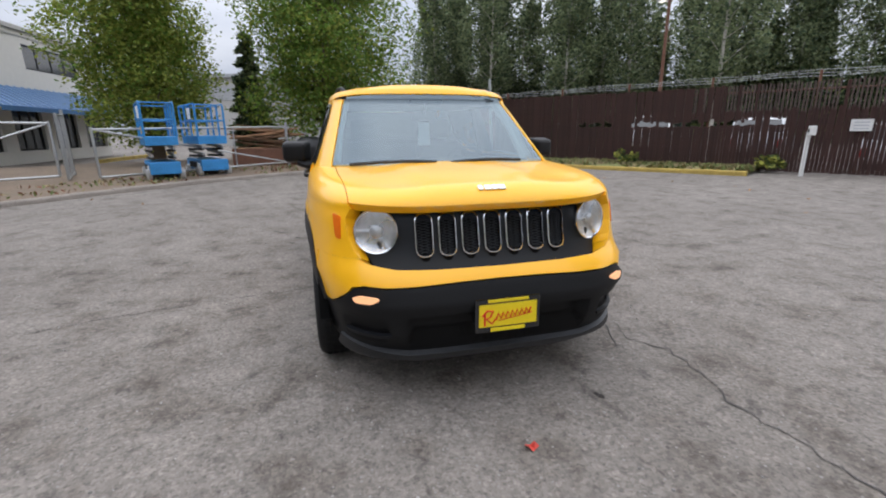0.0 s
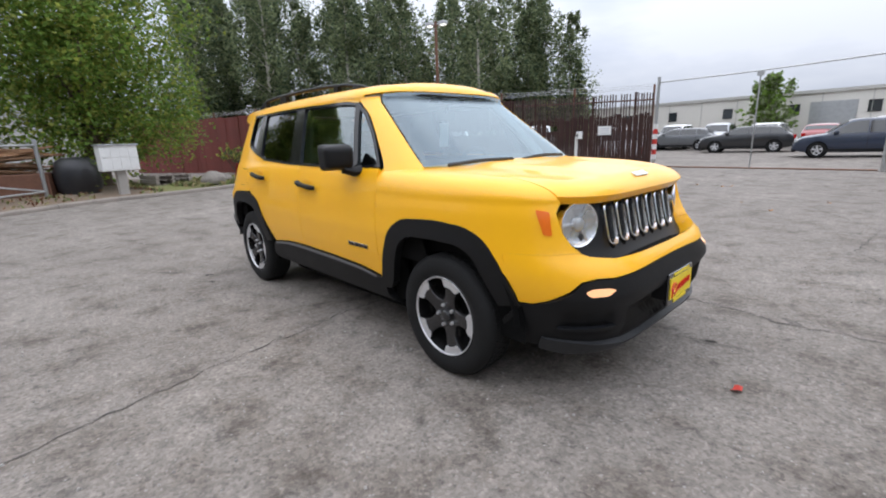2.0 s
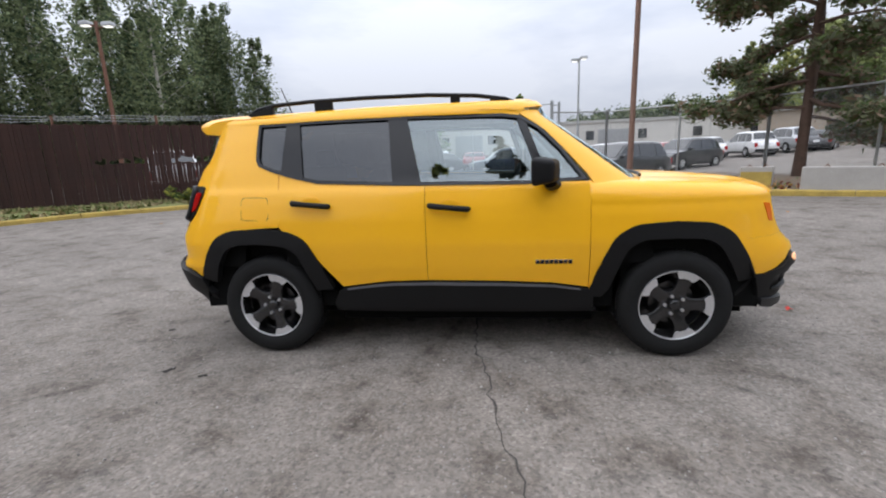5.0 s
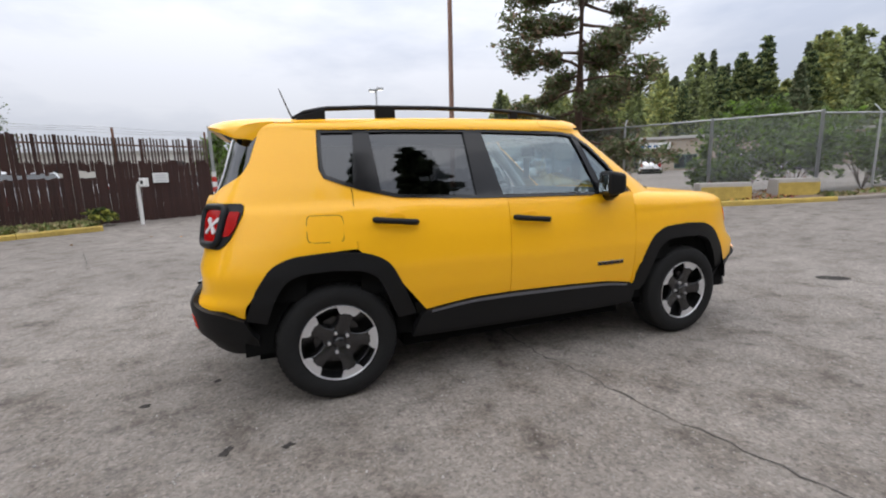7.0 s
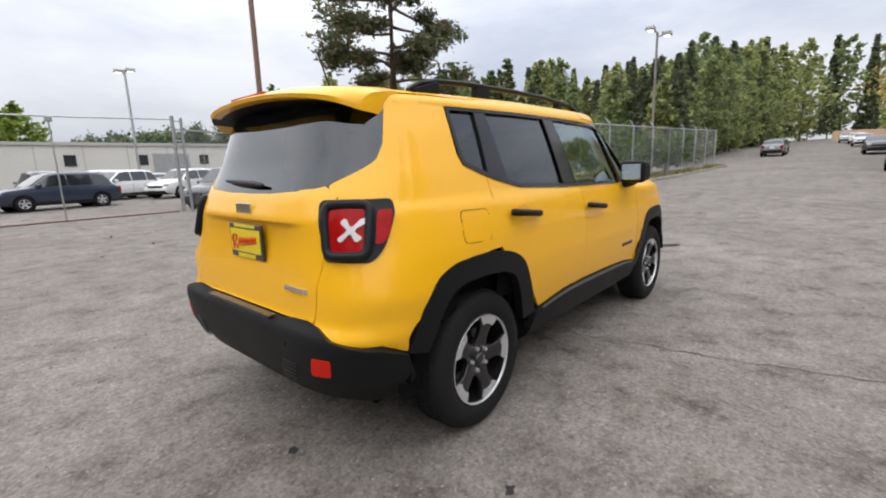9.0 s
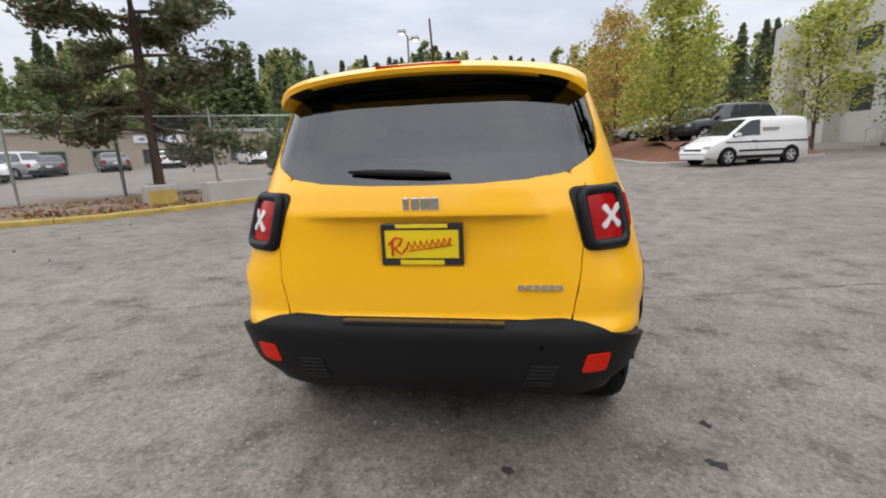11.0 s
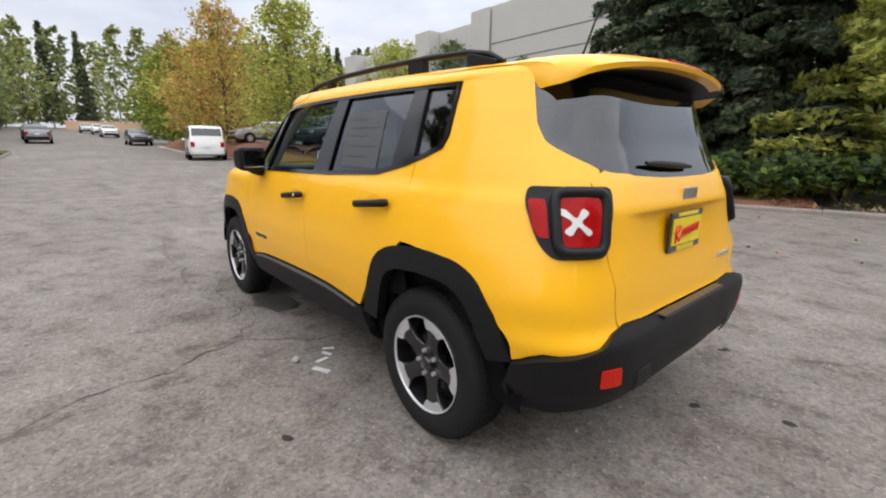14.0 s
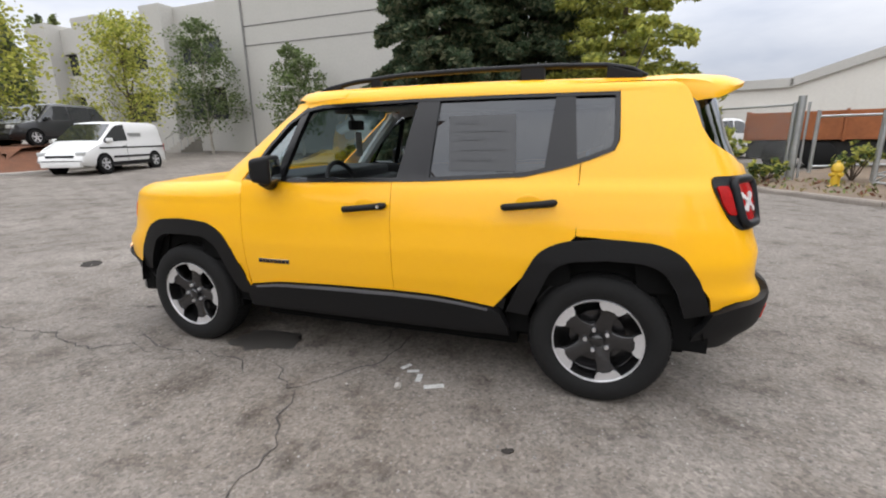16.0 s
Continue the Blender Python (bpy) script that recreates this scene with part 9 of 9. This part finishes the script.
for k, (x, y, rx, ry, yaw) in enumerate(((2.2, 0.49, 0.04, 0.018, 20), (-1.87, -1.15, 0.05, 0.022, 60), (-1.6, -1.22, 0.04, 0.02, 20), (-2.0, -0.32, 0.035, 0.025, 0), (-2.35, -0.5, 0.03, 0.025, 10), (-0.94, 1.35, 0.035, 0.02, 20))):
    blotch(x, y, rx * 0.75, ry * 0.9, yaw, 10 + k, M_OIL, "small dark oil spot on the asphalt", "stain", 0.0035, 30, 0.75, group=STAIN)
blotch(4.12, -0.33, 0.17, 0.10, 150, 70, M_OIL, "dark round patch in the road", "stain", 0.0035, 30, 0.12, group=STAIN)
# worn sprayed marks: unreadable, as bars
spray = tagged(new("sprayed_mark"), "worn white sprayed marks on the asphalt", "mark", kind="structure")
for k, (x, y, l, w, yaw) in enumerate(((-0.23, 0.80, 0.07, 0.025, 60), (-0.29, 0.84, 0.07, 0.025, 20), (-0.35, 0.90, 0.08, 0.03, 100), (-0.46, 0.96, 0.11, 0.035, 25))):
    bm = bmesh.new()
    slab(bm, -l / 2, -w / 2, 0.002, l / 2, w / 2, 0.0045, 0, pose(x, y, gz(x, y), 0, 0, yaw))
    part("mark", bm, M_PAINTMARK, spray)
bm = bmesh.new()
bmesh.ops.create_icosphere(bm, subdivisions=2, radius=0.022)
for v in bm.verts:
    v.co *= 1 + 0.3 * noise.noise(v.co * 60)
tagged(part("pebble", bm, M_CONCRETE, None, smooth=True), "pale pebble lying on the asphalt", "pebble").location = (-0.275, 1.03, 0.014)
# fallen leaves
rr = random.Random(12)
M_LEAF = mat("fallen_leaf", (0.35, 0.16, 0.05), 0.7, vary=0.4, per_object=1.2)
for k in range(40):
    x, y = (2.46, -0.01) if k == 0 else (rr.uniform(-9, 6), rr.choice([rr.uniform(-8.5, -4), rr.uniform(5, 9.5)]))
    bm = bmesh.new()
    n = 10
    ring = [bm.verts.new((math.cos(i * math.tau / n) * 0.035 * (1 if i % 2 else 0.62), math.sin(i * math.tau / n) * 0.028 * (1 if i % 2 else 0.62), 0.012 * math.sin(i * 1.3))) for i in range(n)]
    bm.faces.new(ring)
    bmesh.ops.triangulate(bm, faces=bm.faces)
    ob = tagged(part("fallen_leaf", bm, M_LEAF if k else mat("red_leaf", (0.55, 0.06, 0.04), 0.6)), "curled dry fallen leaf on the asphalt" if k else "bright red fallen leaf on the asphalt", "leaf", "fallen leaves")
    ob.matrix_world = pose(x, y, gz(x, y) + 0.014, rr.uniform(-15, 15), rr.uniform(-15, 15), rr.uniform(0, 360))
# loose gravel
r = np.random.RandomState(8)
bm = bmesh.new()
V, F = [], []
for k in range(5200):
    a, d = r.uniform(0, math.tau), 0.9 + 5.2 * r.rand() ** 0.8
    x, y = math.cos(a) * d * 1.25, math.sin(a) * d
    s, z = 0.003 + 0.006 * r.rand() ** 3, gz(x, y)
    n = len(V)
    turn = r.uniform(0, 6)
    for h, f in ((0.0, 1.0), (s * 0.9, 0.6)):
        V += [(x + math.cos(turn + i * 1.2566) * s * f * r.uniform(0.8, 1.2), y + math.sin(turn + i * 1.2566) * s * f, z + h) for i in range(5)]
    F += [(n + i, n + (i + 1) % 5, n + 5 + (i + 1) % 5, n + 5 + i) for i in range(5)] + [tuple(range(n + 5, n + 10))]
me = bpy.data.meshes.new("gravel")
me.from_pydata(V, [], F)
bm.from_mesh(me)
tagged(part("gravel", bm, mat("pale_grit", (0.27, 0.255, 0.235), 0.9, vary=0.4, island=1.0)), "loose pale grit on the asphalt", "gravel", kind="stuff")
